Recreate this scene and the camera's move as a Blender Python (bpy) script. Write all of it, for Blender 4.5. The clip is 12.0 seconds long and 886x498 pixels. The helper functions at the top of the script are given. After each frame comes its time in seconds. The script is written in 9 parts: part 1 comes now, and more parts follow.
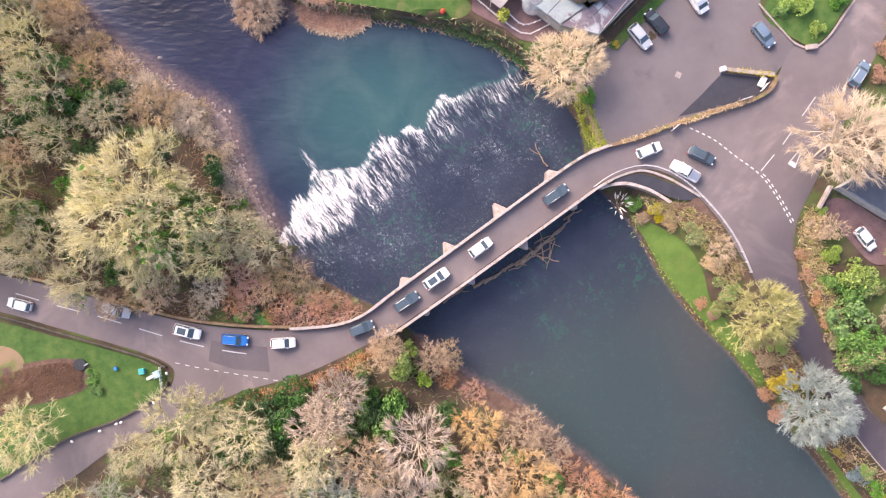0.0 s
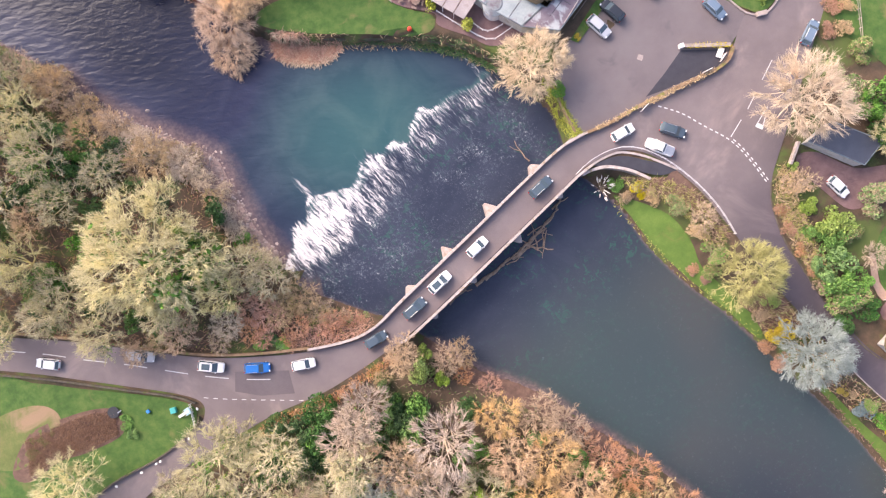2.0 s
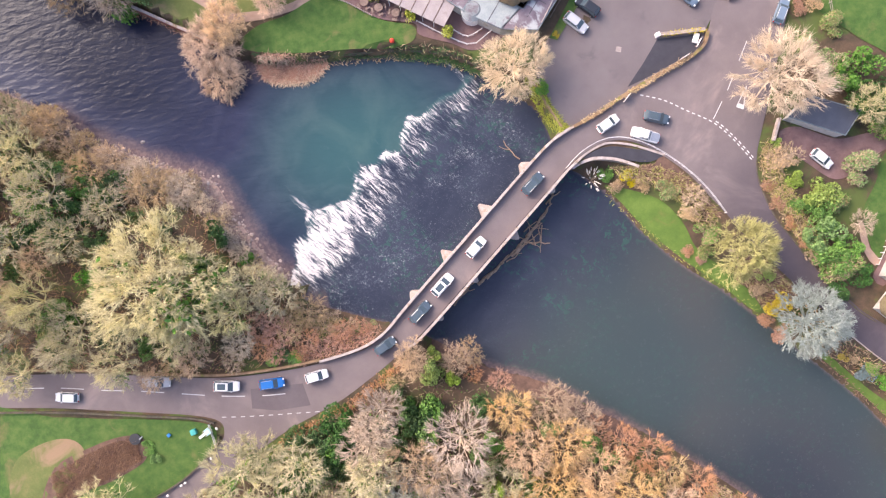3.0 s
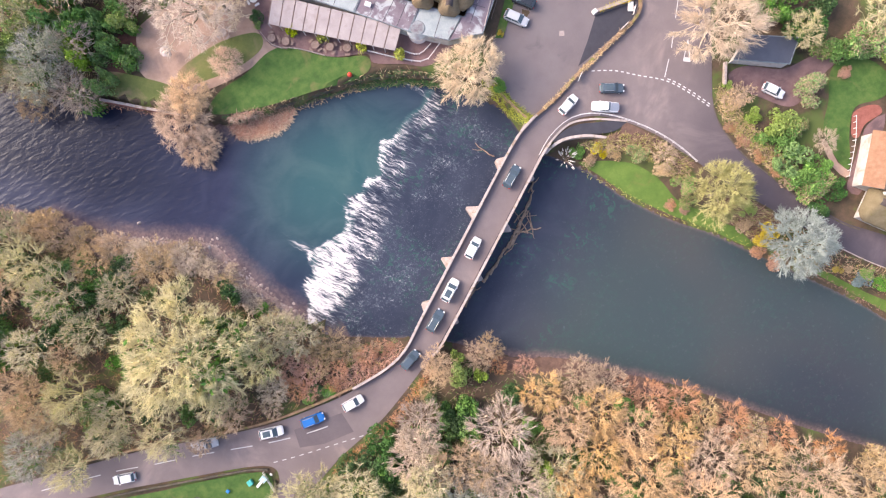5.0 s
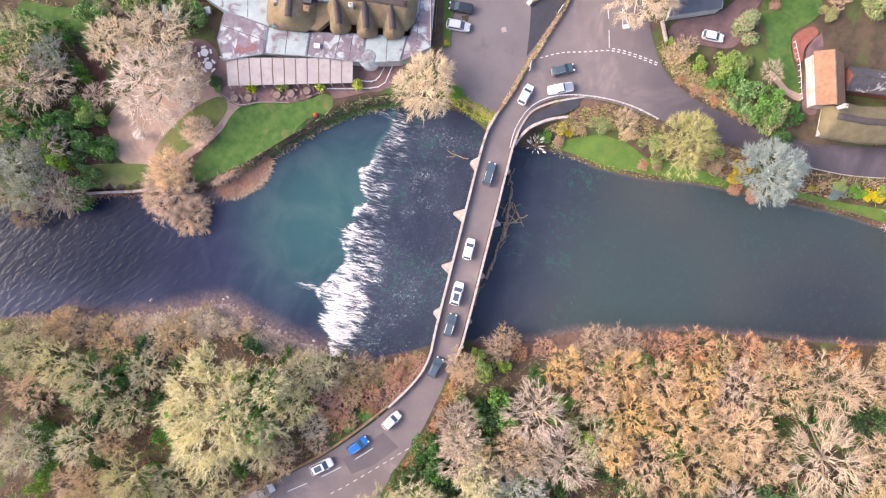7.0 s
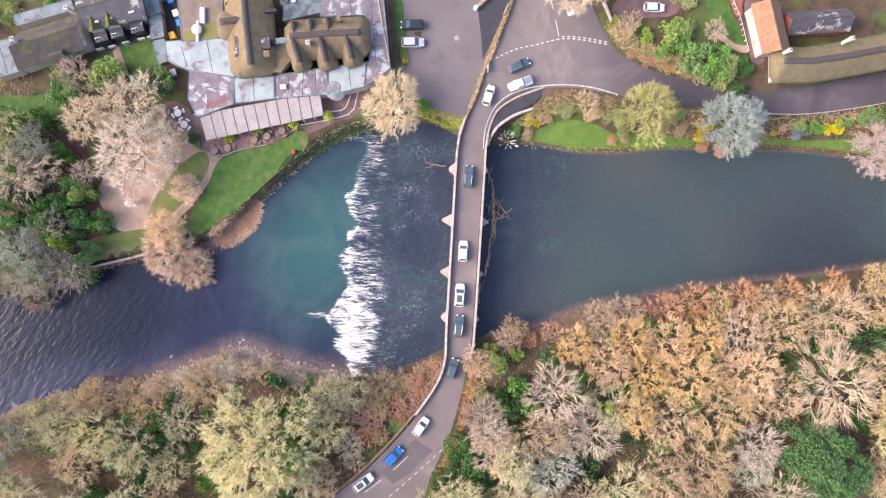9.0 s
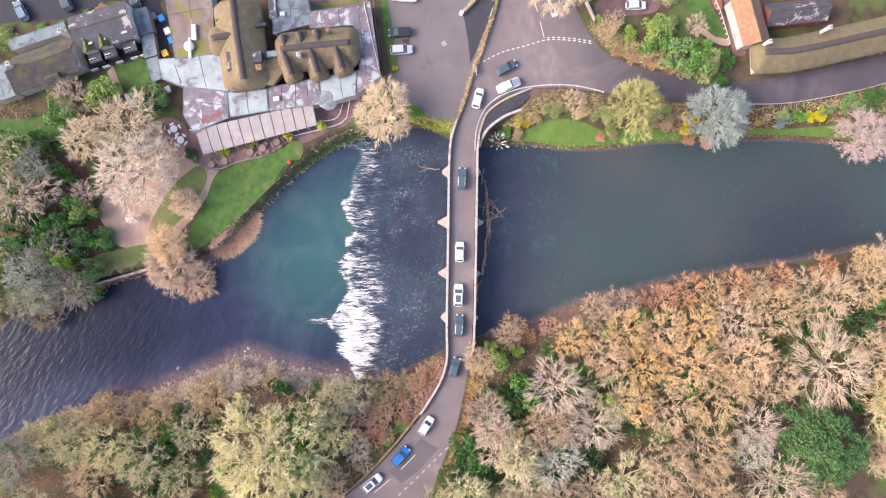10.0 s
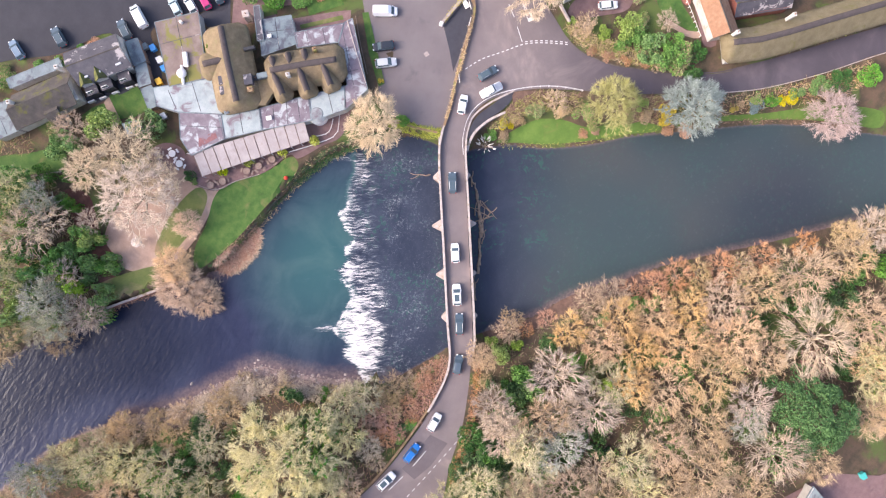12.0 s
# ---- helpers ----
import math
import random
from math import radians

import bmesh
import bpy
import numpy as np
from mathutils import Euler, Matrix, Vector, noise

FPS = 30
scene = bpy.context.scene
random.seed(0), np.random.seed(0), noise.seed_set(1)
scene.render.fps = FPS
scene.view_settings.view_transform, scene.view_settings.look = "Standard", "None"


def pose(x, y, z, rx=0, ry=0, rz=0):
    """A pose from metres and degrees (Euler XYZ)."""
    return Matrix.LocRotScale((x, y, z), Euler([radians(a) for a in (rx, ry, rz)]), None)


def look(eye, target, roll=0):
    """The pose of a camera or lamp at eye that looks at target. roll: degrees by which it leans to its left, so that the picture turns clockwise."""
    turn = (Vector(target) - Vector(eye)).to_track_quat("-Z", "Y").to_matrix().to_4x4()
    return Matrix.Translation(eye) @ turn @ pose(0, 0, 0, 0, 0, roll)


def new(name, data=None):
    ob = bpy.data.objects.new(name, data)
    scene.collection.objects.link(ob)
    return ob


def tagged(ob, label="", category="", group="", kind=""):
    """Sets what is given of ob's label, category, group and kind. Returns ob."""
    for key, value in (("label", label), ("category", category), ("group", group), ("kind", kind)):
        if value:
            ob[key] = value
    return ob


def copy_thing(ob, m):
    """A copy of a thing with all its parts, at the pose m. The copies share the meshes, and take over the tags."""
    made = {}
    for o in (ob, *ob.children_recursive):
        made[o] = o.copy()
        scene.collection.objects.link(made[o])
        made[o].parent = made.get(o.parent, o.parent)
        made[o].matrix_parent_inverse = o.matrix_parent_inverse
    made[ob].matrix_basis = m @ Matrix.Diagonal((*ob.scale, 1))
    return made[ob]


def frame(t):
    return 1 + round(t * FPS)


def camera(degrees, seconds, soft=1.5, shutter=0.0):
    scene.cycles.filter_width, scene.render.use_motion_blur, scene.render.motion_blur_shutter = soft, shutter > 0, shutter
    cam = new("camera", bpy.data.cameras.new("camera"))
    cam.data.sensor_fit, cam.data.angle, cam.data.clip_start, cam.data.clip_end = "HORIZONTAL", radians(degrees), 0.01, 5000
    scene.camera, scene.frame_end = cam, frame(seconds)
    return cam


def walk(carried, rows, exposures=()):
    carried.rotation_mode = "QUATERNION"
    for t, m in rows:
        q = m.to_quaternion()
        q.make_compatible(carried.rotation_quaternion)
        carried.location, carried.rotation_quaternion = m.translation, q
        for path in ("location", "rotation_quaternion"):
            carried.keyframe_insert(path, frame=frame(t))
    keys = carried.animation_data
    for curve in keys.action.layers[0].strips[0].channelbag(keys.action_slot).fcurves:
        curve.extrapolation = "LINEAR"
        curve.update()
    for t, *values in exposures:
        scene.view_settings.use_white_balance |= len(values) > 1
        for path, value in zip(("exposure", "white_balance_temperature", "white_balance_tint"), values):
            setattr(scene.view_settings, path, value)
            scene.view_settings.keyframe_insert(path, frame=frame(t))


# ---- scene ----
cam = camera(70.0, 12.0, soft=1.2)
walk(cam, [
    (0.0, pose(0.38, 0.37, 106.63, 0.04, 1.11, 0.01)),
    (0.5, pose(0.33, 0.57, 107.91, -0.00, 1.04, -1.57)),
    (1.0, pose(0.27, 0.77, 109.18, -0.04, 0.97, -3.55)),
    (1.5, pose(0.23, 0.96, 110.45, -0.07, 0.90, -5.86)),
    (2.0, pose(0.19, 1.13, 111.73, -0.08, 0.81, -8.18)),
    (2.5, pose(0.12, 1.31, 113.02, -0.07, 0.73, -10.53)),
    (3.0, pose(0.05, 1.49, 114.31, -0.03, 0.66, -13.10)),
    (5.0, pose(-0.13, 2.29, 119.66, 0.23, 0.34, -26.39)),
    (5.5, pose(-0.09, 2.52, 120.96, 0.27, 0.29, -29.66)),
    (6.0, pose(-0.00, 2.78, 122.24, 0.29, 0.25, -33.02)),
    (6.5, pose(0.18, 3.03, 123.55, 0.32, 0.18, -36.57)),
    (7.0, pose(0.39, 3.27, 124.87, 0.34, 0.10, -39.81)),
    (9.0, pose(1.30, 4.06, 130.16, 0.37, -0.26, -50.60)),
    (9.5, pose(1.46, 4.12, 131.46, 0.38, -0.37, -51.88)),
    (10.0, pose(1.60, 4.16, 132.78, 0.40, -0.47, -53.17)),
    (10.5, pose(1.69, 4.15, 134.07, 0.41, -0.58, -54.32)),
    (11.0, pose(1.79, 4.18, 135.37, 0.44, -0.66, -55.43)),
    (11.5, pose(1.85, 4.25, 136.64, 0.47, -0.72, -56.29)),
    (12.0, pose(1.90, 4.34, 137.92, 0.49, -0.78, -57.07)),
], exposures=[(0.0, 1.23, 6680, 20), (5.0, 1.25, 6620, 18), (12.0, 1.24, 6400, 16)])

# ---- sky and sun ----
SUN_FROM = Vector((-0.60, 0.62, 0.62)).normalized()
world = bpy.data.worlds.new("sky")
scene.world = world
world.use_nodes = True
wn = world.node_tree
sky = wn.nodes.new("ShaderNodeTexSky")
sky.sky_type = 'NISHITA'
sky.sun_disc = False
sky.sun_elevation = math.asin(SUN_FROM.z)
sky.sun_rotation = math.atan2(SUN_FROM.x, SUN_FROM.y)
sky.dust_density = 4.0
sky.air_density = 1.0
sky.ozone_density = 1.0
wn.links.new(sky.outputs[0], wn.nodes["Background"].inputs[0])
wn.nodes["Background"].inputs[1].default_value = 0.17
sun = new("sun", bpy.data.lights.new("sun", "SUN"))
sun.data.energy = 0.95
sun.data.angle = radians(35)
sun.data.color = (1.0, 0.92, 0.82)
sun.matrix_world = look(SUN_FROM * 200, (0, 0, 0))

# ---- materials ----
def nodes_of(name, rough=0.8, metal=0.0):
    m = bpy.data.materials.new(name)
    m.use_nodes = True
    nt = m.node_tree
    b = nt.nodes["Principled BSDF"]
    b.inputs["Roughness"].default_value = rough
    b.inputs["Metallic"].default_value = metal
    return m, nt, b


def add(nt, kind, **ins):
    n = nt.nodes.new("ShaderNode" + kind)
    for k, v in ins.items():
        n.inputs[k.replace("_", " ")].default_value = v
    return n


def noise_tex(nt, vec, scale, detail=4.0, rough=0.6, dist=0.0):
    n = add(nt, "TexNoise", Scale=scale, Detail=detail, Roughness=rough, Distortion=dist)
    nt.links.new(vec, n.inputs["Vector"])
    return n.outputs["Fac"]


def ramp(nt, fac, stops):
    r = nt.nodes.new("ShaderNodeValToRGB")
    e = r.color_ramp.elements
    while len(e) < len(stops):
        e.new(0.5)
    for el, (p, c) in zip(e, stops):
        el.position = p
        el.color = (*c, 1) if len(c) == 3 else c
    nt.links.new(fac, r.inputs[0])
    return r.outputs[0]


def grey(v):
    return (v, v, v)


def mix(nt, fac, a, b, blend="MIX"):
    n = nt.nodes.new("ShaderNodeMix")
    n.data_type, n.blend_type = "RGBA", blend
    for sock, val in ((n.inputs[0], fac), (n.inputs[6], a), (n.inputs[7], b)):
        if isinstance(val, (int, float)):
            sock.default_value = val
        elif isinstance(val, tuple):
            sock.default_value = (*val, 1)
        else:
            nt.links.new(val, sock)
    return n.outputs[2]


def math_node(nt, op, a, b=0.0, c=0.0):
    n = nt.nodes.new("ShaderNodeMath")
    n.operation = op
    for sock, val in zip(n.inputs, (a, b, c)):
        if isinstance(val, (int, float)):
            sock.default_value = val
        else:
            nt.links.new(val, sock)
    return n.outputs[0]


def map_range(nt, val, a, b, c=0.0, d=1.0, smooth=True):
    n = nt.nodes.new("ShaderNodeMapRange")
    n.interpolation_type = "SMOOTHSTEP" if smooth else "LINEAR"
    nt.links.new(val, n.inputs[0])
    for s, v in zip(n.inputs[1:5], (a, b, c, d)):
        s.default_value = v
    return n.outputs[0]


def bump(nt, b, height, strength=0.5, dist=0.05):
    n = add(nt, "Bump", Strength=strength, Distance=dist)
    nt.links.new(height, n.inputs["Height"])
    nt.links.new(n.outputs[0], b.inputs["Normal"])


def place(nt):
    return nt.nodes.new("ShaderNodeNewGeometry").outputs["Position"]


def attr(nt, name):
    n = nt.nodes.new("ShaderNodeAttribute")
    n.attribute_name = name
    return n.outputs["Fac"]


def surface(name, stops, scale=1.5, fine=14.0, rough=0.85, bumpy=0.4, dist=0.03, stain=None, stain_scale=0.25, stain_at=(0.52, 0.68), metal=0.0, local=False):
    """A weathered surface: a coarse ramp, a fine grain over it and stains of their own shape."""
    m, nt, b = nodes_of(name, rough, metal)
    v = nt.nodes.new("ShaderNodeTexCoord").outputs["Object"] if local else place(nt)
    coarse = noise_tex(nt, v, scale, 6, 0.65)
    col = ramp(nt, coarse, stops)
    grain = noise_tex(nt, v, fine, 3, 0.7)
    col = mix(nt, 0.5, col, ramp(nt, grain, [(0.25, grey(0.45)), (0.75, grey(1.0))]), "MULTIPLY")
    if stain:
        s = noise_tex(nt, v, stain_scale, 7, 0.62, 0.6)
        col = mix(nt, map_range(nt, s, *stain_at), col, stain)
    nt.links.new(col, b.inputs["Base Color"])
    bump(nt, b, grain, bumpy, dist)
    return m


def plain(name, col, rough=0.5, metal=0.0, vary=0.12):
    m, nt, b = nodes_of(name, rough, metal)
    v = nt.nodes.new("ShaderNodeTexCoord").outputs["Object"]
    n = noise_tex(nt, v, 6.0, 4)
    lo, hi = tuple(c * (1 - vary) for c in col), tuple(min(1, c * (1 + vary)) for c in col)
    nt.links.new(ramp(nt, n, [(0.3, lo), (0.7, hi)]), b.inputs["Base Color"])
    return m


def twig_mat(name, low, high, tint, rough=0.85):
    """Bark and leaves: one tone for each twig or leaf, a shift for each plant, and patches of lichen."""
    m, nt, b = nodes_of(name, rough)
    g = nt.nodes.new("ShaderNodeNewGeometry")
    o = nt.nodes.new("ShaderNodeObjectInfo")
    col = ramp(nt, g.outputs["Random Per Island"], [(0.0, low), (1.0, high)])
    patch = noise_tex(nt, g.outputs["Position"], 0.35, 3)
    col = mix(nt, map_range(nt, patch, 0.42, 0.62), col, tint)
    vary = math_node(nt, "MULTIPLY_ADD", o.outputs["Random"], 0.28, 0.83)
    other = math_node(nt, "FRACT", math_node(nt, "MULTIPLY", o.outputs["Random"], 7.31))
    hs = nt.nodes.new("ShaderNodeHueSaturation")
    nt.links.new(vary, hs.inputs["Value"])
    nt.links.new(math_node(nt, "MULTIPLY_ADD", other, 0.016, 0.492), hs.inputs["Hue"])
    nt.links.new(math_node(nt, "MULTIPLY_ADD", other, 0.3, 0.88), hs.inputs["Saturation"])
    nt.links.new(col, hs.inputs["Color"])
    nt.links.new(hs.outputs[0], b.inputs["Base Color"])
    return m


M = {}
M["asphalt"] = surface("asphalt", [(0.3, (0.175, 0.142, 0.143)), (0.5, (0.205, 0.165, 0.165)), (0.7, (0.24, 0.195, 0.19))], 0.12, 25, 0.8, 0.3, 0.01, stain=(0.31, 0.245, 0.225), stain_scale=0.07, stain_at=(0.5, 0.72))
nt = M["asphalt"].node_tree
b = nt.nodes["Principled BSDF"]
old = b.inputs["Base Color"].links[0].from_socket
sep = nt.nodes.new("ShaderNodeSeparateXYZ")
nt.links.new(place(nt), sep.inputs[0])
# the asphalt grows darker and bluer towards the south-east lane
lane_tone = map_range(nt, math_node(nt, "SUBTRACT", sep.outputs[0], sep.outputs[1]), 36.0, 66.0)
nt.links.new(mix(nt, lane_tone, old, mix(nt, 1.0, old, (0.42, 0.42, 0.50), "MULTIPLY")), b.inputs["Base Color"])
M["asphalt_park"] = surface("asphalt_park", [(0.3, (0.16, 0.132, 0.137)), (0.5, (0.19, 0.158, 0.161)), (0.7, (0.21, 0.18, 0.18))], 0.1, 20, 0.82, 0.3, 0.01, stain=(0.125, 0.108, 0.112), stain_scale=0.22, stain_at=(0.58, 0.74))
M["asphalt_dark"] = surface("asphalt_dark", [(0.3, (0.038, 0.037, 0.050)), (0.7, (0.058, 0.056, 0.070))], 0.4, 22, 0.75, 0.3, 0.01)
M["asphalt_new"] = surface("asphalt_new", [(0.3, (0.020, 0.020, 0.031)), (0.7, (0.035, 0.033, 0.046))], 0.3, 22, 0.75, 0.3, 0.01)
M["white_line"] = surface("white_line", [(0.3, (0.62, 0.60, 0.58)), (0.7, (0.8, 0.78, 0.76))], 2.5, 18, 0.7, 0.2, 0.01, stain=(0.3, 0.27, 0.27), stain_scale=1.4, stain_at=(0.6, 0.75))
M["grass"] = surface("grass", [(0.25, (0.034, 0.092, 0.015)), (0.45, (0.062, 0.140, 0.023)), (0.6, (0.098, 0.172, 0.034)), (0.8, (0.145, 0.185, 0.055))], 0.5, 7, 0.9, 0.9, 0.08, stain=(0.17, 0.155, 0.058), stain_scale=0.2, stain_at=(0.54, 0.72))
M["grass_bright"] = surface("grass_bright", [(0.25, (0.076, 0.145, 0.023)), (0.5, (0.113, 0.200, 0.032)), (0.75, (0.162, 0.249, 0.048))], 0.4, 7, 0.9, 0.8, 0.06, stain=(0.151, 0.162, 0.043), stain_scale=0.25, stain_at=(0.58, 0.76))
M["rough_grass"] = surface("rough_grass", [(0.25, (0.09, 0.13, 0.03)), (0.5, (0.15, 0.18, 0.05)), (0.75, (0.24, 0.22, 0.08))], 0.3, 5, 0.9, 0.9, 0.1, stain=(0.30, 0.20, 0.12), stain_scale=0.15, stain_at=(0.5, 0.68))
M["litter"] = surface("litter", [(0.25, (0.040, 0.042, 0.020)), (0.45, (0.095, 0.068, 0.042)), (0.6, (0.15, 0.095, 0.06)), (0.8, (0.07, 0.095, 0.03))], 0.28, 6, 0.95, 1.0, 0.12, stain=(0.09, 0.125, 0.03), stain_scale=0.09, stain_at=(0.5, 0.62))
M["gravel"] = surface("gravel", [(0.25, (0.22, 0.145, 0.125)), (0.5, (0.33, 0.23, 0.20)), (0.75, (0.44, 0.33, 0.29))], 1.2, 5, 0.9, 1.0, 0.08, stain=(0.16, 0.12, 0.11), stain_scale=0.4)
M["path"] = surface("path", [(0.25, (0.35, 0.23, 0.17)), (0.5, (0.45, 0.305, 0.235)), (0.75, (0.54, 0.385, 0.305))], 0.5, 12, 0.9, 0.5, 0.02, stain=(0.30, 0.21, 0.17), stain_scale=0.3)
M["patio"] = surface("patio", [(0.25, (0.17, 0.10, 0.10)), (0.5, (0.225, 0.135, 0.13)), (0.75, (0.29, 0.18, 0.17))], 0.6, 9, 0.85, 0.4, 0.02, stain=(0.13, 0.08, 0.08), stain_scale=0.35)
M["soil_red"] = surface("soil_red", [(0.25, (0.085, 0.038, 0.032)), (0.5, (0.145, 0.062, 0.05)), (0.75, (0.20, 0.10, 0.075))], 0.7, 7, 0.95, 0.9, 0.08)
M["soil"] = surface("soil", [(0.25, (0.10, 0.06, 0.045)), (0.5, (0.17, 0.10, 0.075)), (0.75, (0.24, 0.15, 0.10))], 0.7, 7, 0.95, 0.9, 0.08)
M["stone"] = surface("stone", [(0.25, (0.30, 0.24, 0.215)), (0.5, (0.42, 0.345, 0.315)), (0.75, (0.55, 0.465, 0.43))], 1.3, 9, 0.9, 0.8, 0.04, stain=(0.22, 0.16, 0.10), stain_scale=0.6, stain_at=(0.55, 0.7))
M["stone_mossy"] = surface("stone_mossy", [(0.25, (0.20, 0.13, 0.07)), (0.5, (0.33, 0.21, 0.12)), (0.75, (0.44, 0.32, 0.20))], 0.9, 7, 0.95, 0.9, 0.06, stain=(0.20, 0.20, 0.05), stain_scale=0.7)
M["stone_dark"] = surface("stone_dark", [(0.25, (0.07, 0.06, 0.045)), (0.5, (0.12, 0.10, 0.075)), (0.75, (0.19, 0.155, 0.11))], 0.9, 7, 0.95, 0.9, 0.06, stain=(0.09, 0.10, 0.03), stain_scale=0.7)
M["coping"] = surface("coping", [(0.25, (0.42, 0.34, 0.31)), (0.5, (0.55, 0.46, 0.42)), (0.75, (0.68, 0.58, 0.54))], 1.5, 10, 0.85, 0.5, 0.02, stain=(0.30, 0.23, 0.16), stain_scale=0.9)
M["render"] = surface("white_render", [(0.3, (0.50, 0.47, 0.44)), (0.7, (0.64, 0.61, 0.57))], 0.9, 14, 0.8, 0.3, 0.01, stain=(0.36, 0.32, 0.27), stain_scale=0.5)
M["white_paint"] = plain("white_paint", (0.78, 0.75, 0.73), 0.45, vary=0.06)
M["thatch"] = surface("thatch", [(0.2, (0.16, 0.115, 0.068)), (0.5, (0.25, 0.185, 0.11)), (0.8, (0.35, 0.265, 0.165))], 0.8, 7, 0.95, 1.0, 0.14, stain=(0.20, 0.165, 0.085), stain_scale=0.35, stain_at=(0.54, 0.70))
M["thatch_pale"] = surface("thatch_pale", [(0.2, (0.15, 0.118, 0.066)), (0.5, (0.22, 0.176, 0.10)), (0.8, (0.29, 0.235, 0.145))], 0.6, 7, 0.95, 1.0, 0.12, stain=(0.15, 0.135, 0.045), stain_scale=0.3, stain_at=(0.55, 0.7))
M["thatch_ridge"] = surface("thatch_ridge", [(0.2, (0.070, 0.056, 0.056)), (0.8, (0.125, 0.100, 0.098))], 1.2, 9, 0.95, 1.0, 0.08)
M["roof_sheet"] = surface("roof_sheet", [(0.2, (0.17, 0.195, 0.205)), (0.5, (0.29, 0.32, 0.33)), (0.8, (0.44, 0.46, 0.46))], 0.6, 10, 0.6, 0.3, 0.01, stain=(0.125, 0.085, 0.105), stain_scale=0.23, stain_at=(0.46, 0.62))
M["roof_pale"] = surface("roof_pale", [(0.2, (0.24, 0.285, 0.295)), (0.5, (0.36, 0.41, 0.415)), (0.8, (0.48, 0.52, 0.52))], 0.5, 10, 0.6, 0.3, 0.01, stain=(0.17, 0.12, 0.145), stain_scale=0.30, stain_at=(0.55, 0.68))
M["roof_plum"] = surface("roof_plum", [(0.2, (0.135, 0.10, 0.125)), (0.5, (0.20, 0.155, 0.185)), (0.8, (0.29, 0.25, 0.275))], 0.7, 10, 0.6, 0.3, 0.01, stain=(0.40, 0.42, 0.43), stain_scale=0.40, stain_at=(0.50, 0.62))
M["roof_red"] = surface("roof_red", [(0.3, (0.19, 0.075, 0.08)), (0.7, (0.30, 0.13, 0.13))], 0.9, 9, 0.7, 0.3, 0.01, stain=(0.20, 0.155, 0.185), stain_scale=0.7, stain_at=(0.46, 0.58))
M["roof_slate"] = surface("roof_slate", [(0.25, (0.058, 0.053, 0.068)), (0.5, (0.092, 0.084, 0.100)), (0.75, (0.135, 0.122, 0.135))], 0.6, 10, 0.7, 0.4, 0.02, stain=(0.42, 0.37, 0.36), stain_scale=0.38, stain_at=(0.57, 0.62))
M["roof_moss"] = surface("roof_moss", [(0.25, (0.055, 0.052, 0.035)), (0.5, (0.11, 0.115, 0.035)), (0.75, (0.21, 0.21, 0.045))], 0.7, 8, 0.95, 0.8, 0.05)
M["roof_lead"] = surface("roof_lead", [(0.25, (0.13, 0.17, 0.19)), (0.75, (0.25, 0.30, 0.32))], 0.5, 10, 0.6, 0.2, 0.01, stain=(0.085, 0.09, 0.115), stain_scale=0.35, stain_at=(0.48, 0.62))
M["roof_rusty"] = surface("roof_rusty", [(0.25, (0.15, 0.105, 0.095)), (0.5, (0.23, 0.168, 0.148)), (0.75, (0.31, 0.24, 0.21))], 0.4, 10, 0.8, 0.3, 0.02, stain=(0.19, 0.175, 0.045), stain_scale=0.24, stain_at=(0.48, 0.58))
M["roof_mossy"] = surface("roof_mossy", [(0.25, (0.055, 0.047, 0.046)), (0.5, (0.092, 0.078, 0.072)), (0.75, (0.14, 0.118, 0.10))], 0.6, 9, 0.9, 0.6, 0.03, stain=(0.12, 0.115, 0.03), stain_scale=0.4)
M["roof_navy"] = surface("roof_navy", [(0.25, (0.060, 0.068, 0.095)), (0.75, (0.095, 0.105, 0.135))], 0.4, 12, 0.6, 0.2, 0.01)
M["clay_tile"] = surface("clay_tile", [(0.2, (0.23, 0.115, 0.065)), (0.5, (0.32, 0.17, 0.10)), (0.8, (0.39, 0.245, 0.165))], 1.3, 8, 0.85, 0.6, 0.03, stain=(0.30, 0.17, 0.10), stain_scale=0.5)
M["canvas"] = surface("canvas", [(0.3, (0.36, 0.305, 0.30)), (0.7, (0.46, 0.40, 0.385))], 0.5, 16, 0.8, 0.1, 0.01, stain=(0.31, 0.26, 0.25), stain_scale=0.6)
M["brick_red"] = surface("brick_red", [(0.25, (0.26, 0.085, 0.06)), (0.75, (0.42, 0.15, 0.11))], 1.0, 10, 0.9, 0.5, 0.02)
M["wood"] = surface("wood", [(0.25, (0.20, 0.135, 0.11)), (0.75, (0.36, 0.26, 0.215))], 2.0, 14, 0.85, 0.5, 0.02)
M["wood_pale"] = surface("wood_pale", [(0.25, (0.38, 0.30, 0.26)), (0.75, (0.56, 0.47, 0.42))], 2.0, 14, 0.85, 0.4, 0.02)
M["driftwood"] = surface("driftwood", [(0.25, (0.20, 0.125, 0.08)), (0.75, (0.46, 0.33, 0.24))], 1.5, 9, 0.9, 0.6, 0.03)
M["dark"] = plain("dark", (0.03, 0.03, 0.035), 0.5)
M["rubber"] = plain("rubber", (0.025, 0.025, 0.027), 0.8)
M["alloy"] = plain("alloy", (0.55, 0.55, 0.56), 0.35, 0.8)
# blue-grey base: part of the sky's reflection is put into the colour
M["glass"] = plain("car_glass", (0.075, 0.105, 0.125), 0.05, 0.0, 0.2)
M["window_glass"] = plain("window_glass", (0.06, 0.08, 0.09), 0.08, 0.0, 0.2)
M["lamp_white"] = plain("headlamp_lens", (0.75, 0.76, 0.78), 0.15)
M["lamp_red"] = plain("tail_lamp_lens", (0.45, 0.02, 0.015), 0.2)
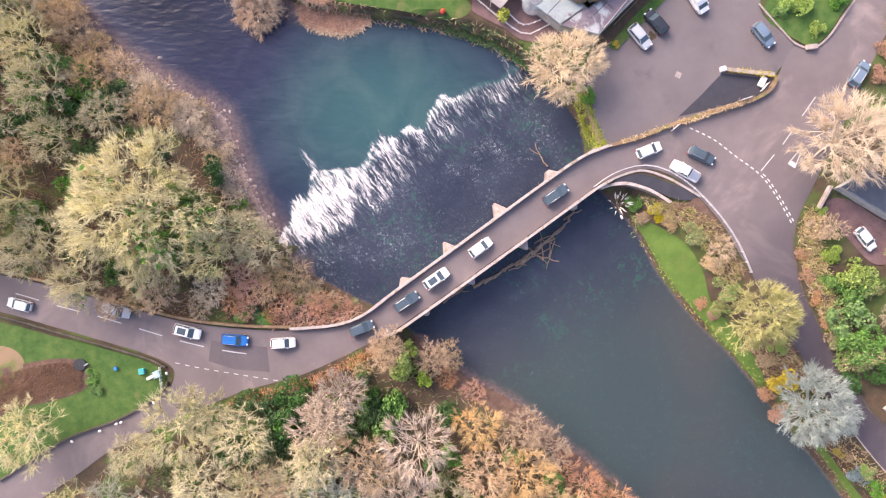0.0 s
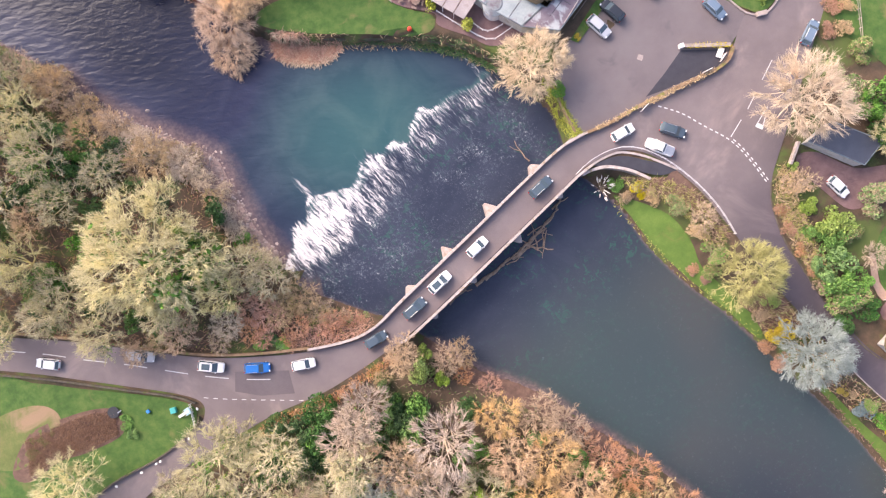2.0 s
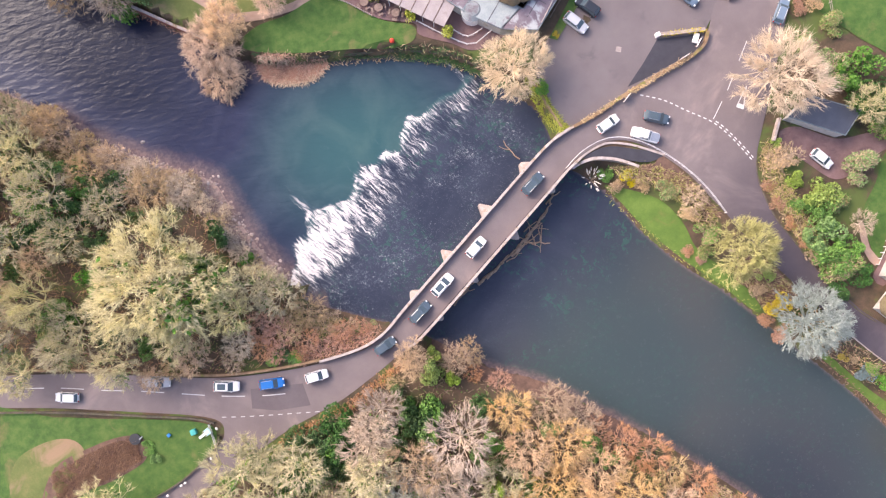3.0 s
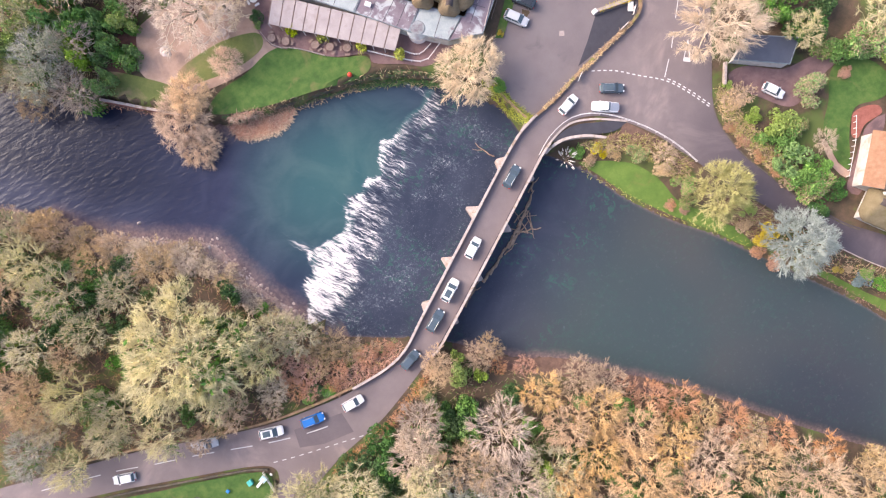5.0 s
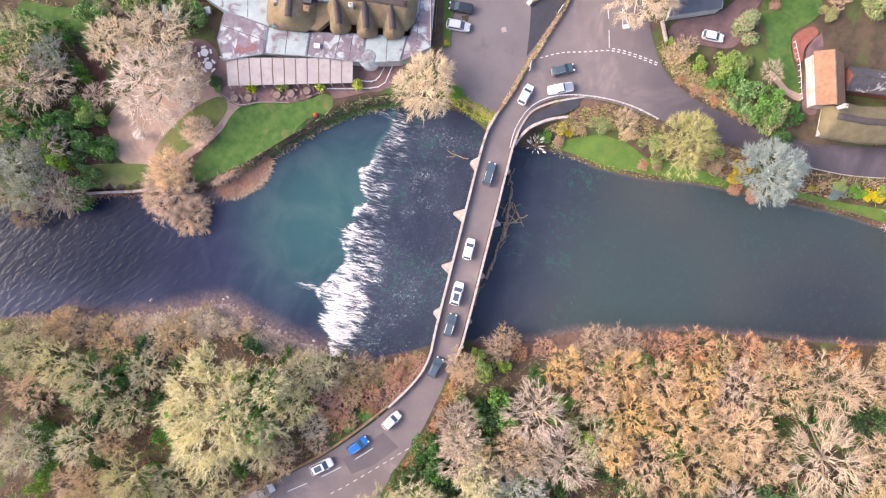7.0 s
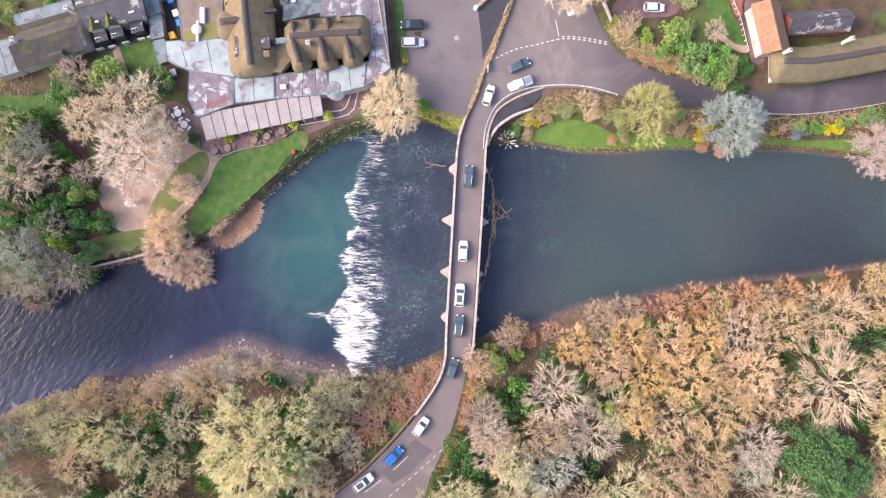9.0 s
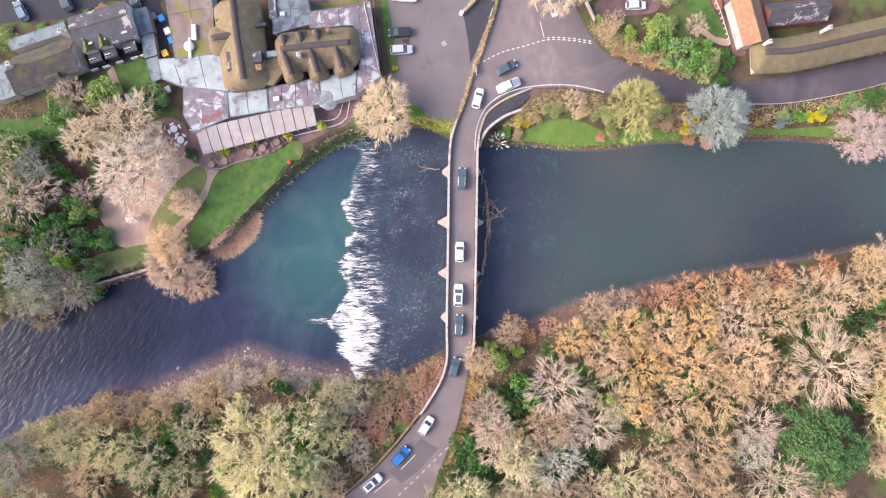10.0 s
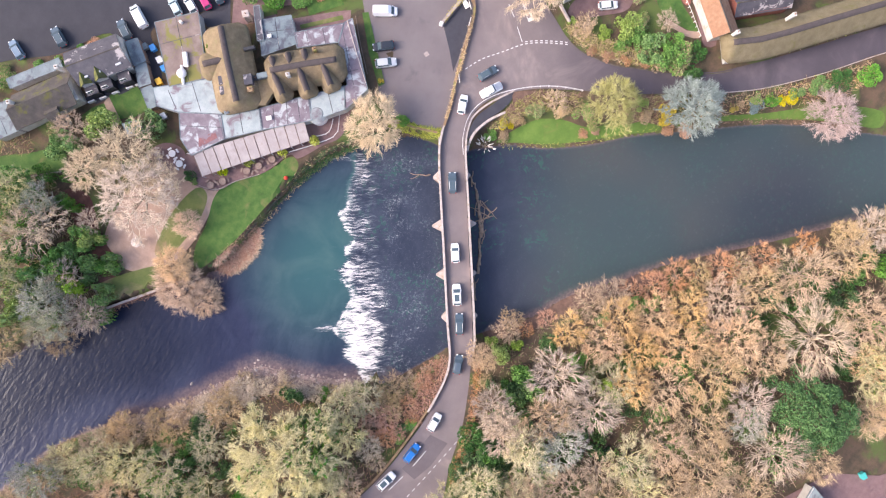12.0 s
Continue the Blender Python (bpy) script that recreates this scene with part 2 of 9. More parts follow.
M["teal"] = plain("teal_cloth", (0.06, 0.42, 0.38), 0.7)
M["sky_cloth"] = plain("pale_blue_cloth", (0.40, 0.62, 0.68), 0.7)
M["red_paint"] = plain("red_paint", (0.68, 0.06, 0.03), 0.5)
M["blue_paint"] = plain("blue_paint", (0.03, 0.22, 0.55), 0.5)
M["yellow_paint"] = plain("yellow_paint", (0.75, 0.45, 0.04), 0.5)
for cname, ccol in (("white", (0.82, 0.80, 0.79)), ("silver", (0.50, 0.51, 0.53)), ("slate", (0.075, 0.105, 0.135)), ("black", (0.03, 0.035, 0.045)), ("blue", (0.02, 0.16, 0.48)), ("grey_blue", (0.16, 0.22, 0.29)), ("magenta", (0.45, 0.04, 0.16)), ("pale_teal", (0.48, 0.60, 0.62))):
    M["car_" + cname] = plain("paint_" + cname, ccol, 0.22, 0.0, 0.03)
M["tw_olive"] = twig_mat("twig_olive", (0.28, 0.24, 0.14), (0.88, 0.78, 0.52), (0.66, 0.58, 0.34))
M["tw_lichen"] = twig_mat("twig_lichen", (0.38, 0.33, 0.18), (0.92, 0.83, 0.51), (0.76, 0.68, 0.36))
M["tw_willow"] = twig_mat("twig_willow", (0.32, 0.20, 0.12), (0.94, 0.70, 0.46), (0.80, 0.57, 0.36))
M["tw_tan"] = twig_mat("twig_tan", (0.18, 0.125, 0.08), (0.85, 0.64, 0.43), (0.60, 0.435, 0.27))
M["tw_pink"] = twig_mat("twig_pink", (0.36, 0.28, 0.205), (0.92, 0.77, 0.58), (0.77, 0.625, 0.465))
M["tw_cream"] = twig_mat("twig_cream", (0.174, 0.130, 0.098), (0.80, 0.655, 0.515), (0.575, 0.450, 0.330))
M["tw_orange"] = twig_mat("twig_orange", (0.24, 0.15, 0.075), (0.94, 0.68, 0.39), (0.76, 0.51, 0.26))
M["tw_gold"] = twig_mat("twig_gold", (0.19, 0.18, 0.055), (0.62, 0.59, 0.21), (0.44, 0.43, 0.12))
M["tw_grey"] = twig_mat("twig_grey", (0.198, 0.180, 0.143), (0.736, 0.690, 0.589), (0.470, 0.470, 0.336))
M["tw_rust"] = twig_mat("twig_rust", (0.32, 0.16, 0.10), (0.78, 0.48, 0.33), (0.62, 0.34, 0.20))
M["tw_silver"] = twig_mat("leaf_silver", (0.15, 0.18, 0.165), (0.44, 0.50, 0.46), (0.31, 0.36, 0.32))
M["tw_brown"] = twig_mat("twig_brown", (0.16, 0.09, 0.06), (0.50, 0.33, 0.23), (0.32, 0.20, 0.14))
M["lf_green"] = twig_mat("leaf_green", (0.07, 0.18, 0.042), (0.26, 0.45, 0.11), (0.16, 0.30, 0.075))
M["tw_blush"] = twig_mat("twig_blush", (0.28, 0.20, 0.17), (0.84, 0.66, 0.58), (0.64, 0.48, 0.42))
M["lf_ivy"] = twig_mat("leaf_ivy", (0.05, 0.13, 0.03), (0.20, 0.34, 0.07), (0.12, 0.22, 0.045))
M["lf_dark"] = twig_mat("leaf_dark", (0.03, 0.085, 0.025), (0.10, 0.20, 0.055), (0.065, 0.13, 0.04))
M["lf_lime"] = twig_mat("leaf_lime", (0.18, 0.30, 0.05), (0.44, 0.55, 0.15), (0.30, 0.41, 0.09))
M["lf_yellow"] = twig_mat("leaf_yellow", (0.50, 0.38, 0.02), (0.82, 0.66, 0.05), (0.66, 0.52, 0.03))
M["lf_pine"] = twig_mat("leaf_pine", (0.03, 0.10, 0.028), (0.12, 0.27, 0.065), (0.07, 0.18, 0.045))
M["lf_blue"] = twig_mat("leaf_blue", (0.17, 0.24, 0.25), (0.36, 0.45, 0.46), (0.25, 0.33, 0.34))
M["lf_olive"] = twig_mat("leaf_olive", (0.22, 0.24, 0.06), (0.55, 0.54, 0.16), (0.38, 0.40, 0.09))
M["plume"] = plain("plume", (0.80, 0.74, 0.66), 0.9)
M["tw_pale"] = twig_mat("twig_pale", (0.35, 0.275, 0.195), (0.86, 0.71, 0.535), (0.72, 0.575, 0.42))
M["asphalt_patch"] = surface("asphalt_patch", [(0.3, (0.135, 0.11, 0.117)), (0.7, (0.175, 0.143, 0.148))], 0.3, 22, 0.8, 0.3, 0.01)
M["bark"] = surface("bark", [(0.25, (0.20, 0.15, 0.105)), (0.75, (0.38, 0.31, 0.235))], 1.5, 8, 0.95, 0.8, 0.05, stain=(0.22, 0.25, 0.10), stain_scale=0.8)

# water: tone by depth, reflections put into the colour, current lines, ripples, and white water on the weir
m, nt, b = nodes_of("water", 0.12)
b.inputs["IOR"].default_value = 1.33
v = place(nt)
shore, pool, froth, flow_s, flow_n = (attr(nt, n) for n in ("shore", "pool", "froth", "flow_s", "flow_n"))
swirl = noise_tex(nt, v, 0.09, 5, 0.55, 0.8)
deep = mix(nt, map_range(nt, swirl, 0.35, 0.65), (0.020, 0.025, 0.056), (0.031, 0.038, 0.074))
teal = mix(nt, map_range(nt, swirl, 0.35, 0.7), (0.034, 0.090, 0.100), (0.058, 0.116, 0.116))
slack = mix(nt, map_range(nt, noise_tex(nt, v, 0.016, 1, 0.4), 0.36, 0.62), (0.036, 0.042, 0.054), (0.048, 0.069, 0.072))
slack = mix(nt, map_range(nt, noise_tex(nt, v, 0.03, 2, 0.5), 0.46, 0.70, 0.0, 0.45), slack, (0.088, 0.074, 0.072))
slack = mix(nt, map_range(nt, noise_tex(nt, v, 1.2, 6, 0.75), 0.56, 0.75, 0.0, 0.35), slack, (0.125, 0.125, 0.125))
weed = map_range(nt, noise_tex(nt, v, 0.35, 6, 0.7, 1.0), 0.60, 0.72)
below = mix(nt, map_range(nt, swirl, 0.3, 0.7), (0.030, 0.037, 0.060), (0.046, 0.055, 0.082))
below = mix(nt, math_node(nt, "MULTIPLY", weed, 0.28), below, (0.035, 0.085, 0.055))
# pool below 0: reflection of the bank's woods put into the colour
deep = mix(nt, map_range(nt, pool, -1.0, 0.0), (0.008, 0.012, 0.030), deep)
col = mix(nt, map_range(nt, pool, 0.0, 1.0, smooth=False), deep, teal)
col = mix(nt, map_range(nt, pool, 1.0, 2.0, smooth=False), col, below)
col = mix(nt, map_range(nt, pool, 2.0, 3.0, smooth=False), col, slack)
fronds = map_range(nt, noise_tex(nt, v, 0.9, 6, 0.7, 0.8), 0.51, 0.62)
beds = map_range(nt, noise_tex(nt, v, 0.10, 3, 0.5), 0.42, 0.56)
low = math_node(nt, "MULTIPLY", map_range(nt, pool, 1.7, 2.1, 0.0, 1.0), map_range(nt, pool, 2.6, 3.0, 0.45, 0.10))
col = mix(nt, math_node(nt, "MULTIPLY", math_node(nt, "MULTIPLY", fronds, beds), low), col, (0.030, 0.130, 0.085))
edge = math_node(nt, "ADD", shore, math_node(nt, "MULTIPLY", noise_tex(nt, v, 0.5, 4), 0.5))
col = mix(nt, map_range(nt, edge, 0.2, 1.1, 0.9, 0.0), col, mix(nt, map_range(nt, noise_tex(nt, v, 1.6, 5, 0.7), 0.4, 0.62), (0.14, 0.098, 0.098), (0.235, 0.165, 0.148)))
warp = math_node(nt, "MULTIPLY", noise_tex(nt, v, 0.45, 3), 1.6)
comb = nt.nodes.new("ShaderNodeCombineXYZ")
nt.links.new(math_node(nt, "ADD", flow_s, warp), comb.inputs[0])
nt.links.new(math_node(nt, "MULTIPLY", flow_n, 0.11), comb.inputs[1])
streak = noise_tex(nt, comb.outputs[0], 2.9, 7, 0.68, 0.4)
speck = noise_tex(nt, v, 1.9, 7, 0.74, 1.2)
share = map_range(nt, math_node(nt, "ADD", flow_n, math_node(nt, "MULTIPLY", noise_tex(nt, v, 0.5, 3), 4.0)), 3.5, 8.0, 0.86, 0.12)
tone = math_node(nt, "ADD", math_node(nt, "MULTIPLY", streak, share), math_node(nt, "MULTIPLY", speck, math_node(nt, "SUBTRACT", 1.0, share)))
tone = math_node(nt, "DIVIDE", math_node(nt, "SUBTRACT", tone, 0.5), 0.082)
cut = math_node(nt, "SUBTRACT", 3.1, math_node(nt, "MULTIPLY", froth, 4.6))
white = map_range(nt, math_node(nt, "SUBTRACT", tone, cut), -0.7, 1.1)
# bluish film: thin foam, and sky glints on the chop put into the colour
foam_glint = math_node(nt, "MULTIPLY", map_range(nt, math_node(nt, "SUBTRACT", tone, cut), -1.8, 0.2), 0.34)
col = mix(nt, foam_glint, col, (0.22, 0.25, 0.28))
thin = map_range(nt, froth, 0.35, 0.62, 0.55, 0.94)
col = mix(nt, math_node(nt, "MULTIPLY", white, thin), col, (0.80, 0.74, 0.70))
nt.links.new(col, b.inputs["Base Color"])
nt.links.new(map_range(nt, white, 0.0, 1.0, 0.10, 0.75), b.inputs["Roughness"])
b.inputs["Specular IOR Level"].default_value = 0.35
wave = nt.nodes.new("ShaderNodeMapping")
wave.inputs["Scale"].default_value = (0.55, 1.5, 1.0)
wave.inputs["Rotation"].default_value = (0, 0, radians(58))
nt.links.new(v, wave.inputs[0])
chop = math_node(nt, "ADD", noise_tex(nt, wave.outputs[0], 0.72, 1.5, 0.4, 0.4), math_node(nt, "MULTIPLY", noise_tex(nt, v, 1.9, 4, 0.6, 0.6), map_range(nt, pool, 1.2, 2.0, 0.3, 0.9)))
lively = map_range(nt, pool, 2.0, 3.0, 0.85, 0.10)
lively = math_node(nt, "MULTIPLY", lively, map_range(nt, math_node(nt, "ABSOLUTE", math_node(nt, "SUBTRACT", pool, 1.0)), 0.0, 0.7, 0.45, 1.0))
bump(nt, b, math_node(nt, "MULTIPLY", chop, lively), 0.5, 0.20)
M["water"] = m
M["lf_pot"] = twig_mat("leaf_pot", (0.30, 0.36, 0.03), (0.66, 0.68, 0.10), (0.50, 0.54, 0.06))
M["beach_stone"] = twig_mat("beach_stone", (0.16, 0.115, 0.105), (0.52, 0.43, 0.40), (0.30, 0.23, 0.21))

# ---- helpers of this scene ----
from mathutils import geometry


def spl(pts, n=6, closed=False):
    """A smooth curve through the points."""
    p = [np.array(q, float) for q in pts]
    k = len(p)
    out = []
    for i in range(k if closed else k - 1):
        a, b, c, d = (p[(i - 1) % k], p[i], p[(i + 1) % k], p[(i + 2) % k]) if closed else (p[max(i - 1, 0)], p[i], p[i + 1], p[min(i + 2, k - 1)])
        for j in range(n):
            t = j / n
            out.append(0.5 * (2 * b + (c - a) * t + (2 * a - 5 * b + 4 * c - d) * t * t + (3 * b - a - 3 * c + d) * t ** 3))
    if not closed:
        out.append(p[-1])
    return np.array(out)


def even(pts, step):
    """The same line with points at even steps."""
    p = np.array(pts, float)
    s = np.r_[0, np.cumsum(np.linalg.norm(np.diff(p, axis=0), axis=1))]
    q = np.linspace(0, s[-1], max(2, int(round(s[-1] / step)) + 1))
    return np.stack([np.interp(q, s, p[:, k]) for k in range(p.shape[1])], 1)


def inside(xy, poly):
    x, y = xy[:, 0], xy[:, 1]
    res = np.zeros(len(xy), bool)
    a = np.asarray(poly)
    for (x0, y0), (x1, y1) in zip(a, np.roll(a, -1, 0)):
        if y0 != y1:
            res ^= ((y0 > y) != (y1 > y)) & (x < (x1 - x0) * (y - y0) / (y1 - y0) + x0)
    return res


def line_dist(xy, line):
    """Distance to a polyline and the number of its nearest piece."""
    best, which = np.full(len(xy), 1e9), np.zeros(len(xy), int)
    for k, (a, b) in enumerate(zip(line[:-1], line[1:])):
        d = b - a
        t = np.clip(((xy - a) @ d) / max(d @ d, 1e-9), 0, 1)
        e = np.linalg.norm(xy - a - t[:, None] * d, axis=1)
        hit = e < best
        best[hit], which[hit] = e[hit], k
    return best, which


def sstep(a, b, x):
    t = np.clip((np.asarray(x, float) - a) / (b - a), 0, 1)
    return t * t * (3 - 2 * t)


def mesh_of(name, verts, faces, mat, smooth=False):
    me = bpy.data.meshes.new(name)
    me.from_pydata(np.asarray(verts, float).tolist(), [], faces.tolist() if isinstance(faces, np.ndarray) else faces)
    if mat is not None:
        me.materials.append(mat)
    if smooth:
        me.polygons.foreach_set("use_smooth", [True] * len(me.polygons))
    me.update()
    return me


def part(name, bm, material, parent, label="", smooth=False):
    """A bmesh as one mesh object under a thing or a part (or a thing of its own, with no parent)."""
    me = bpy.data.meshes.new(name)
    bmesh.ops.recalc_face_normals(bm, faces=bm.faces)
    bm.to_mesh(me)
    bm.free()
    if smooth:
        me.polygons.foreach_set("use_smooth", [True] * len(me.polygons))
    me.materials.append(material)
    ob = new(name, me)
    ob.parent = parent
    return tagged(ob, label) if label else ob


def put(name, me, parent=None, m=None):
    ob = new(name, me)
    ob.parent = parent
    if m is not None:
        ob.matrix_basis = m
    return ob


def box(bm, x0, y0, z0, x1, y1, z1, turn=0.0, bevel=0.0):
    c = Matrix.Translation(((x0 + x1) / 2, (y0 + y1) / 2, (z0 + z1) / 2)) @ Matrix.Rotation(radians(turn), 4, "Z") @ Matrix.Diagonal((abs(x1 - x0), abs(y1 - y0), abs(z1 - z0), 1))
    r = bmesh.ops.create_cube(bm, size=1, matrix=c)
    if bevel:
        bmesh.ops.bevel(bm, geom=list({e for v in r["verts"] for e in v.link_edges}), offset=bevel, segments=1, affect="EDGES", clamp_overlap=True)
    return bm


def rod(bm, p0, p1, r0, r1=None, sides=6):
    p0, p1 = Vector(p0), Vector(p1)
    d = p1 - p0
    m = Matrix.Translation((p0 + p1) / 2) @ d.to_track_quat("Z", "Y").to_matrix().to_4x4()
    bmesh.ops.create_cone(bm, cap_ends=True, segments=sides, radius1=r0, radius2=r0 if r1 is None else r1, depth=d.length, matrix=m)
    return bm


def tube(bm, pts, radii, sides=6):
    """One bent tapering tube through the points."""
    p = [Vector(q) for q in pts]
    rows = []
    for i, q in enumerate(p):
        d = (p[min(i + 1, len(p) - 1)] - p[max(i - 1, 0)]).normalized()
        u = d.cross(Vector((0.13, 0.21, 1.0))).normalized()
        w = d.cross(u)
        rows.append([bm.verts.new(q + (u * math.cos(k * 2 * math.pi / sides) + w * math.sin(k * 2 * math.pi / sides)) * radii[i]) for k in range(sides)])
    for a, c in zip(rows, rows[1:]):
        for k in range(sides):
            bm.faces.new((a[k], a[(k + 1) % sides], c[(k + 1) % sides], c[k]))
    bm.faces.new(rows[0][::-1])
    bm.faces.new(rows[-1])
    return bm


def prism(bm, outline, z0, z1, z1s=None):
    """An upright prism on any outline; z1s gives each corner of the top its own height."""
    n = len(outline)
    lo = [bm.verts.new((x, y, z0)) for x, y in outline]
    hi = [bm.verts.new((x, y, z1 if z1s is None else z1s[i])) for i, (x, y) in enumerate(outline)]
    bm.faces.new(lo[::-1])
    bm.faces.new(hi)
    for i in range(n):
        bm.faces.new((lo[i], lo[(i + 1) % n], hi[(i + 1) % n], hi[i]))
    return bm


def thing(name, label, category, m=None, group="", kind=""):
    ob = new(name)
    ob.empty_display_size = 0.3
    if m is not None:
        ob.matrix_basis = m
    return tagged(ob, label, category, group, kind)


# ---- the plan: river banks and roads ----
NORTH_BANK = [(-190, 150), (-130, 112), (-95, 88), (-69, 71.5), (-61, 67.5), (-52, 60.6), (-45.9, 57.3), (-39.6, 52.2), (-28.1, 43.8), (-18.7, 41.5), (-9.9, 40.2), (-0.2, 38.7), (7.6, 35.9), (13.4, 32), (19.2, 26.6), (22.3, 22.5), (23.4, 17), (24.6, 12.5), (27.4, 9.4), (32, 3.8), (35.8, -3.4), (41.6, -10.9), (47.4, -16.8), (53.2, -23.8), (59.1, -31.2), (66.9, -41.3), (72.3, -50), (76.3, -58.1), (80.2, -66.1), (95, -95), (135, -165)]
SOUTH_BANK = [(105, -180), (82, -105), (64.5, -77), (53.5, -66), (44, -57), (35, -47.8), (26, -39.3), (18.3, -33), (14, -28.8), (8, -25), (3, -22.6), (-2, -18.8), (-7.5, -14.3), (-12.0, -11.3), (-16.2, -9.0), (-23.8, -5.0), (-28.7, -2.0), (-31.9, 4.5), (-35.6, 10.4), (-38.6, 18.3), (-40.8, 23.4), (-46.6, 26.9), (-54.5, 31.8), (-61.5, 36.4), (-66.5, 42), (-72, 46.6), (-80, 51.6), (-90, 54.8), (-108, 61), (-150, 82), (-210, 115)]
north_line, south_line = spl(NORTH_BANK, 5), spl(SOUTH_BANK, 5)
RIVER = np.vstack([north_line, south_line])

ROAD_N = [(-180, 18), (-130, 6), (-95, -0.5), (-77.4, -4.0), (-67.6, -6.1), (-55.9, -9.4), (-45.3, -12.0), (-35.6, -13.1), (-28.9, -13.4), (-20.2, -12.9), (-15.0, -11.0), (-9.5, -6.9), (5, 3.7), (19.6, 14.3), (24.4, 16.8), (30.9, 18.7), (37.5, 21.3), (44.9, 23.6), (50.5, 25.2), (53.2, 27.0), (54.2, 29.4), (57.0, 34.4), (60.1, 33.9), (62.9, 36.0), (65.7, 40.1), (72, 48.5), (90, 70), (120, 110)]
ROAD_E = [(126, 106), (97, 68), (80, 48.5), (72.6, 37.2), (69.8, 31.6), (67.6, 27.0), (62.5, 16), (59.3, 9.4), (57.4, 5.0), (57.0, 0.5), (58.3, -6), (60.6, -11), (63.4, -16.7), (68.7, -25.1), (72.3, -28.9), (81.7, -37.5), (91.8, -46), (98.6, -51.8), (125, -74), (170, -115)]
ROAD_S = [(166, -120), (121, -79.5), (93.8, -55.2), (88.9, -51.2), (81.5, -45.3), (72, -36.5), (66.2, -29.5), (59.2, -19.2), (53.7, -10.9), (49.6, -3.3), (47.6, 0.1), (45.8, 3.4), (43, 7.1), (39.3, 10.8), (35.5, 13.2), (32, 13.9), (29.5, 13.5), (26.4, 12.3), (23.5, 10.6), (20.8, 8.6), (8, -0.6), (-8.0, -12.0), (-15.3, -16.1), (-19.3, -18.1), (-26, -21), (-34.6, -23.4), (-39.5, -25.3), (-48.5, -29.0), (-57.9, -33.7), (-63.7, -37.8), (-72, -43.4), (-95, -59), (-130, -85)]
ROAD_W = [(-133, -80), (-98, -53.5), (-77.4, -38.6), (-66.1, -31.5), (-56.9, -28.0), (-49.3, -24.0), (-47.4, -21.6), (-48.0, -19.4), (-52, -17.5), (-59.8, -15.2), (-67.6, -13), (-77.4, -10.3), (-95, -6.5), (-130, -0.5), (-180, 11)]
ROAD = np.vstack([spl(e, 5) for e in (ROAD_N, ROAD_E, ROAD_S, ROAD_W)])
CAR_PARK = [(25.2, 18.2), (30.9, 19.2), (37.5, 21.8), (44.9, 24.1), (50.3, 25.7), (52.8, 27.3), (53.8, 29.6), (56.8, 34.6), (51.2, 40.8), (56, 50), (70, 70), (60, 74), (48, 57), (40.2, 47.9), (34.4, 43), (28.2, 37.1), (22.6, 30.5), (23.2, 25.2)]
REAR_PARK = [(-60, 150), (-35, 122), (-15, 106.5), (-5.8, 96.2), (4.0, 89.4), (-0.5, 81), (-4, 76), (0.0, 73.2), (6, 79), (10, 82.3), (18.6, 75.6), (24.5, 72.0), (44, 90), (20, 150)]


def shore_of(xy):
    """Distance from the water's edge (negative in the river), and the width of the bank there."""
    dn, kn = line_dist(xy, north_line)
    ds, ks = line_dist(xy, south_line)
    d = np.where(inside(xy, RIVER), -1, 1) * np.minimum(dn, ds)
    near_n = dn < ds
    east = kn > 17 * 5
    beach = ks > 16 * 5
    wide = np.where(near_n, np.where(east, 9.0, 0.6), np.where(beach, 10.0, 5.0))
    return d, wide


def land(xy):
    """Height of the land, road level being 0."""
    xy = np.atleast_2d(np.asarray(xy, float))
    d, wide = shore_of(xy)
    base = np.where(wide > 9.5, -2.92, -3.5)
    h = base * (1 - sstep(0, 1, d / wide))
    dr, _ = line_dist(xy, np.vstack([ROAD, ROAD[:1]]))
    near = np.where(inside(xy, ROAD), 1.0, 1 - sstep(0.6, 3.0, dr)) * sstep(0.0, 0.8, d)
    h = h * (1 - near)
    roll = 0.12 * np.sin(xy[:, 0] * 0.21 + 1.3) * np.cos(xy[:, 1] * 0.17) + 0.06 * np.sin(xy[:, 0] * 0.7) * np.sin(xy[:, 1] * 0.6 + 2)
    h = h + roll * sstep(1, 5, d) * (1 - near)
    return np.where(d < 0, np.maximum(base + np.where(wide > 9.5, 0.2, 0.45) * d, -5.4), h)


def hz(x, y):
    return float(land([(x, y)])[0])


PATCHES = []


def patch(name, outline, mat, lift=0.04, flat=None, step=1.6, label="", smooth=5):
    """A sheet of lawn, path or paving, laid on the land (or flat at a height of its own)."""
    o = spl(outline, smooth, True) if smooth else np.array(outline, float)
    PATCHES.append(o)
    pts = [Vector(p) for p in o]
    n = len(pts)
    lo, hi = o.min(0), o.max(0)
    if flat is None:
        gx, gy = np.meshgrid(np.arange(lo[0], hi[0], step), np.arange(lo[1], hi[1], step))
        g = np.stack([gx.ravel(), gy.ravel()], 1)
        g = g[inside(g, o)]
        if len(g):
            g = g[line_dist(g, np.vstack([o, o[:1]]))[0] > step * 0.35]
        pts += [Vector(p) for p in g]
    r = geometry.delaunay_2d_cdt(pts, [], [list(range(n))], 1, 1e-4)
    xy = np.array([tuple(v) for v in r[0]])
    z = (land(xy) if flat is None else np.full(len(xy), flat)) + lift
    me = mesh_of(name, np.c_[xy, z], r[2], mat)
    return tagged(new(name, me), label, kind="structure")


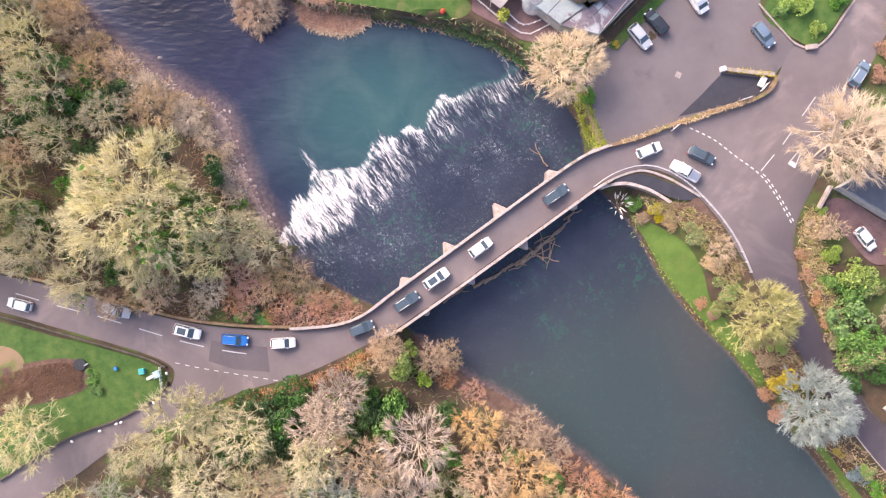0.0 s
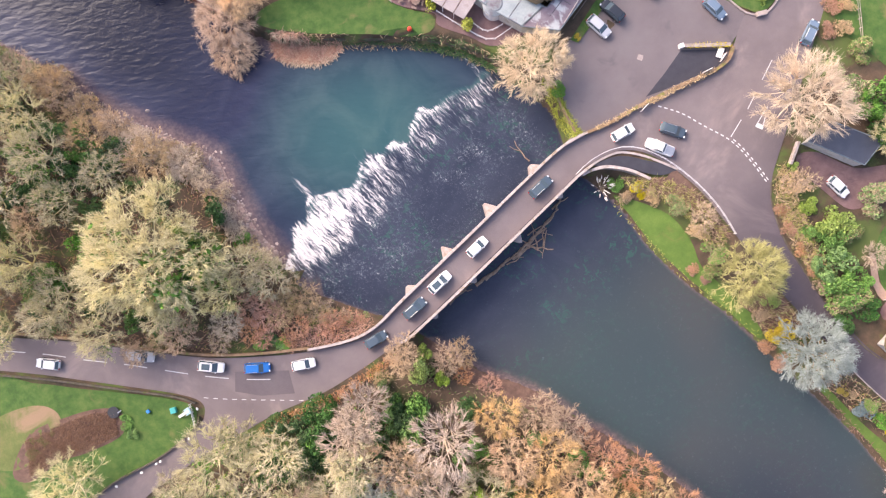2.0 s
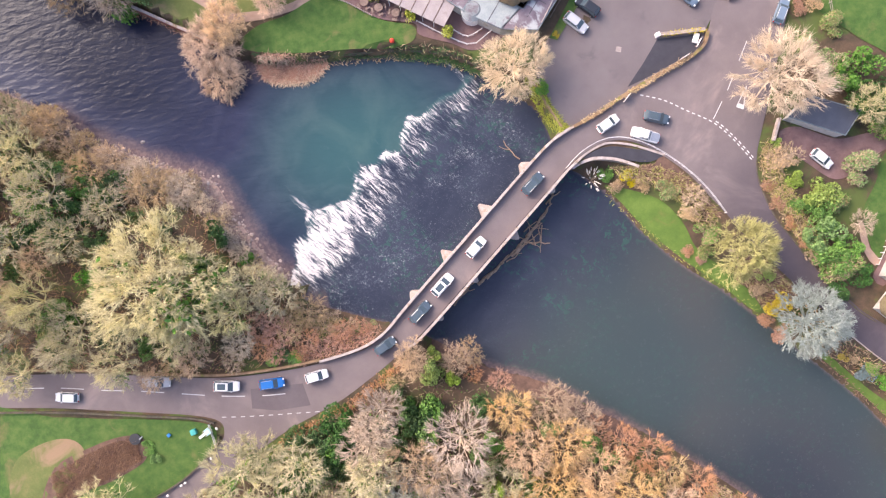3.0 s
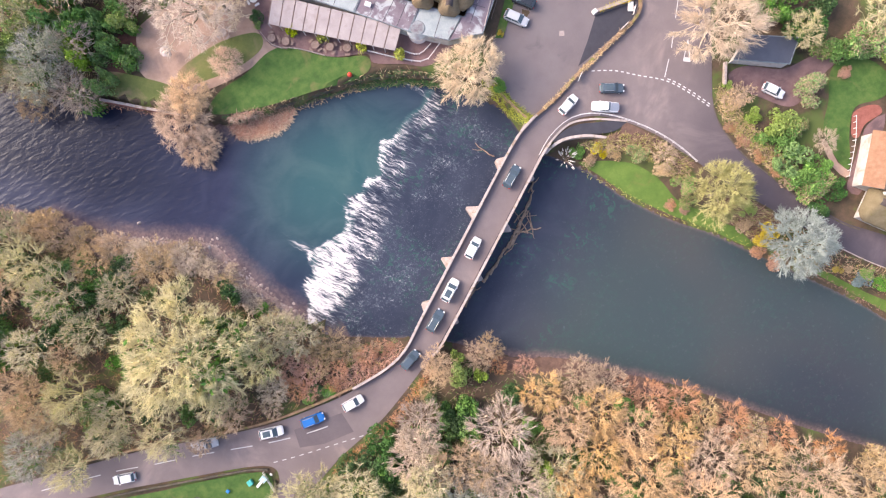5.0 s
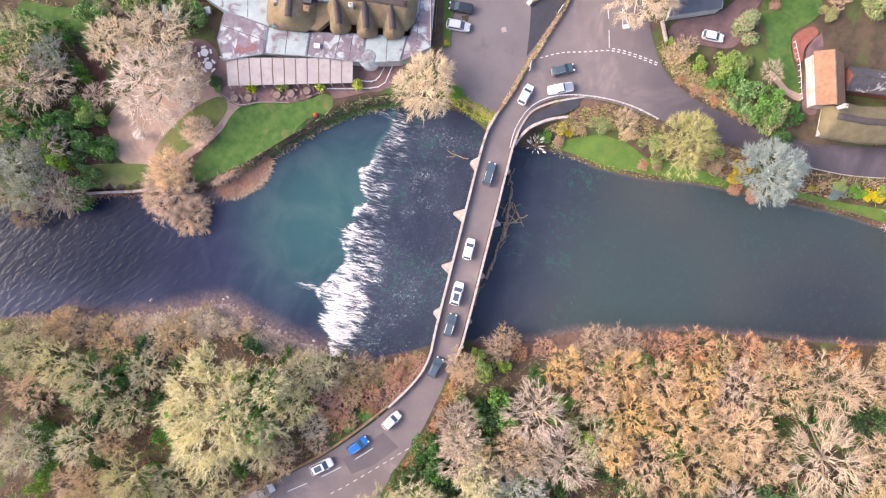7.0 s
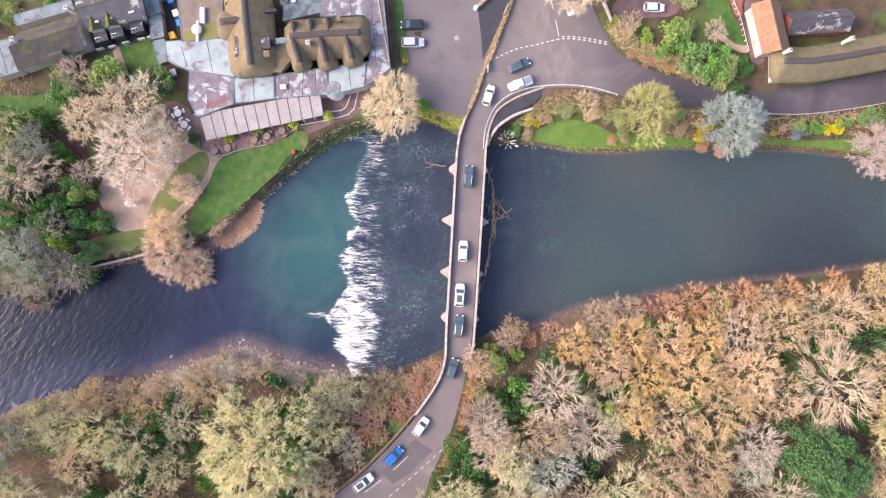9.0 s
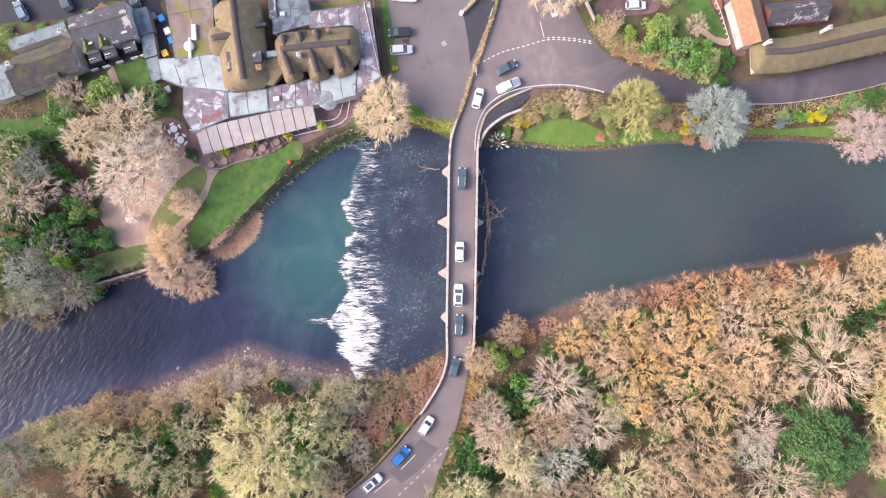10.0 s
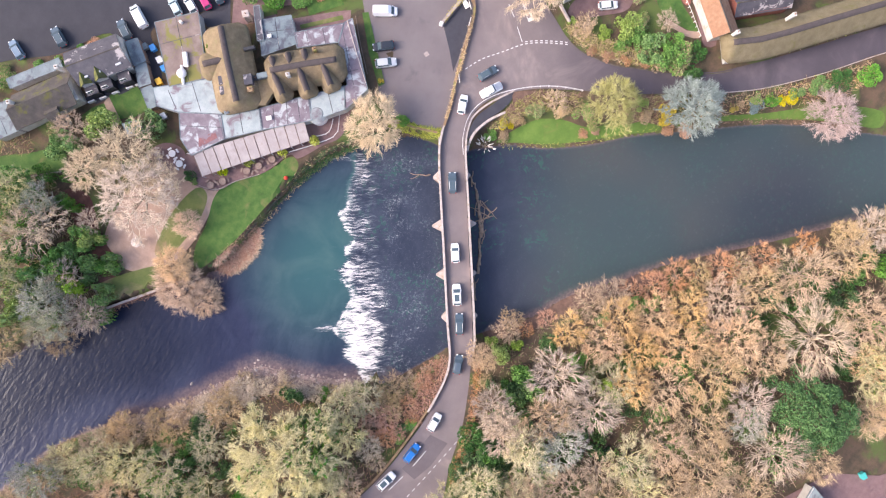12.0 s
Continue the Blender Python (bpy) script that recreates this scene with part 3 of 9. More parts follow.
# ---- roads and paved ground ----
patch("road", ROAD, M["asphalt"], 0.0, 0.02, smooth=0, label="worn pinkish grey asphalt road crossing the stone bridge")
patch("car_park", CAR_PARK, M["asphalt_park"], 0.0, 0.014, label="worn purple-grey asphalt car park beside the river")
patch("rear_car_park", REAR_PARK, M["asphalt_new"], 0.0, 0.014, label="dark asphalt car park behind the thatched inn")
patch("pavement", [(44.9, 29.8), (52.6, 28.9), (52.9, 27.9), (50.8, 26.0), (46.1, 24.7), (40.5, 23.2), (37.7, 22.6), (41.4, 26.1)], M["asphalt_dark"], 0.0, 0.02, smooth=0, label="dark asphalt bay inside the bend of the wall")
patch("pavement", [(27.0, 11.9), (29, 12.7), (31.2, 13.0), (33.5, 12.6), (36.0, 11.6), (41.4, 9.5), (39.3, 8.6), (36.9, 8.9), (33.1, 10.5), (29.3, 11.6)], M["asphalt_dark"], 0.0, 0.03, smooth=3, label="dark asphalt footway below the white railing")
patch("drive", [(62.4, 8.6), (66, 8.6), (72, 5), (78.5, 4.6), (81.5, 2.0), (78.4, 0.6), (74, -1.5), (70, -2.0), (66.0, 1.8), (62.5, 6.0)], M["patio"], 0.03, label="brown gravel driveway in front of the garage")
patch("lay_by", [(-41, -15.1), (-31.5, -16.2), (-31.0, -20.4), (-37, -20.0), (-41.5, -18.6)], M["asphalt_patch"], 0.0, 0.026, smooth=0, label="darker repaired rectangle of asphalt in the road")

# ---- lawns, paths, beach ----
patch("lawn", [(-13.4, 51.2), (-9.2, 50.0), (-3.0, 44.8), (2.4, 42.4), (2.6, 40.2), (-0.2, 39.3), (-9.1, 40.7), (-18, 42.1), (-26.3, 44.3), (-28.6, 46.5), (-25.0, 48.7), (-19.5, 49.4)], M["grass"], label="mown green riverside lawn beside the inn terrace")
patch("lawn", [(-14.4, 52.4), (-14.2, 55.6), (-22.0, 57.0), (-30.5, 55.6), (-29.5, 52.4), (-20.6, 51.2)], M["rough_grass"], 0.06, label="worn grass between the garden paths")
patch("lawn", [(-43.5, 61.8), (-46.2, 58.0), (-40.0, 53.0), (-35.5, 50.0), (-31.5, 51.6), (-36.5, 57.0)], M["rough_grass"], label="thin grass beside the river wall")
patch("path", [(-10.4, 54.0), (-11.2, 51.6), (-14.3, 50.6), (-19.5, 49.8), (-25.5, 49.8), (-31.5, 51.2), (-35.4, 54.8), (-37.2, 60.1), (-34.5, 66.0), (-27, 67.5), (-21.2, 67.5), (-14.0, 66.5), (-10.5, 62.0), (-10.5, 58.5)], M["path"], 0.025, label="pale pinkish gravel path through the inn garden")
patch("patio", [(-9.6, 61.2), (-13.0, 59.0), (-13.6, 55.5), (-12.2, 51.6), (-8.6, 49.4), (-3.2, 45.0), (2.9, 42.6), (3.4, 40.4), (8.6, 37.6), (11.9, 35.5), (15.8, 35.8), (21.0, 38.6), (11.0, 44.0), (-6.5, 59.0)], M["patio"], 0.07, label="reddish brown paved terrace in front of the inn")
patch("patio", [(-13.8, 68.8), (-9.5, 66.5), (-8.6, 62.6), (-10.6, 60.6), (-13.2, 61.6), (-14.4, 65.2)], M["patio"], 0.09, label="reddish paved corner with round tables")
patch("garden_bed", [(-30.0, 79.0), (-34, 74.5), (-38, 66.5), (-42.5, 62.2), (-38.3, 59.0), (-36.2, 62.0), (-33.5, 67.5), (-28, 74)], M["soil_red"], 0.03, label="reddish brown soil under the garden shrubs")
patch("lawn", [(-36, 92), (-30.5, 86.5), (-26.5, 81.5), (-22.5, 84.5), (-27.5, 90.0), (-32, 95)], M["grass"], label="small green back lawn behind the trees")
patch("lawn", [(-7.5, 82.2), (-2.6, 78.2), (-5.6, 73.8), (-10.5, 77.5)], M["grass"], 0.05, smooth=2, label="small green front lawn of the cottage")
patch("lawn", [(-14.5, 84.8), (-9.4, 82.2), (-10.6, 78.6), (-16.0, 81.5)], M["grass"], 0.05, smooth=2, label="small green front lawn beside the cottage path")
patch("path", [(-9.4, 82.4), (-7.7, 82.2), (-10.7, 77.2), (-12.4, 78.2)], M["path"], 0.06, smooth=0, label="pale path up to the cottage door")
patch("lawn", [(30.6, 6.2), (32.6, 5.6), (36.4, 3.6), (39.8, 0.8), (42.4, -3.6), (44.0, -8.4), (46.8, -12.0), (49.2, -15.4), (52.3, -18.9), (53.4, -22.5), (52.0, -22.2), (47.2, -16.2), (41.6, -10.2), (35.8, -2.6), (33.0, 2.4)], M["grass_bright"], 0.05, step=1.0, label="bright green garden lawn sloping to the river")
patch("lawn", [(61.8, -33.0), (63.6, -33.6), (68.6, -40.4), (74.6, -47.4), (78.5, -52.5), (83, -62), (80.6, -64.5), (77.0, -57.5), (73, -49.6), (67.4, -41.0)], M["grass_bright"], 0.05, step=1.0, label="bright green strip of lawn along the river")
patch("lawn", [(80.8, 1.2), (87.2, -0.6), (89.5, -6.6), (86, -8.2), (80.9, -7.6), (77.6, -11.8), (75.0, -17.1), (73.6, -15.9), (73.6, -9.1), (77.0, -4.3)], M["grass"], label="green cottage garden lawn")
patch("path", [(72.3, -10.6), (73.2, -10.9), (73.3, -15.4), (74.6, -18.0), (73.4, -18.7), (72.1, -15.8)], M["path"], 0.07, smooth=2, label="narrow grey garden path to the cottage")
patch("patio", [(74.2, -18.6), (79.5, -13.2), (81.6, -11.5), (85.5, -11.2), (82.4, -15.2), (77.5, -20.5), (74.0, -22.6), (72.6, -20.6)], M["patio"], 0.05, smooth=2, label="brown paved yard beside the cottage")
patch("lawn", [(51.9, 40.5), (57.4, 35.2), (60.1, 34.5), (62.6, 36.4), (65.2, 40.4), (71.5, 48.8), (66, 58), (59, 52)], M["grass"], 0.08, smooth=3, label="green verge with shrubs between car park and lane")
patch("field", [(73.8, 36.6), (72.5, 30.5), (76.6, 25.4), (83, 19.0), (95, 12), (125, 30), (120, 90), (99, 65), (83, 47)], M["grass"], 0.04, step=3.0, smooth=3, label="open green field beside the lane")
patch("lawn", [(-90, -10.2), (-77.4, -12.0), (-68.6, -14.3), (-59.8, -16.4), (-52.2, -18.6), (-49.2, -20.2), (-48.9, -22.0), (-50.2, -24.4), (-56.9, -28.4), (-66.1, -32), (-77, -38.6), (-90, -47)], M["grass"], 0.06, smooth=3, label="green garden lawn between two roads")
patch("garden_bed", [(-86, -18.5), (-80, -16.2), (-75.0, -16.6), (-73.0, -19.5), (-76, -24), (-82, -27), (-88, -25)], M["rough_grass"], 0.10, label="bare straw-coloured patch in the lawn")
patch("garden_bed", [(-79, -21), (-71.5, -18.8), (-66.0, -18.2), (-62.7, -19.0), (-61.6, -21.2), (-63.2, -23.8), (-69.6, -25.8), (-74.4, -26.6), (-80, -29.5), (-83, -27.5)], M["soil"], 0.10, smooth=4, label="reddish brown flower bed cut into the lawn")
patch("beach", [(-66.4, 43.4), (-60.6, 38.2), (-53.6, 33.4), (-45.8, 28.6), (-39.0, 24.4), (-36.6, 18.8), (-33.6, 10.6), (-30.4, 4.6), (-35.0, 4.6), (-40.6, 12.6), (-44.4, 20.2), (-50.2, 23.8), (-57.6, 28.2), (-64.6, 36.0)], M["gravel"], 0.09, step=0.8, label="pinkish gravel beach along the river bend")
patch("riverside_verge", [(-7.0, -14.2), (-2, -18.6), (3, -22.4), (8.2, -24.8), (14, -28.6), (18.2, -32.7), (25.8, -39.0), (24.5, -41), (16, -34), (7, -27.5), (-1, -22.5), (-6, -18)], M["soil"], 0.05, step=1.0, label="bare reddish soil bank at the water's edge")
patch("verge", [(54.9, -13.5), (57.5, -17.6), (59.0, -20.8), (57.5, -22.5), (53.6, -22.0), (52.2, -18.4), (49.6, -15.6), (51, -12)], M["soil"], 0.07, step=1.0, smooth=2, label="brown planted bank below the road")
patch("verge", [(41.2, 9.0), (44.8, 4.0), (47.0, 0.2), (48.8, -3.6), (46.4, -3.0), (43.4, 1.2), (38.4, 5.4), (34.0, 9.0), (36.8, 8.5), (39.4, 8.2)], M["soil"], 0.06, step=1.0, smooth=2, label="brown planted bank behind the railing")
patch("brick_terrace", [(80.2, -8.3), (82.8, -8.2), (85.0, -9.2), (84.9, -10.7), (82.6, -11.0), (80.8, -11.4), (78.9, -12.9), (77.9, -12.2), (78.8, -10.2)], M["brick_red"], 0.10, smooth=3, label="curved red brick garden terrace")
patch("yard", [(-6, -86), (8.8, -94.5), (14.2, -104), (40, -125), (20, -140), (-20, -95)], M["patio"], 0.03, step=3.0, smooth=0, label="brown yard behind the woodland")

# ---- the ground: one sheet to the horizon ----
def ground_sheet():
    ax = np.r_[-2500, -1200, -600, -320, np.arange(-200, -110, 10), np.arange(-110, 121, 1.0), np.arange(130, 210, 10), 320, 600, 1200, 2500]
    gx, gy = np.meshgrid(ax, ax)
    xy = np.stack([gx.ravel(), gy.ravel()], 1)
    z = land(xy)
    covered = np.zeros(len(xy), bool)
    for o in PATCHES:
        covered |= inside(xy, o)
    z = z - np.where(covered, 0.14, 0.0)
    n = len(ax)
    i = np.arange(n * n).reshape(n, n)
    f = np.stack([i[:-1, :-1], i[:-1, 1:], i[1:, 1:], i[1:, :-1]], -1).reshape(-1, 4)
    tagged(new("ground", mesh_of("ground", np.c_[xy, z], f, M["litter"], True)), "leaf-littered woodland and river bank ground", kind="structure")


ground_sheet()

# ---- the river ----
AX, DN, ORG = np.array([0.81, 0.586]), np.array([0.586, -0.81]), np.array([-28.5, 1.0])
CREST_S = [-6, 0, 4, 9, 12, 14, 16, 19, 21.5, 24.3, 25.4, 29, 31, 34, 36.5, 39, 41.5, 44.5, 47.7, 56]
CREST_N = [-1.5, -2.4, -5.3, -7.2, -8.2, -6.8, -5.0, -5.0, -6.3, -8.0, -6.0, -5.3, -3.6, -5.4, -5.6, -4.2, -4.4, -3.2, -2.5, -2]
TOE_S = [-6, 0, 5, 10, 13, 20, 24, 29, 34, 37, 41, 44, 50, 56]
TOE_N = [1.0, 2.8, 4.0, 3.4, 3.2, 3.2, 2.2, 3.2, 2.4, 2.8, 3.3, 3.0, 2.2, 2]
LIFT_S = [-6, 0, 3, 9, 14, 20, 25, 30, 36, 42, 48, 52]
LIFT = [0.2, 0.98, 1.1, 1.08, 1.0, 0.94, 0.98, 0.88, 0.78, 0.74, 0.70, 0.5]


def wobble(x, y, size, seed):
    """Smooth random values, about -1 to 1, with humps of the given size."""
    tab = np.random.RandomState(seed).uniform(-1, 1, (64, 64))
    x, y = np.asarray(x, float) / size, np.asarray(y, float) / size + 0 * np.asarray(x, float)
    i, j = np.floor(x).astype(int), np.floor(y).astype(int)
    u, w = sstep(0, 1, x - i), sstep(0, 1, y - j)
    g = lambda a, b: tab[(i + a) % 64, (j + b) % 64]
    return (g(0, 0) * (1 - u) + g(1, 0) * u) * (1 - w) + (g(0, 1) * (1 - u) + g(1, 1) * u) * w


def river_sheet():
    step = 0.5
    gx, gy = np.meshgrid(np.arange(-130, 110, step), np.arange(-130, 120, step))
    xy = np.stack([gx.ravel(), gy.ravel()], 1)
    ok = inside(xy, RIVER)
    shp = gx.shape
    okg = ok.reshape(shp).copy()
    for _ in range(4):
        g = okg.copy()
        g[1:] |= okg[:-1]; g[:-1] |= okg[1:]; g[:, 1:] |= okg[:, :-1]; g[:, :-1] |= okg[:, 1:]
        okg = g
    idx = np.full(shp, -1)
    idx[okg] = np.arange(okg.sum())
    f = np.stack([idx[:-1, :-1], idx[:-1, 1:], idx[1:, 1:], idx[1:, :-1]], -1).reshape(-1, 4)
    f = f[(f >= 0).all(1)]
    p = xy[okg.ravel()]
    s, n = (p - ORG) @ AX, (p - ORG) @ DN
    jag = 0.5 * wobble(s, 0, 2.6, 3) + 0.4 * wobble(s, n, 1.1, 4) + 0.25 * wobble(s, n, 0.55, 5)
    c, t = np.interp(s, CREST_S, CREST_N) + jag, np.interp(s, TOE_S, TOE_N) + 0.9 * wobble(s, 0, 3.1, 6) + 0.7 * wobble(s, 0, 1.1, 7)
    v = (n - c) / np.maximum(t - c, 1.0)
    span = sstep(-5, -1, s) * (1 - sstep(48, 53, s))
    fall = sstep(0.02, 0.9, v)
    z = -2.95 - 0.75 * np.where((s < -6) & (n > -2) | (s > 53) & (n > -4), sstep(-4, 6, n), fall)
    z += np.where((v > 0) & (v < 1.3), 0.05 * np.sin(s * 6.1 + n) * np.sin(s * 3.7 - 0.7 * n) + 0.04 * np.sin(n * 4 + 3 * np.sin(s * 2)), 0) * span
    bs = (p - np.array([7.0, 0.0])) @ DN
    gain = np.interp(s, LIFT_S, LIFT)
    body = sstep(-0.02, 0.20, v) * (1 - 0.22 * sstep(0.35, 0.95, v)) * (1 - 0.85 * sstep(0.8, 1.3, v))
    lip = np.exp(-((n - c - 0.5) / 0.7) ** 2) * np.clip(0.65 + 0.7 * wobble(s, 0, 2.6, 8), 0, 1.2)
    patchy = 0.9 * wobble(s, n, 3.4, 9) + 0.6 * wobble(s, n * 0.6, 1.3, 10)
    froth = gain * (body * (0.70 + 0.24 * patchy) + 0.62 * lip * (1 - sstep(38, 46, s)))
    ahead = 0.62 * np.exp(-((s - 11.5) / 1.2) ** 2) * sstep(-16, -9, n) * (n < c + 0.6) + 0.62 * np.exp(-((s - 48.9) / 0.7) ** 2) * sstep(-15, -4, n) * (1 - sstep(-2.5, -1.0, n))
    froth = np.maximum(froth, ahead) * sstep(-9, -1, s) * (1 - sstep(50, 54, s))
    # below the weir: thin foam flecks, also painted sky glints on wavelets
    froth = np.maximum(froth, (0.33 + 0.17 * wobble(s, n, 2.8, 11) + 0.10 * wobble(s, n, 7.0, 12)) * (n > 1) * np.exp(-np.maximum(n - 1, 0) / 40) * (bs < 2) * span)
    d = -shore_of(p)[0]
    up = v < 0
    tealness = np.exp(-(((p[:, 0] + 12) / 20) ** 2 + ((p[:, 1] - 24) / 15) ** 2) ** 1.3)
    # darker to the north-west, as the woods' reflection painted into the water tone
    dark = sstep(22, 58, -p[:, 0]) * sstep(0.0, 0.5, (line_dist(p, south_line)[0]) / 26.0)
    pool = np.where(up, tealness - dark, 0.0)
    mixd = sstep(0.0, 0.35, v) * np.where((s < -6), 0, 1)
    pool = np.where(v > 0, tealness * (1 - mixd) + 2.0 * mixd, pool)
    pool = pool + np.where(bs > 0, 1.0, 0) * sstep(4, 26, bs) * (n > 3)
    beach = ((p[:, 0] < -24) & (p[:, 1] < 45)) | ((p[:, 1] < -14) & (p[:, 0] < 30)) | ((p[:, 0] > 30) & (d < 3) & (p[:, 0] + p[:, 1] < 0))
    shore = np.clip(d / np.where(beach, np.where(p[:, 1] < -10, 2.8, 5.5), 1.2), 0, 1)
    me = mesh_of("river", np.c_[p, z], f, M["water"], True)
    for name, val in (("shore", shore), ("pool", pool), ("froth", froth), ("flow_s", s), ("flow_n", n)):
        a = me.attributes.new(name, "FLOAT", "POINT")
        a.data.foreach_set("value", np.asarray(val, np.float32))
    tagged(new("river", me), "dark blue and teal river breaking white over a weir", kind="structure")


river_sheet()

# ---- the stone bridge ----
B0, BE, BN = Vector((-8.0, -8.7, 0)), Vector((0.809, 0.587, 0)), Vector((-0.587, 0.809, 0))
BRIDGE = Matrix(((BE.x, BN.x, 0, B0.x), (BE.y, BN.y, 0, B0.y), (0, 0, 1, 0), (0, 0, 0, 1)))
PIERS = [1.8, 11.2, 22.0, 32.7]


def build_bridge():
    br = thing("bridge", "old stone arched road bridge with pointed cutwaters", "bridge", BRIDGE)
    ends = [-6.5] + PIERS + [40.0]
    prof = [(-9.0, -0.06), (43.0, -0.06), (43.0, -5.4), (40.9, -5.4)]
    for k in range(5, 0, -1):
        a, b = ends[k - 1] + 0.95, ends[k] - 0.95
        mid, half = (a + b) / 2, (b - a) / 2
        prof.append((b, -5.4))
        for j in range(13):
            w = math.pi * j / 12
            prof.append((mid + half * math.cos(w), -3.4 + 2.3 * math.sin(w)))
        prof.append((a, -5.4))
    prof += [(-7.4, -5.4), (-9.0, -5.4)]
    bm = bmesh.new()
    one = [bm.verts.new((s, -2.55, z)) for s, z in prof]
    two = [bm.verts.new((s, 2.55, z)) for s, z in prof]
    bm.faces.new(one)
    bm.faces.new(two[::-1])
    for i in range(len(prof)):
        j = (i + 1) % len(prof)
        bm.faces.new((one[j], one[i], two[i], two[j]))
    bmesh.ops.triangulate(bm, faces=[f for f in bm.faces if len(f.verts) > 4])
    part("arches", bm, M["stone"], br)
    for k, s in enumerate(PIERS):
        for side, reach in ((1, (3.9, 4.6, 4.9, 4.1)[k]), (-1, (4.0, 4.3, 4.8, 4.1)[k])):
            bm = bmesh.new()
            hw = 1.5
            tri = [(s - hw, 2.5 * side), (s + hw, 2.5 * side), (s + 0.18, reach * side), (s - 0.18, reach * side)]
            top = -0.30
            prism(bm, tri if side > 0 else tri[::-1], -5.4, top, [top, top, top - 0.55, top - 0.55] if side > 0 else [top - 0.55, top - 0.55, top, top])
            bmesh.ops.bevel(bm, geom=bm.edges[:], offset=0.08, segments=1, affect="EDGES")
            part("cutwater", bm, M["stone"], br, "pale pointed stone cutwater")
    return br


bridge = build_bridge()


def wall_run(name, pts, thick, z0, z1, mat, cap, label, category="wall", cap_len=1.1, follow=False, cap_over=0.06, cap_h=0.12):
    """A wall along a line, with separate coping stones on it."""
    line = even(pts, 1.0)
    t = thing(name, label, category)
    d = np.gradient(line, axis=0)
    d /= np.linalg.norm(d, axis=1)[:, None]
    nrm = np.stack([-d[:, 1], d[:, 0]], 1)
    base = land(line) if follow else np.zeros(len(line))
    bm = bmesh.new()
    rings = []
    for p, n, b in zip(line, nrm, base):
        l, r = p + n * thick / 2, p - n * thick / 2
        rings.append([bm.verts.new((l[0], l[1], b + z0)), bm.verts.new((l[0], l[1], b + z1)), bm.verts.new((r[0], r[1], b + z1)), bm.verts.new((r[0], r[1], b + z0))])
    for a, c in zip(rings, rings[1:]):
        for k in range(4):
            bm.faces.new((a[k], a[(k + 1) % 4], c[(k + 1) % 4], c[k]))
    bm.faces.new(rings[0][::-1])
    bm.faces.new(rings[-1])
    part("masonry", bm, mat, t)
    if cap:
        stone = bmesh.new()
        box(stone, -0.5, -0.5, 0, 0.5, 0.5, 1, 0, 0.06)
        me = bpy.data.meshes.new("coping_stone")
        stone.to_mesh(me)
        stone.free()
        me.materials.append(cap)
        rnd = random.Random(len(line))
        c = even(pts, cap_len)
        for p, q in zip(c, c[1:]):
            mid, dd = (p + q) / 2, q - p
            ln = np.hypot(*dd)
            b = hz(*mid) if follow else 0.0
            put("coping_stone", me, t, pose(mid[0], mid[1], b + z1 - 0.01 + rnd.uniform(-0.01, 0.015), 0, 0, math.degrees(math.atan2(dd[1], dd[0])) + rnd.uniform(-1, 1)) @ Matrix.Diagonal((ln * 0.97, thick + 2 * cap_over + rnd.uniform(-0.03, 0.03), cap_h, 1)))
    return t


wall_run("parapet", spl([(-27.5, -13.0), (-20.2, -12.4), (-15.2, -10.7), (-9.6, -6.55), (5, 4.05), (19.6, 14.6), (24.4, 17.1), (26.5, 17.8)], 5), 0.34, -0.6, 0.85, M["stone"], M["coping"], "weathered stone bridge parapet with pale coping stones")
wall_run("parapet", spl([(-11.5, -14.2), (-7.8, -12.3), (8.2, -0.85), (20.9, 8.35), (23.7, 10.4), (26.5, 12.0)], 5), 0.34, -0.6, 0.85, M["stone"], M["coping"], "weathered stone bridge parapet with pale coping stones")
wall_run("stone_wall", spl([(26.5, 17.8), (30.9, 19.0), (37.3, 21.5), (44.9, 23.9), (50.4, 25.5), (52.9, 27.2), (53.7, 29.0)], 5), 0.55, -0.3, 0.8, M["stone_mossy"], None, "low stone wall overgrown with rusty brown moss")
wall_run("stone_wall", spl([(44.9, 30.4), (49.4, 29.8), (53.3, 29.4)], 4), 0.5, -0.2, 0.75, M["stone_mossy"], M["stone"], "short low stone wall at the car park entrance")
wall_run("stone_wall", spl([(24.7, 10.6), (26.5, 11.2), (29.3, 11.4), (33.1, 10.2), (36.4, 8.2)], 5), 0.4, -1.8, 0.25, M["stone"], M["coping"], "curved low stone wall above the river garden", cap_len=0.8)
wall_run("white_kerb", spl([(20.6, 7.9), (23.2, 10.0), (26.3, 11.95), (29.4, 13.2), (32, 13.6), (35.6, 12.5), (38.6, 10.9), (41.4, 9.2)], 5), 0.38, -0.4, 0.14, M["coping"], None, "pale stone kerb edging the footway", "kerb")
wall_run("stone_wall", spl([(-27.3, -12.7), (-35.6, -12.5), (-45.3, -11.4), (-55.9, -8.8), (-67.6, -5.5), (-80, -2.6)], 4), 0.45, -0.3, 0.7, M["stone_mossy"], None, "low mossy stone wall along the woodland road")
wall_run("stone_wall", spl([(-48.7, -19.6), (-52, -18.0), (-59.8, -15.8), (-67.6, -13.6), (-77.4, -11.0), (-95, -7.2)], 4), 0.3, -0.2, 0.6, M["stone_dark"], None, "low stone garden wall along the road", follow=False)
wall_run("stone_wall", spl([(-48.4, -22.0), (-49.9, -24.4), (-56.9, -28.5), (-66.1, -32.0), (-77.4, -39.1)], 4), 0.3, -0.2, 0.55, M["stone_dark"], None, "low stone garden wall along the side road")
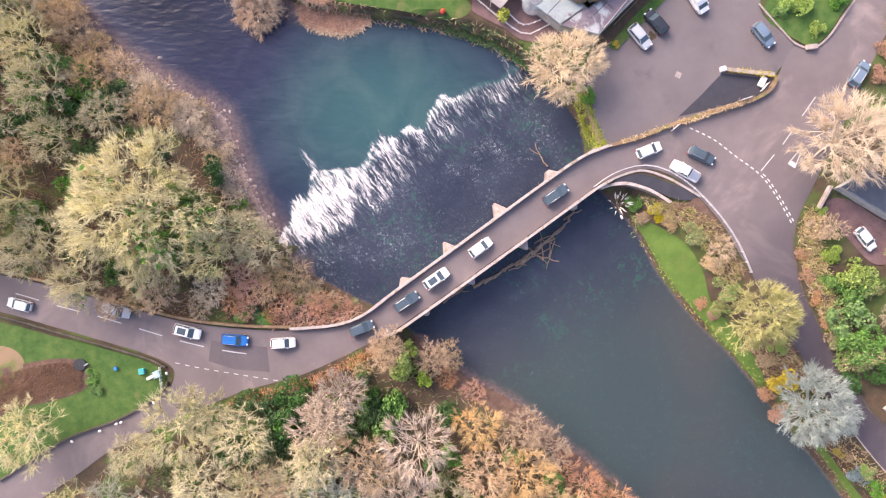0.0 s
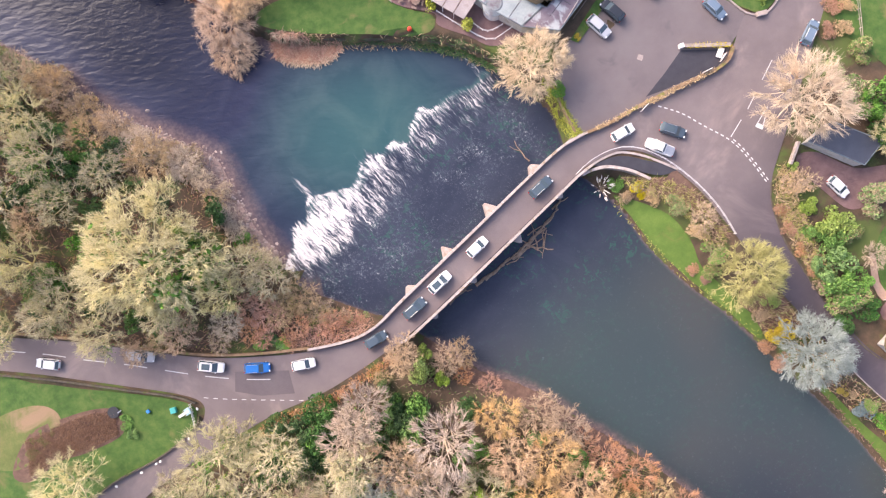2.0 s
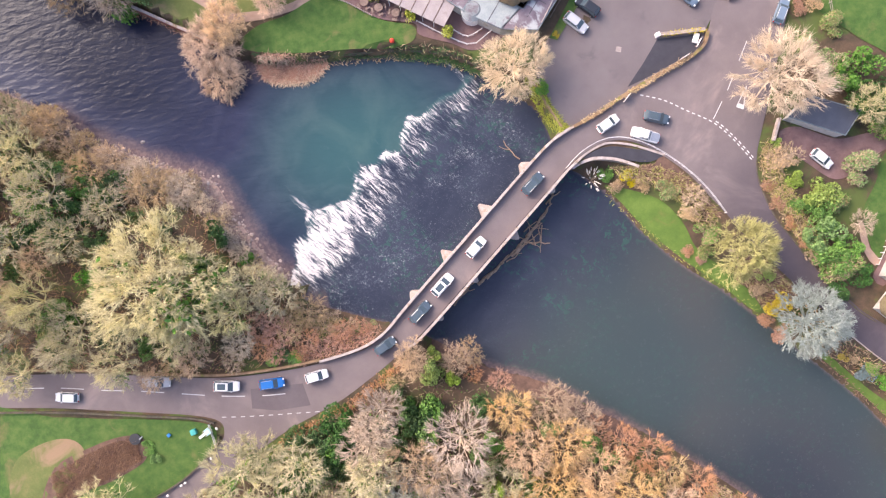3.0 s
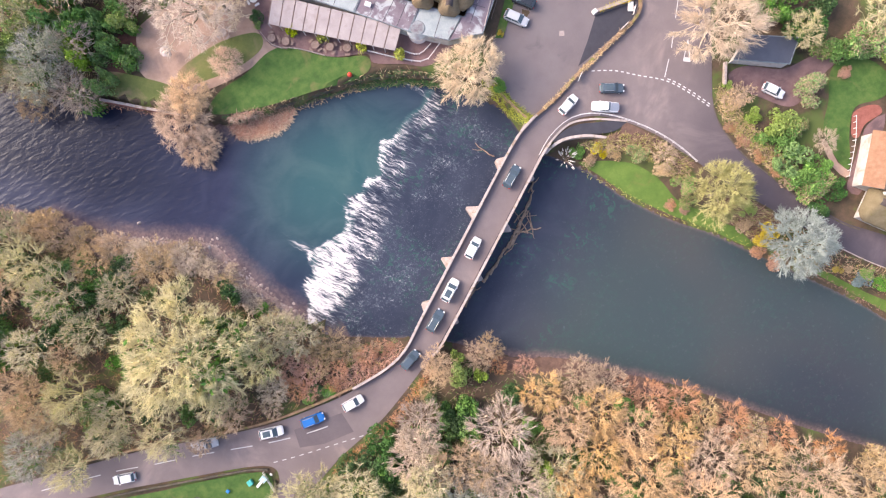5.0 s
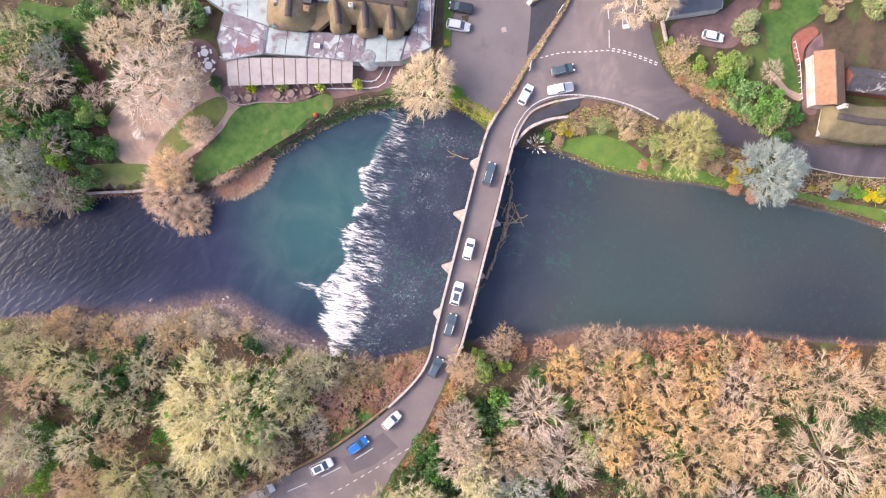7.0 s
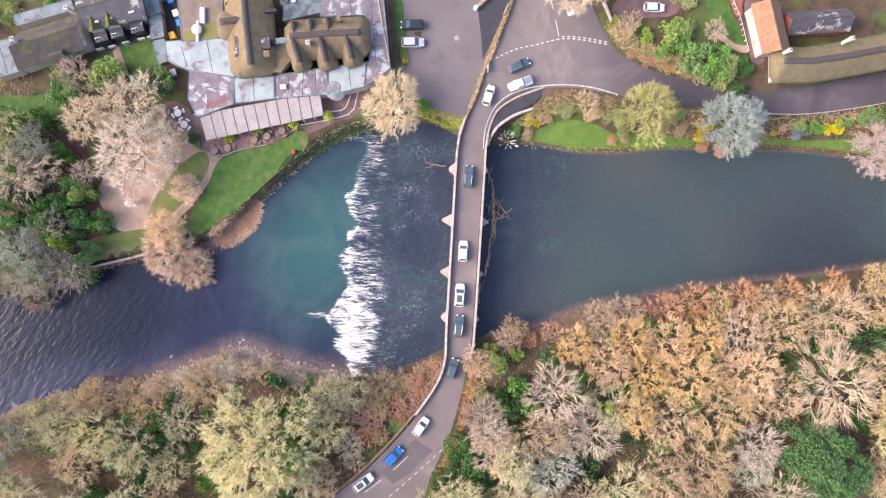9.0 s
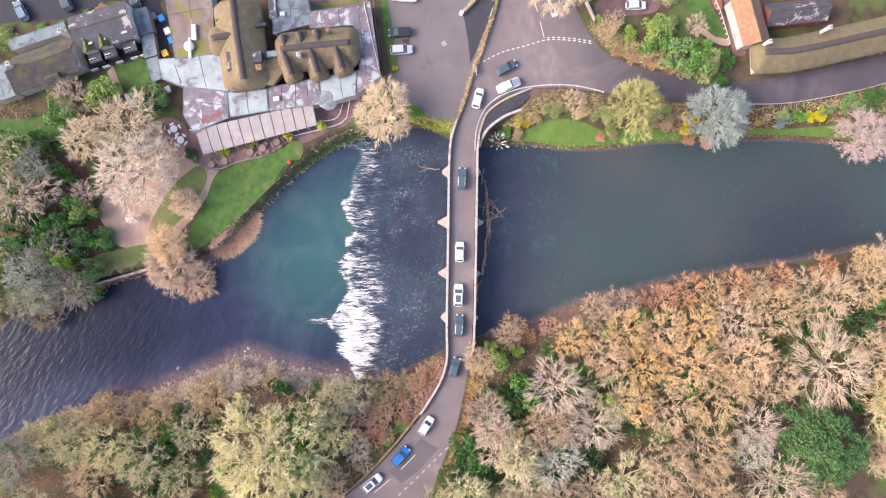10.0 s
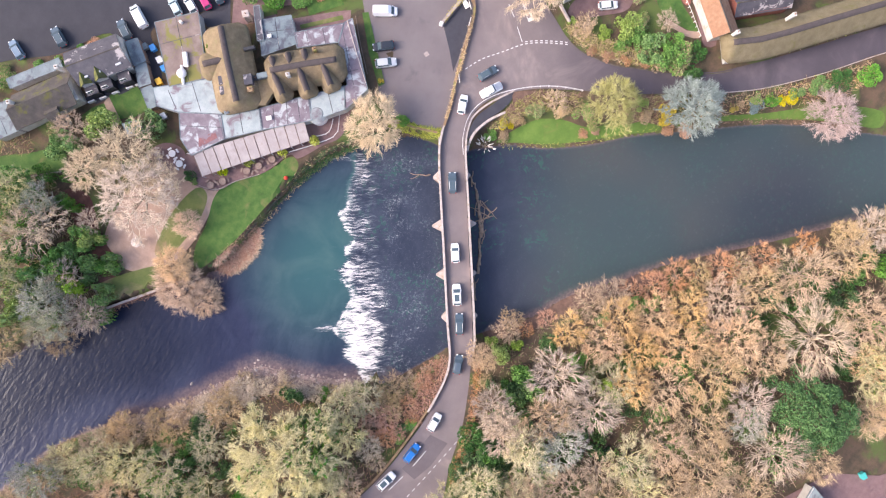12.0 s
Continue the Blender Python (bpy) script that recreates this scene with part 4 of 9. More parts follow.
wall_run("river_wall", spl([(-46.5, 57.6), (-43, 55.0), (-39.9, 52.6), (-34, 48.2)], 4), 0.4, -3.6, -0.2, M["brick_red"], M["stone"], "low reddish retaining wall at the river's edge")
wall_run("river_wall", spl([(-27.0, 43.9), (-18.7, 41.9), (-9.9, 40.5), (-0.2, 39.0), (7.6, 36.3), (12.8, 32.9)], 4), 0.3, -4.0, -1.6, M["stone_dark"], None, "mossy stone retaining wall below the lawn")
wall_run("stone_wall", [(62.6, 10.9), (60.6, 7.2)], 0.4, -0.2, 1.0, M["coping"], None, "short pale garden wall beside the lane")
wall_run("river_wall", spl([(24.6, 18.2), (22.9, 22.8), (21.6, 26.8), (20.2, 28.6)], 4), 0.4, -4.0, 0.25, M["stone_mossy"], None, "mossy stone wall between car park and river")
wall_run("kerb", spl([(57.2, 4.6), (56.8, 0.5), (58.1, -6), (60.4, -11), (63.2, -16.9), (68.4, -25.3), (71.4, -28.6)], 5), 0.2, -0.2, 0.14, M["stone_dark"], None, "narrow mossy stone kerb along the lane", "kerb")
wall_run("kerb", spl([(66.0, -29.3), (72, -36.7), (81.5, -45.5), (88.9, -51.4), (93.8, -55.4), (112, -71)], 5), 0.16, -0.2, 0.16, M["coping"], None, "pale stone kerb along the lane", "kerb")
wall_run("kerb", spl([(51.0, 41.3), (54.2, 37.6), (57.1, 34.6), (60.1, 34.0), (62.8, 36.1), (65.6, 40.2), (72, 48.6)], 5), 0.3, -0.2, 0.25, M["stone"], None, "stone edging round the shrub verge", "kerb")



# ---- white railing on the bend ----
def railing():
    line = even(spl([(23.6, 10.9), (26.2, 12.75), (29.5, 14.05), (32.3, 14.4), (35.6, 13.6), (39.5, 11.1), (43.3, 7.3), (46.1, 3.6), (48.0, 0.2), (49.5, -3.4)], 6), 1.9)
    r = thing("railing", "white painted metal railing round the bend of the road", "railing")
    for p in line:
        bm = bmesh.new()
        rod(bm, (p[0], p[1], -0.3), (p[0], p[1], 1.05), 0.05, 0.05, 6)
        part("post", bm, M["white_paint"], r)
    for z in (1.02, 0.55):
        bm = bmesh.new()
        tube(bm, [(p[0], p[1], z) for p in line], [0.04] * len(line))
        part("rail", bm, M["white_paint"], r)


railing()


# ---- road markings ----
def marking(name, pts, width, label, group="road markings"):
    line = np.array(pts, float)
    d = np.gradient(line, axis=0)
    d /= np.linalg.norm(d, axis=1)[:, None]
    n = np.stack([-d[:, 1], d[:, 0]], 1) * width / 2
    v = np.r_[np.c_[line + n, np.full(len(line), 0.030)], np.c_[line - n, np.full(len(line), 0.030)]]
    k = len(line)
    me = mesh_of(name, v, [(i, i + k, i + k + 1, i + 1) for i in range(k - 1)], M["white_line"])
    tagged(new(name, me), label, "road marking", group, "structure")


CENTRE = spl([(-100, -2.2), (-88, -4.4), (-75.4, -7.0), (-68.0, -9.1), (-60.6, -11.0), (-53.8, -13.0), (-46.6, -15.1), (-39.4, -16.7), (-32.8, -17.5), (-26, -17.6)], 8)
cl = even(CENTRE, 0.1)
for k in range(8):
    s0 = int((11.2 + 7.35 * k) / 0.1)
    marking("centre_line", cl[s0:s0 + 44:6], 0.16, "white centre line dash on asphalt")
jd = even(spl([(-47.2, -18.9), (-43.8, -19.6), (-38.5, -20.5), (-32.7, -21.4), (-27.5, -22.2)], 6), 0.1)
for k in range(0, len(jd) - 9, 17):
    marking("give_way_line", jd[k:k + 9:4], 0.13, "faint white give way dash across the side road")
gw = even(spl([(39.6, 20.7), (43.5, 18.8), (47.0, 16.1), (51.3, 12.8), (54.1, 9.0), (56.7, 4.3)], 6), 0.1)
for k in range(0, len(gw) - 8, 11):
    marking("give_way_line", gw[k:k + 8:3], 0.20, "white give way dash at the lane junction")
    if k > 140:
        g2 = gw[k:k + 8:3] + np.array([0.36, 0.26])
        marking("give_way_line", g2, 0.20, "white give way dash at the lane junction")
for a, c in (((51.4, 13.5), (53.6, 16.2)), ((55.0, 17.9), (56.8, 20.5)), ((58.2, 22.6), (60.4, 25.8))):
    marking("centre_line", even([a, c], 1.0), 0.15, "white lane divider dash at the junction")
for a, c in (((55.9, 14.7), (57.0, 14.0)), ((55.95, 14.75), (58.5, 17.9)), ((57.0, 14.0), (58.5, 17.9))):
    marking("give_way_triangle", even([a, c], 0.5), 0.16, "white painted give way triangle")
bm = bmesh.new()
prism(bm, [(55.9, 14.7), (57.0, 14.0), (57.2, 14.75), (56.5, 15.2)], 0.024, 0.031)
tagged(part("give_way_triangle", bm, M["white_line"], None), "white painted give way triangle", "road marking", "road markings", "structure")
bm = bmesh.new()
bmesh.ops.create_cone(bm, cap_ends=True, segments=4, radius1=0.7, radius2=0.66, depth=0.03, matrix=pose(37.7, 29.6, 0.02, 0, 0, 20))
tagged(part("drain_cover", bm, M["stone"], None), "square pale drain cover in the car park", "drain cover", kind="structure")

# ---- plants ----
def unit(v):
    return v / np.maximum(np.linalg.norm(v, axis=-1, keepdims=True), 1e-9)


def sticks(p0, p1, r0, r1):
    """Three-sided tapering sticks as one set of vertices and faces."""
    d = unit(p1 - p0)
    ref = np.where(np.abs(d[:, 2:3]) > 0.9, np.array([[1.0, 0, 0]]), np.array([[0, 0, 1.0]]))
    u = unit(np.cross(d, ref))
    w = np.cross(d, u)
    rings = []
    for p, r in ((p0, r0), (p1, r1)):
        for a in (0, 2.094, 4.189):
            rings.append(p + (u * math.cos(a) + w * math.sin(a)) * np.asarray(r).reshape(-1, 1))
    v = np.stack(rings, 1).reshape(-1, 3)
    b = np.arange(len(p0))[:, None, None] * 6
    f = (b + np.array([[0, 1, 4, 3], [1, 2, 5, 4], [2, 0, 3, 5]])[None]).reshape(-1, 4)
    return v, f


def leaves(p, size, rng, up=0.5):
    """Small pointed leaf blades at the points, turned at random."""
    n = len(p)
    nrm = unit(rng.normal(size=(n, 3)) + np.array([0, 0, up]))
    a = unit(np.cross(nrm, rng.normal(size=(n, 3))))
    c = np.cross(nrm, a)
    s = (size * rng.uniform(0.6, 1.4, n))[:, None]
    v = np.stack([p - a * s, p + c * s * 0.55 + nrm * s * 0.15, p + a * s, p - c * s * 0.55 + nrm * s * 0.15], 1).reshape(-1, 3)
    return v, np.arange(4 * n).reshape(-1, 4)


def join(sets):
    v, f, k = [], [], 0
    for a, b in sets:
        v.append(a)
        f.append(b + k)
        k += len(a)
    return np.vstack(v), np.vstack(f)


def cones(p0, p1, r0):
    """Fine twigs: folded like a gutter, running out to a point."""
    d = unit(p1 - p0)
    u = unit(np.cross(d, np.where(np.abs(d[:, 2:3]) > 0.9, np.array([[1.0, 0, 0]]), np.array([[0, 0, 1.0]]))))
    w = np.cross(d, u)
    v = np.stack([p0 + u * r0, p0 - w * r0 * 0.9, p0 - u * r0, p1], 1).reshape(-1, 3)
    b = np.arange(len(p0))[:, None, None] * 4
    return v, (b + np.array([[0, 1, 3], [1, 2, 3]])[None]).reshape(-1, 3)


def dome(n, rng, lo, hi, h, rim, jit, lobes):
    """Points spread evenly over a lobed dome 1 m in radius whose rim lies at the height rim."""
    k = np.arange(n) + 0.5
    q = np.sqrt(k / n)
    a = k * 2.39996 + rng.uniform(0, 6.28)
    q, a = q + rng.normal(size=n) * jit, a + rng.normal(size=n) * jit * 2
    q = np.clip(q, 0, 1.08)
    s = rng.uniform(lo, hi, n)
    edge = 1 + lobes[0] * np.sin(a * 3 + lobes[1]) + lobes[2] * np.sin(a * 5 + lobes[3]) + 0.6 * lobes[0] * np.sin(a * 9 + lobes[2] * 40)
    bulge = 1 + 0.7 * lobes[0] * np.sin(a * 4 + q * 7 + lobes[3]) + 0.05 * np.sin(a * 9 + q * 13)
    z = rim + (h - rim) * np.sqrt(np.clip(1 - (q * 0.97) ** 2, 0, 1)) * s * bulge
    return np.stack([np.cos(a) * q * edge * (0.82 + 0.18 * s), np.sin(a) * q * edge * (0.82 + 0.18 * s), z], 1)


def nearest(p, c):
    return np.argmin(((p[:, None] - c[None]) ** 2 * np.array([1, 1, 0.6])).sum(-1), 1)


def bare_tree(seed, height=1.6, limbs=8, n2=64, n3=270, n4=3300, thick=1.0, droop=0.0, rim=0.42, reach=0.135, curl=0.05, starry=0.0, clump=0.22):
    """The limbs and the twigs of a leafless tree whose crown is 1 m in radius; it is scaled where it stands."""
    rng = np.random.default_rng(seed)
    h = height
    lobes = (rng.uniform(0.06, 0.13), rng.uniform(0, 6), rng.uniform(0.04, 0.10), rng.uniform(0, 6))
    full = lambda n, r: np.full(n, r)
    top = np.array([[rng.normal() * 0.05, rng.normal() * 0.05, h * 0.32]])
    c1 = dome(limbs, rng, 0.56, 0.66, h * 0.9, h * rim * 0.85, 0.06, lobes) * np.array([0.60, 0.60, 1])
    mid1 = (top + c1) / 2 + np.c_[c1[:, :2] * 0.10, np.full(limbs, -0.02)]
    wood = [sticks(np.array([[0, 0, -0.1]]), top, full(1, 0.06), full(1, 0.045)), sticks(np.repeat(top, limbs, 0), mid1, full(limbs, 0.026 * thick), full(limbs, 0.019 * thick)), sticks(mid1, c1, full(limbs, 0.019 * thick), full(limbs, 0.012 * thick))]
    # branches end in clumps of unequal size, with gaps between them
    c2 = dome(n2, rng, 0.74, 0.88, h * 0.95, h * rim, 0.035, lobes) * np.array([0.88, 0.88, 1])
    c2[:, 2] += rng.normal(size=n2) * 0.028 * h
    o2 = c1[nearest(c2, c1)]
    m2 = o2 + (c2 - o2) * 0.5 + rng.normal(size=c2.shape) * curl + np.array([0, 0, 0.03])
    limb2 = [sticks(o2, m2, full(n2, 0.012 * thick), full(n2, 0.009 * thick)), sticks(m2, c2, full(n2, 0.009 * thick), full(n2, 0.006 * thick))]
    size = clump * rng.uniform(0.65, 1.25, n2)
    j = np.r_[np.arange(n2), rng.integers(0, n2, n3 - n2)]
    away = unit(c2 * np.array([1, 1, 0]) + 1e-6) * np.clip(np.hypot(c2[:, 0], c2[:, 1]) / 0.55, 0.1, 1.0)[:, None]
    d3 = unit(rng.normal(size=(n3, 3)) * np.array([0.6, 0.6, 0.4]) + away[j] * (0.75 + 0.6 * starry) + np.array([0, 0, 0.40]))
    o3 = c2[j] - (c2[j] - m2[j]) * rng.uniform(0.0, 0.9, (n3, 1))
    c3 = o3 + d3 * (size[j] * rng.uniform(0.55, 1.0, n3))[:, None]
    m3 = (o3 + c3) / 2 + rng.normal(size=c3.shape) * curl * 0.45
    tw = [sticks(o3, m3, full(n3, 0.0056 * thick), full(n3, 0.0042 * thick))]
    ends = cones(m3, c3, 0.0050 * thick)
    k = rng.integers(0, n3, n4)
    t = rng.uniform(0.15, 2.0, (n4, 1))
    p4 = np.where(t < 1, o3[k] + (m3[k] - o3[k]) * t, m3[k] + (c3[k] - m3[k]) * (t - 1))
    d4 = unit(d3[k] * 0.8 + away[j[k]] * (0.20 + 0.4 * starry) + rng.normal(size=(n4, 3)) * 0.46 + np.array([0, 0, 0.10 - droop * 1.5]))
    e4 = p4 + d4 * (reach * rng.uniform(0.5, 1.6, (n4, 1)))
    fine = cones(p4, e4, 0.0046 * thick)
    quads, thin = join(limb2 + tw), join([ends, fine])
    faces = quads[1].tolist() + (thin[1] + len(quads[0])).tolist()
    return join(wood), (np.vstack([quads[0], thin[0]]), faces), (np.vstack([c1, m2]), c3)


def bush_cloud(seed, n, squash=0.8, lumps=9, shell=0.55, dome_lumps=False):
    """Points in the outer part of a lumpy mound 1 m in radius."""
    rng = np.random.default_rng(seed)
    c = rng.normal(size=(lumps, 3)) * np.array([0.42, 0.42, 0.22]) + np.array([0, 0, squash * 0.55])
    r = rng.uniform(0.34, 0.56, lumps)
    if dome_lumps:
        c = dome(lumps, rng, 0.78, 1.0, 0.95, 0.25, 0.05, (0.13, 1.0, 0.09, 2.0)) * np.array([0.84, 0.84, 1])
        r = rng.uniform(0.10, 0.20, lumps)
    k = rng.integers(0, lumps, n)
    d = unit(rng.normal(size=(n, 3)) + np.array([0, 0, 0.45]))
    p = c[k] + d * (r[k] * rng.uniform(shell, 1.05, n) ** 0.5)[:, None] * np.array([1, 1, squash])
    q = np.hypot(p[:, 0], p[:, 1])
    p[:, :2] *= np.where(q > 1, 1 / np.maximum(q, 1e-6), 1)[:, None]
    p[:, 2] = np.maximum(p[:, 2], 0.02)
    return p, rng


PROTO = {}


def tree_sort(key, mats, seeds, leaf=None, leaf_n=0, leaf_size=0.03, ivy=0, **kw):
    """Trees of one sort; leaf: leaves at the twigs' tips; ivy: evergreen leaves along the limbs."""
    PROTO[key] = []
    for sd in seeds:
        wood, tw, (limbs_at, tips) = bare_tree(sd, **kw)
        items = [("trunk", mesh_of("trunk", *wood, M[mats[0]])), ("crown", mesh_of("crown", *tw, M[mats[1]]))]
        rng = np.random.default_rng(sd + 50)
        if leaf:
            p = tips[rng.integers(0, len(tips), leaf_n)] + rng.normal(size=(leaf_n, 3)) * 0.05
            items.append(("foliage", mesh_of("foliage", *leaves(p, leaf_size, rng), M[leaf])))
        if ivy:
            few = limbs_at[rng.integers(0, len(limbs_at), 7)]
            p = few[rng.integers(0, 7, ivy)] * rng.uniform(0.75, 1.05, (ivy, 1)) + rng.normal(size=(ivy, 3)) * 0.09
            items.insert(1, ("ivy_leaves", mesh_of("ivy_leaves", *leaves(p, 0.036, rng), M["lf_ivy"])))
        PROTO[key].append(items)


def bush_sort(key, mat, seeds, n=1500, size=0.07, squash=0.8, up=0.6, lumps=9, stem="bark", twiggy=0, twig_mat_key=None, dome_lumps=False):
    PROTO[key] = []
    for sd in seeds:
        p, rng = bush_cloud(sd, n, squash, lumps, dome_lumps=dome_lumps)
        items = [("foliage", mesh_of("foliage", *leaves(p, size, rng, up), M[mat]))]
        st = p[rng.integers(0, len(p), 26)] * 0.8
        items.insert(0, ("stem", mesh_of("stem", *sticks(np.zeros((26, 3)) + rng.normal(size=(26, 3)) * 0.05 * np.array([1, 1, 0]), st, np.full(26, 0.02), np.full(26, 0.008)), M[stem])))
        if twiggy:
            q = p[rng.integers(0, len(p), twiggy)]
            d = unit(q * np.array([1, 1, 0.4]) + rng.normal(size=q.shape) * 0.5)
            items.append(("twig_mass", mesh_of("twig_mass", *cones(q - d * 0.14, q + d * 0.16, 0.013), M[twig_mat_key])))
        PROTO[key].append(items)


tree_sort("olive", ("tw_olive", "tw_olive"), (11, 12, 13, 14), "lf_olive", 240, 0.020, ivy=240, height=1.5)
tree_sort("broad", ("tw_lichen", "tw_lichen"), (17,), "lf_olive", 1500, 0.009, ivy=700, height=0.95, limbs=18, n2=420, n3=2400, n4=34000, thick=0.42, reach=0.046, clump=0.095, rim=0.30, curl=0.022)
tree_sort("tan", ("bark", "tw_tan"), (21, 22, 23), height=1.5)
tree_sort("pink", ("bark", "tw_pink"), (31, 32), height=1.3, n2=90, n3=400, n4=4600, reach=0.11, clump=0.19)
tree_sort("cream", ("tw_cream", "tw_cream"), (41, 42, 43), height=1.5, limbs=11, n2=60, n3=280, n4=2300, thick=1.15, reach=0.15, clump=0.26, starry=0.9)
tree_sort("star", ("tw_cream", "tw_cream"), (44, 45), ivy=300, height=1.5, limbs=12, n2=56, n3=250, n4=1700, thick=1.35, reach=0.16, clump=0.28, starry=1.1)
tree_sort("orange", ("bark", "tw_orange"), (51, 52, 53), height=1.5, n3=300, n4=3700)
tree_sort("willow", ("bark", "tw_willow"), (61, 62), height=1.4, n2=90, n3=460, n4=6500, droop=0.5, reach=0.17, rim=0.3)
tree_sort("gold", ("bark", "tw_gold"), (71,), "lf_olive", 700, 0.018, height=1.2, n2=150, n3=700, n4=8500, rim=0.25, clump=0.17, reach=0.11)
tree_sort("silver", ("tw_silver", "tw_silver"), (81,), "tw_silver", 1500, 0.018, height=1.3, limbs=14, n2=140, n3=720, n4=9500, rim=0.15, reach=0.11, thick=1.0, clump=0.20, starry=0.5)
tree_sort("dense", ("tw_pale", "tw_pale"), (91,), height=1.3, n2=150, n3=760, n4=9500, rim=0.3, thick=0.85, reach=0.12, clump=0.17, starry=0.3)
tree_sort("dense_tan", ("tw_pale", "tw_pale"), (92,), height=1.4, limbs=12, n2=120, n3=620, n4=7000, rim=0.35, thick=0.85, reach=0.13, clump=0.19, starry=0.6)
tree_sort("blush", ("bark", "tw_blush"), (93,), height=1.1, n2=150, n3=760, n4=9000, rim=0.2, thick=0.85, reach=0.11, clump=0.17)
tree_sort("grey", ("tw_grey", "tw_grey"), (15, 16), "lf_green", 160, 0.024, ivy=380, height=1.5)
tree_sort("rust", ("bark", "tw_rust"), (95, 96, 97), height=0.9, n2=40, n3=180, n4=1900, rim=0.2, thick=1.3, reach=0.17)
tree_sort("scrub", ("bark", "tw_tan"), (98, 99), "lf_olive", 260, 0.030, height=0.9, n2=40, n3=180, n4=1900, rim=0.2, thick=1.3, reach=0.17)
bush_sort("green", "lf_green", (101, 102, 103), 1500, 0.074, 0.85)
bush_sort("darkgreen", "lf_dark", (111, 112), 1500, 0.074, 0.95)
bush_sort("lime", "lf_lime", (121, 122), 1500, 0.068, 0.8)
bush_sort("pot", "lf_pot", (125, 126), 500, 0.13, 0.9)
bush_sort("ivy", "lf_dark", (165, 166), 800, 0.095, 0.9)
bush_sort("laurel", "lf_green", (167, 168), 800, 0.095, 0.8)
bush_sort("yellow", "lf_yellow", (131,), 1600, 0.08, 0.95)
bush_sort("pine", "lf_pine", (141,), 17000, 0.020, 0.8, lumps=70, dome_lumps=True)
bush_sort("blue", "lf_blue", (151,), 1500, 0.07, 0.7)
bush_sort("mixed", "lf_green", (161, 162), 900, 0.075, 0.7, twiggy=900, twig_mat_key="tw_tan")
bush_sort("brown", "tw_brown", (171, 172), 700, 0.07, 0.6, twiggy=1200, twig_mat_key="tw_rust")
bush_sort("heath", "tw_tan", (181, 182), 700, 0.06, 0.6, twiggy=900, twig_mat_key="tw_tan")

prnd = random.Random(7)


def stand(key, x, y, r, h, label, category, group="", squeeze=None):
    """Sets one plant of a sort at its place, r in radius and about h high."""
    items = PROTO[key][prnd.randrange(len(PROTO[key]))]
    name = category.replace(" ", "_")
    label = label if len(label.split()) > 3 else label + " beside the road"
    base = hz(x, y)
    top = max(v.co.z for v in items[-1][1].vertices) if (key, id(items)) not in TOPS else TOPS[(key, id(items))]
    TOPS[(key, id(items))] = top
    sz = h / top if h else r
    t = thing(name, label, category, Matrix.Translation((x, y, base - 0.05)) @ Matrix.Rotation(prnd.uniform(0, 6.283), 4, "Z") @ Matrix.Diagonal((r * prnd.uniform(0.88, 1.12), r * prnd.uniform(0.88, 1.12), sz, 1)), group)
    for n, me in items:
        put(n, me, t)
    return t


TOPS = {}
LBL = {"grey": "leafless ivy-clad tree with pale grey twigs", "olive": "leafless tree with olive lichen-covered twigs", "tan": "leafless tree with dense tan twigs", "pink": "leafless broad tree with pinkish tan twigs", "star": "ivy-clad bare tree with pale spreading limbs", "cream": "bare tree with pale cream branches",
       "orange": "leafless tree with golden orange twigs", "rust": "low thicket of rusty brown bare stems", "scrub": "low tan scrub with olive leaves", "green": "green leafy evergreen shrub", "darkgreen": "dark green ivy-clad evergreen shrub"}

OLIVE_A = [(-35.8, 3.2, 5.3, 10), (-31.8, 0.5, 4.9, 8), (-49.3, -2.2, 5.3, 10), (-66.5, 2.3, 5.3, 10), (-71.5, 8.5, 5.0, 10), (-66.5, 26.4, 6.0, 10), (-69.5, 33.6, 5.3, 10), (-60.5, -5.2, 4.7, 8), (-69.3, -0.6, 4.4, 9), (-65.0, 18.5, 4.6, 9), (-57.5, 22.3, 4.2, 8), (-39.5, -1.0, 4.6, 9)]
OLIVE_B = [(-34.0, -29.5, 5.3, 10), (-21.4, -33.0, 5.3, 10), (-14.3, -34.0, 6.0, 10), (-40.2, -37.2, 5.8, 10), (-53.1, -40.5, 6.2, 10), (-62, -42, 5.0, 9), (-0.2, -41.9, 5.9, 9), (-5.3, -57.9, 5.9, 9), (-12.1, -53.8, 6.4, 9), (-18.0, -39.5, 6.0, 9), (-24.8, -37.4, 5.9, 9), (31.6, -87.5, 7.0, 9), (-24.6, -46.4, 7.0, 9), (-32.5, -38.6, 5.9, 9), (-33.5, -47, 6.0, 9), (-17, -60, 6.5, 9)]
OLIVE_C = [(-77.8, 45.7, 5.3, 9), (-72.6, 39.5, 5.0, 8), (-76, 33, 5.5, 9), (-76, 20, 5.5, 9), (-83, 48, 6.0, 9), (-88, 38, 6.5, 10), (-84, 26, 6.5, 10), (-79, 10, 5.5, 9), (-34.6, 85.3, 5.9, 9), (-50.3, 67.8, 6.0, 9), (-55.5, 65.5, 4.7, 8), (-50.1, 76.1, 5.3, 9), (-60, 76, 6, 9), (-44, 84, 6, 10), (-42, 95, 6, 10)]
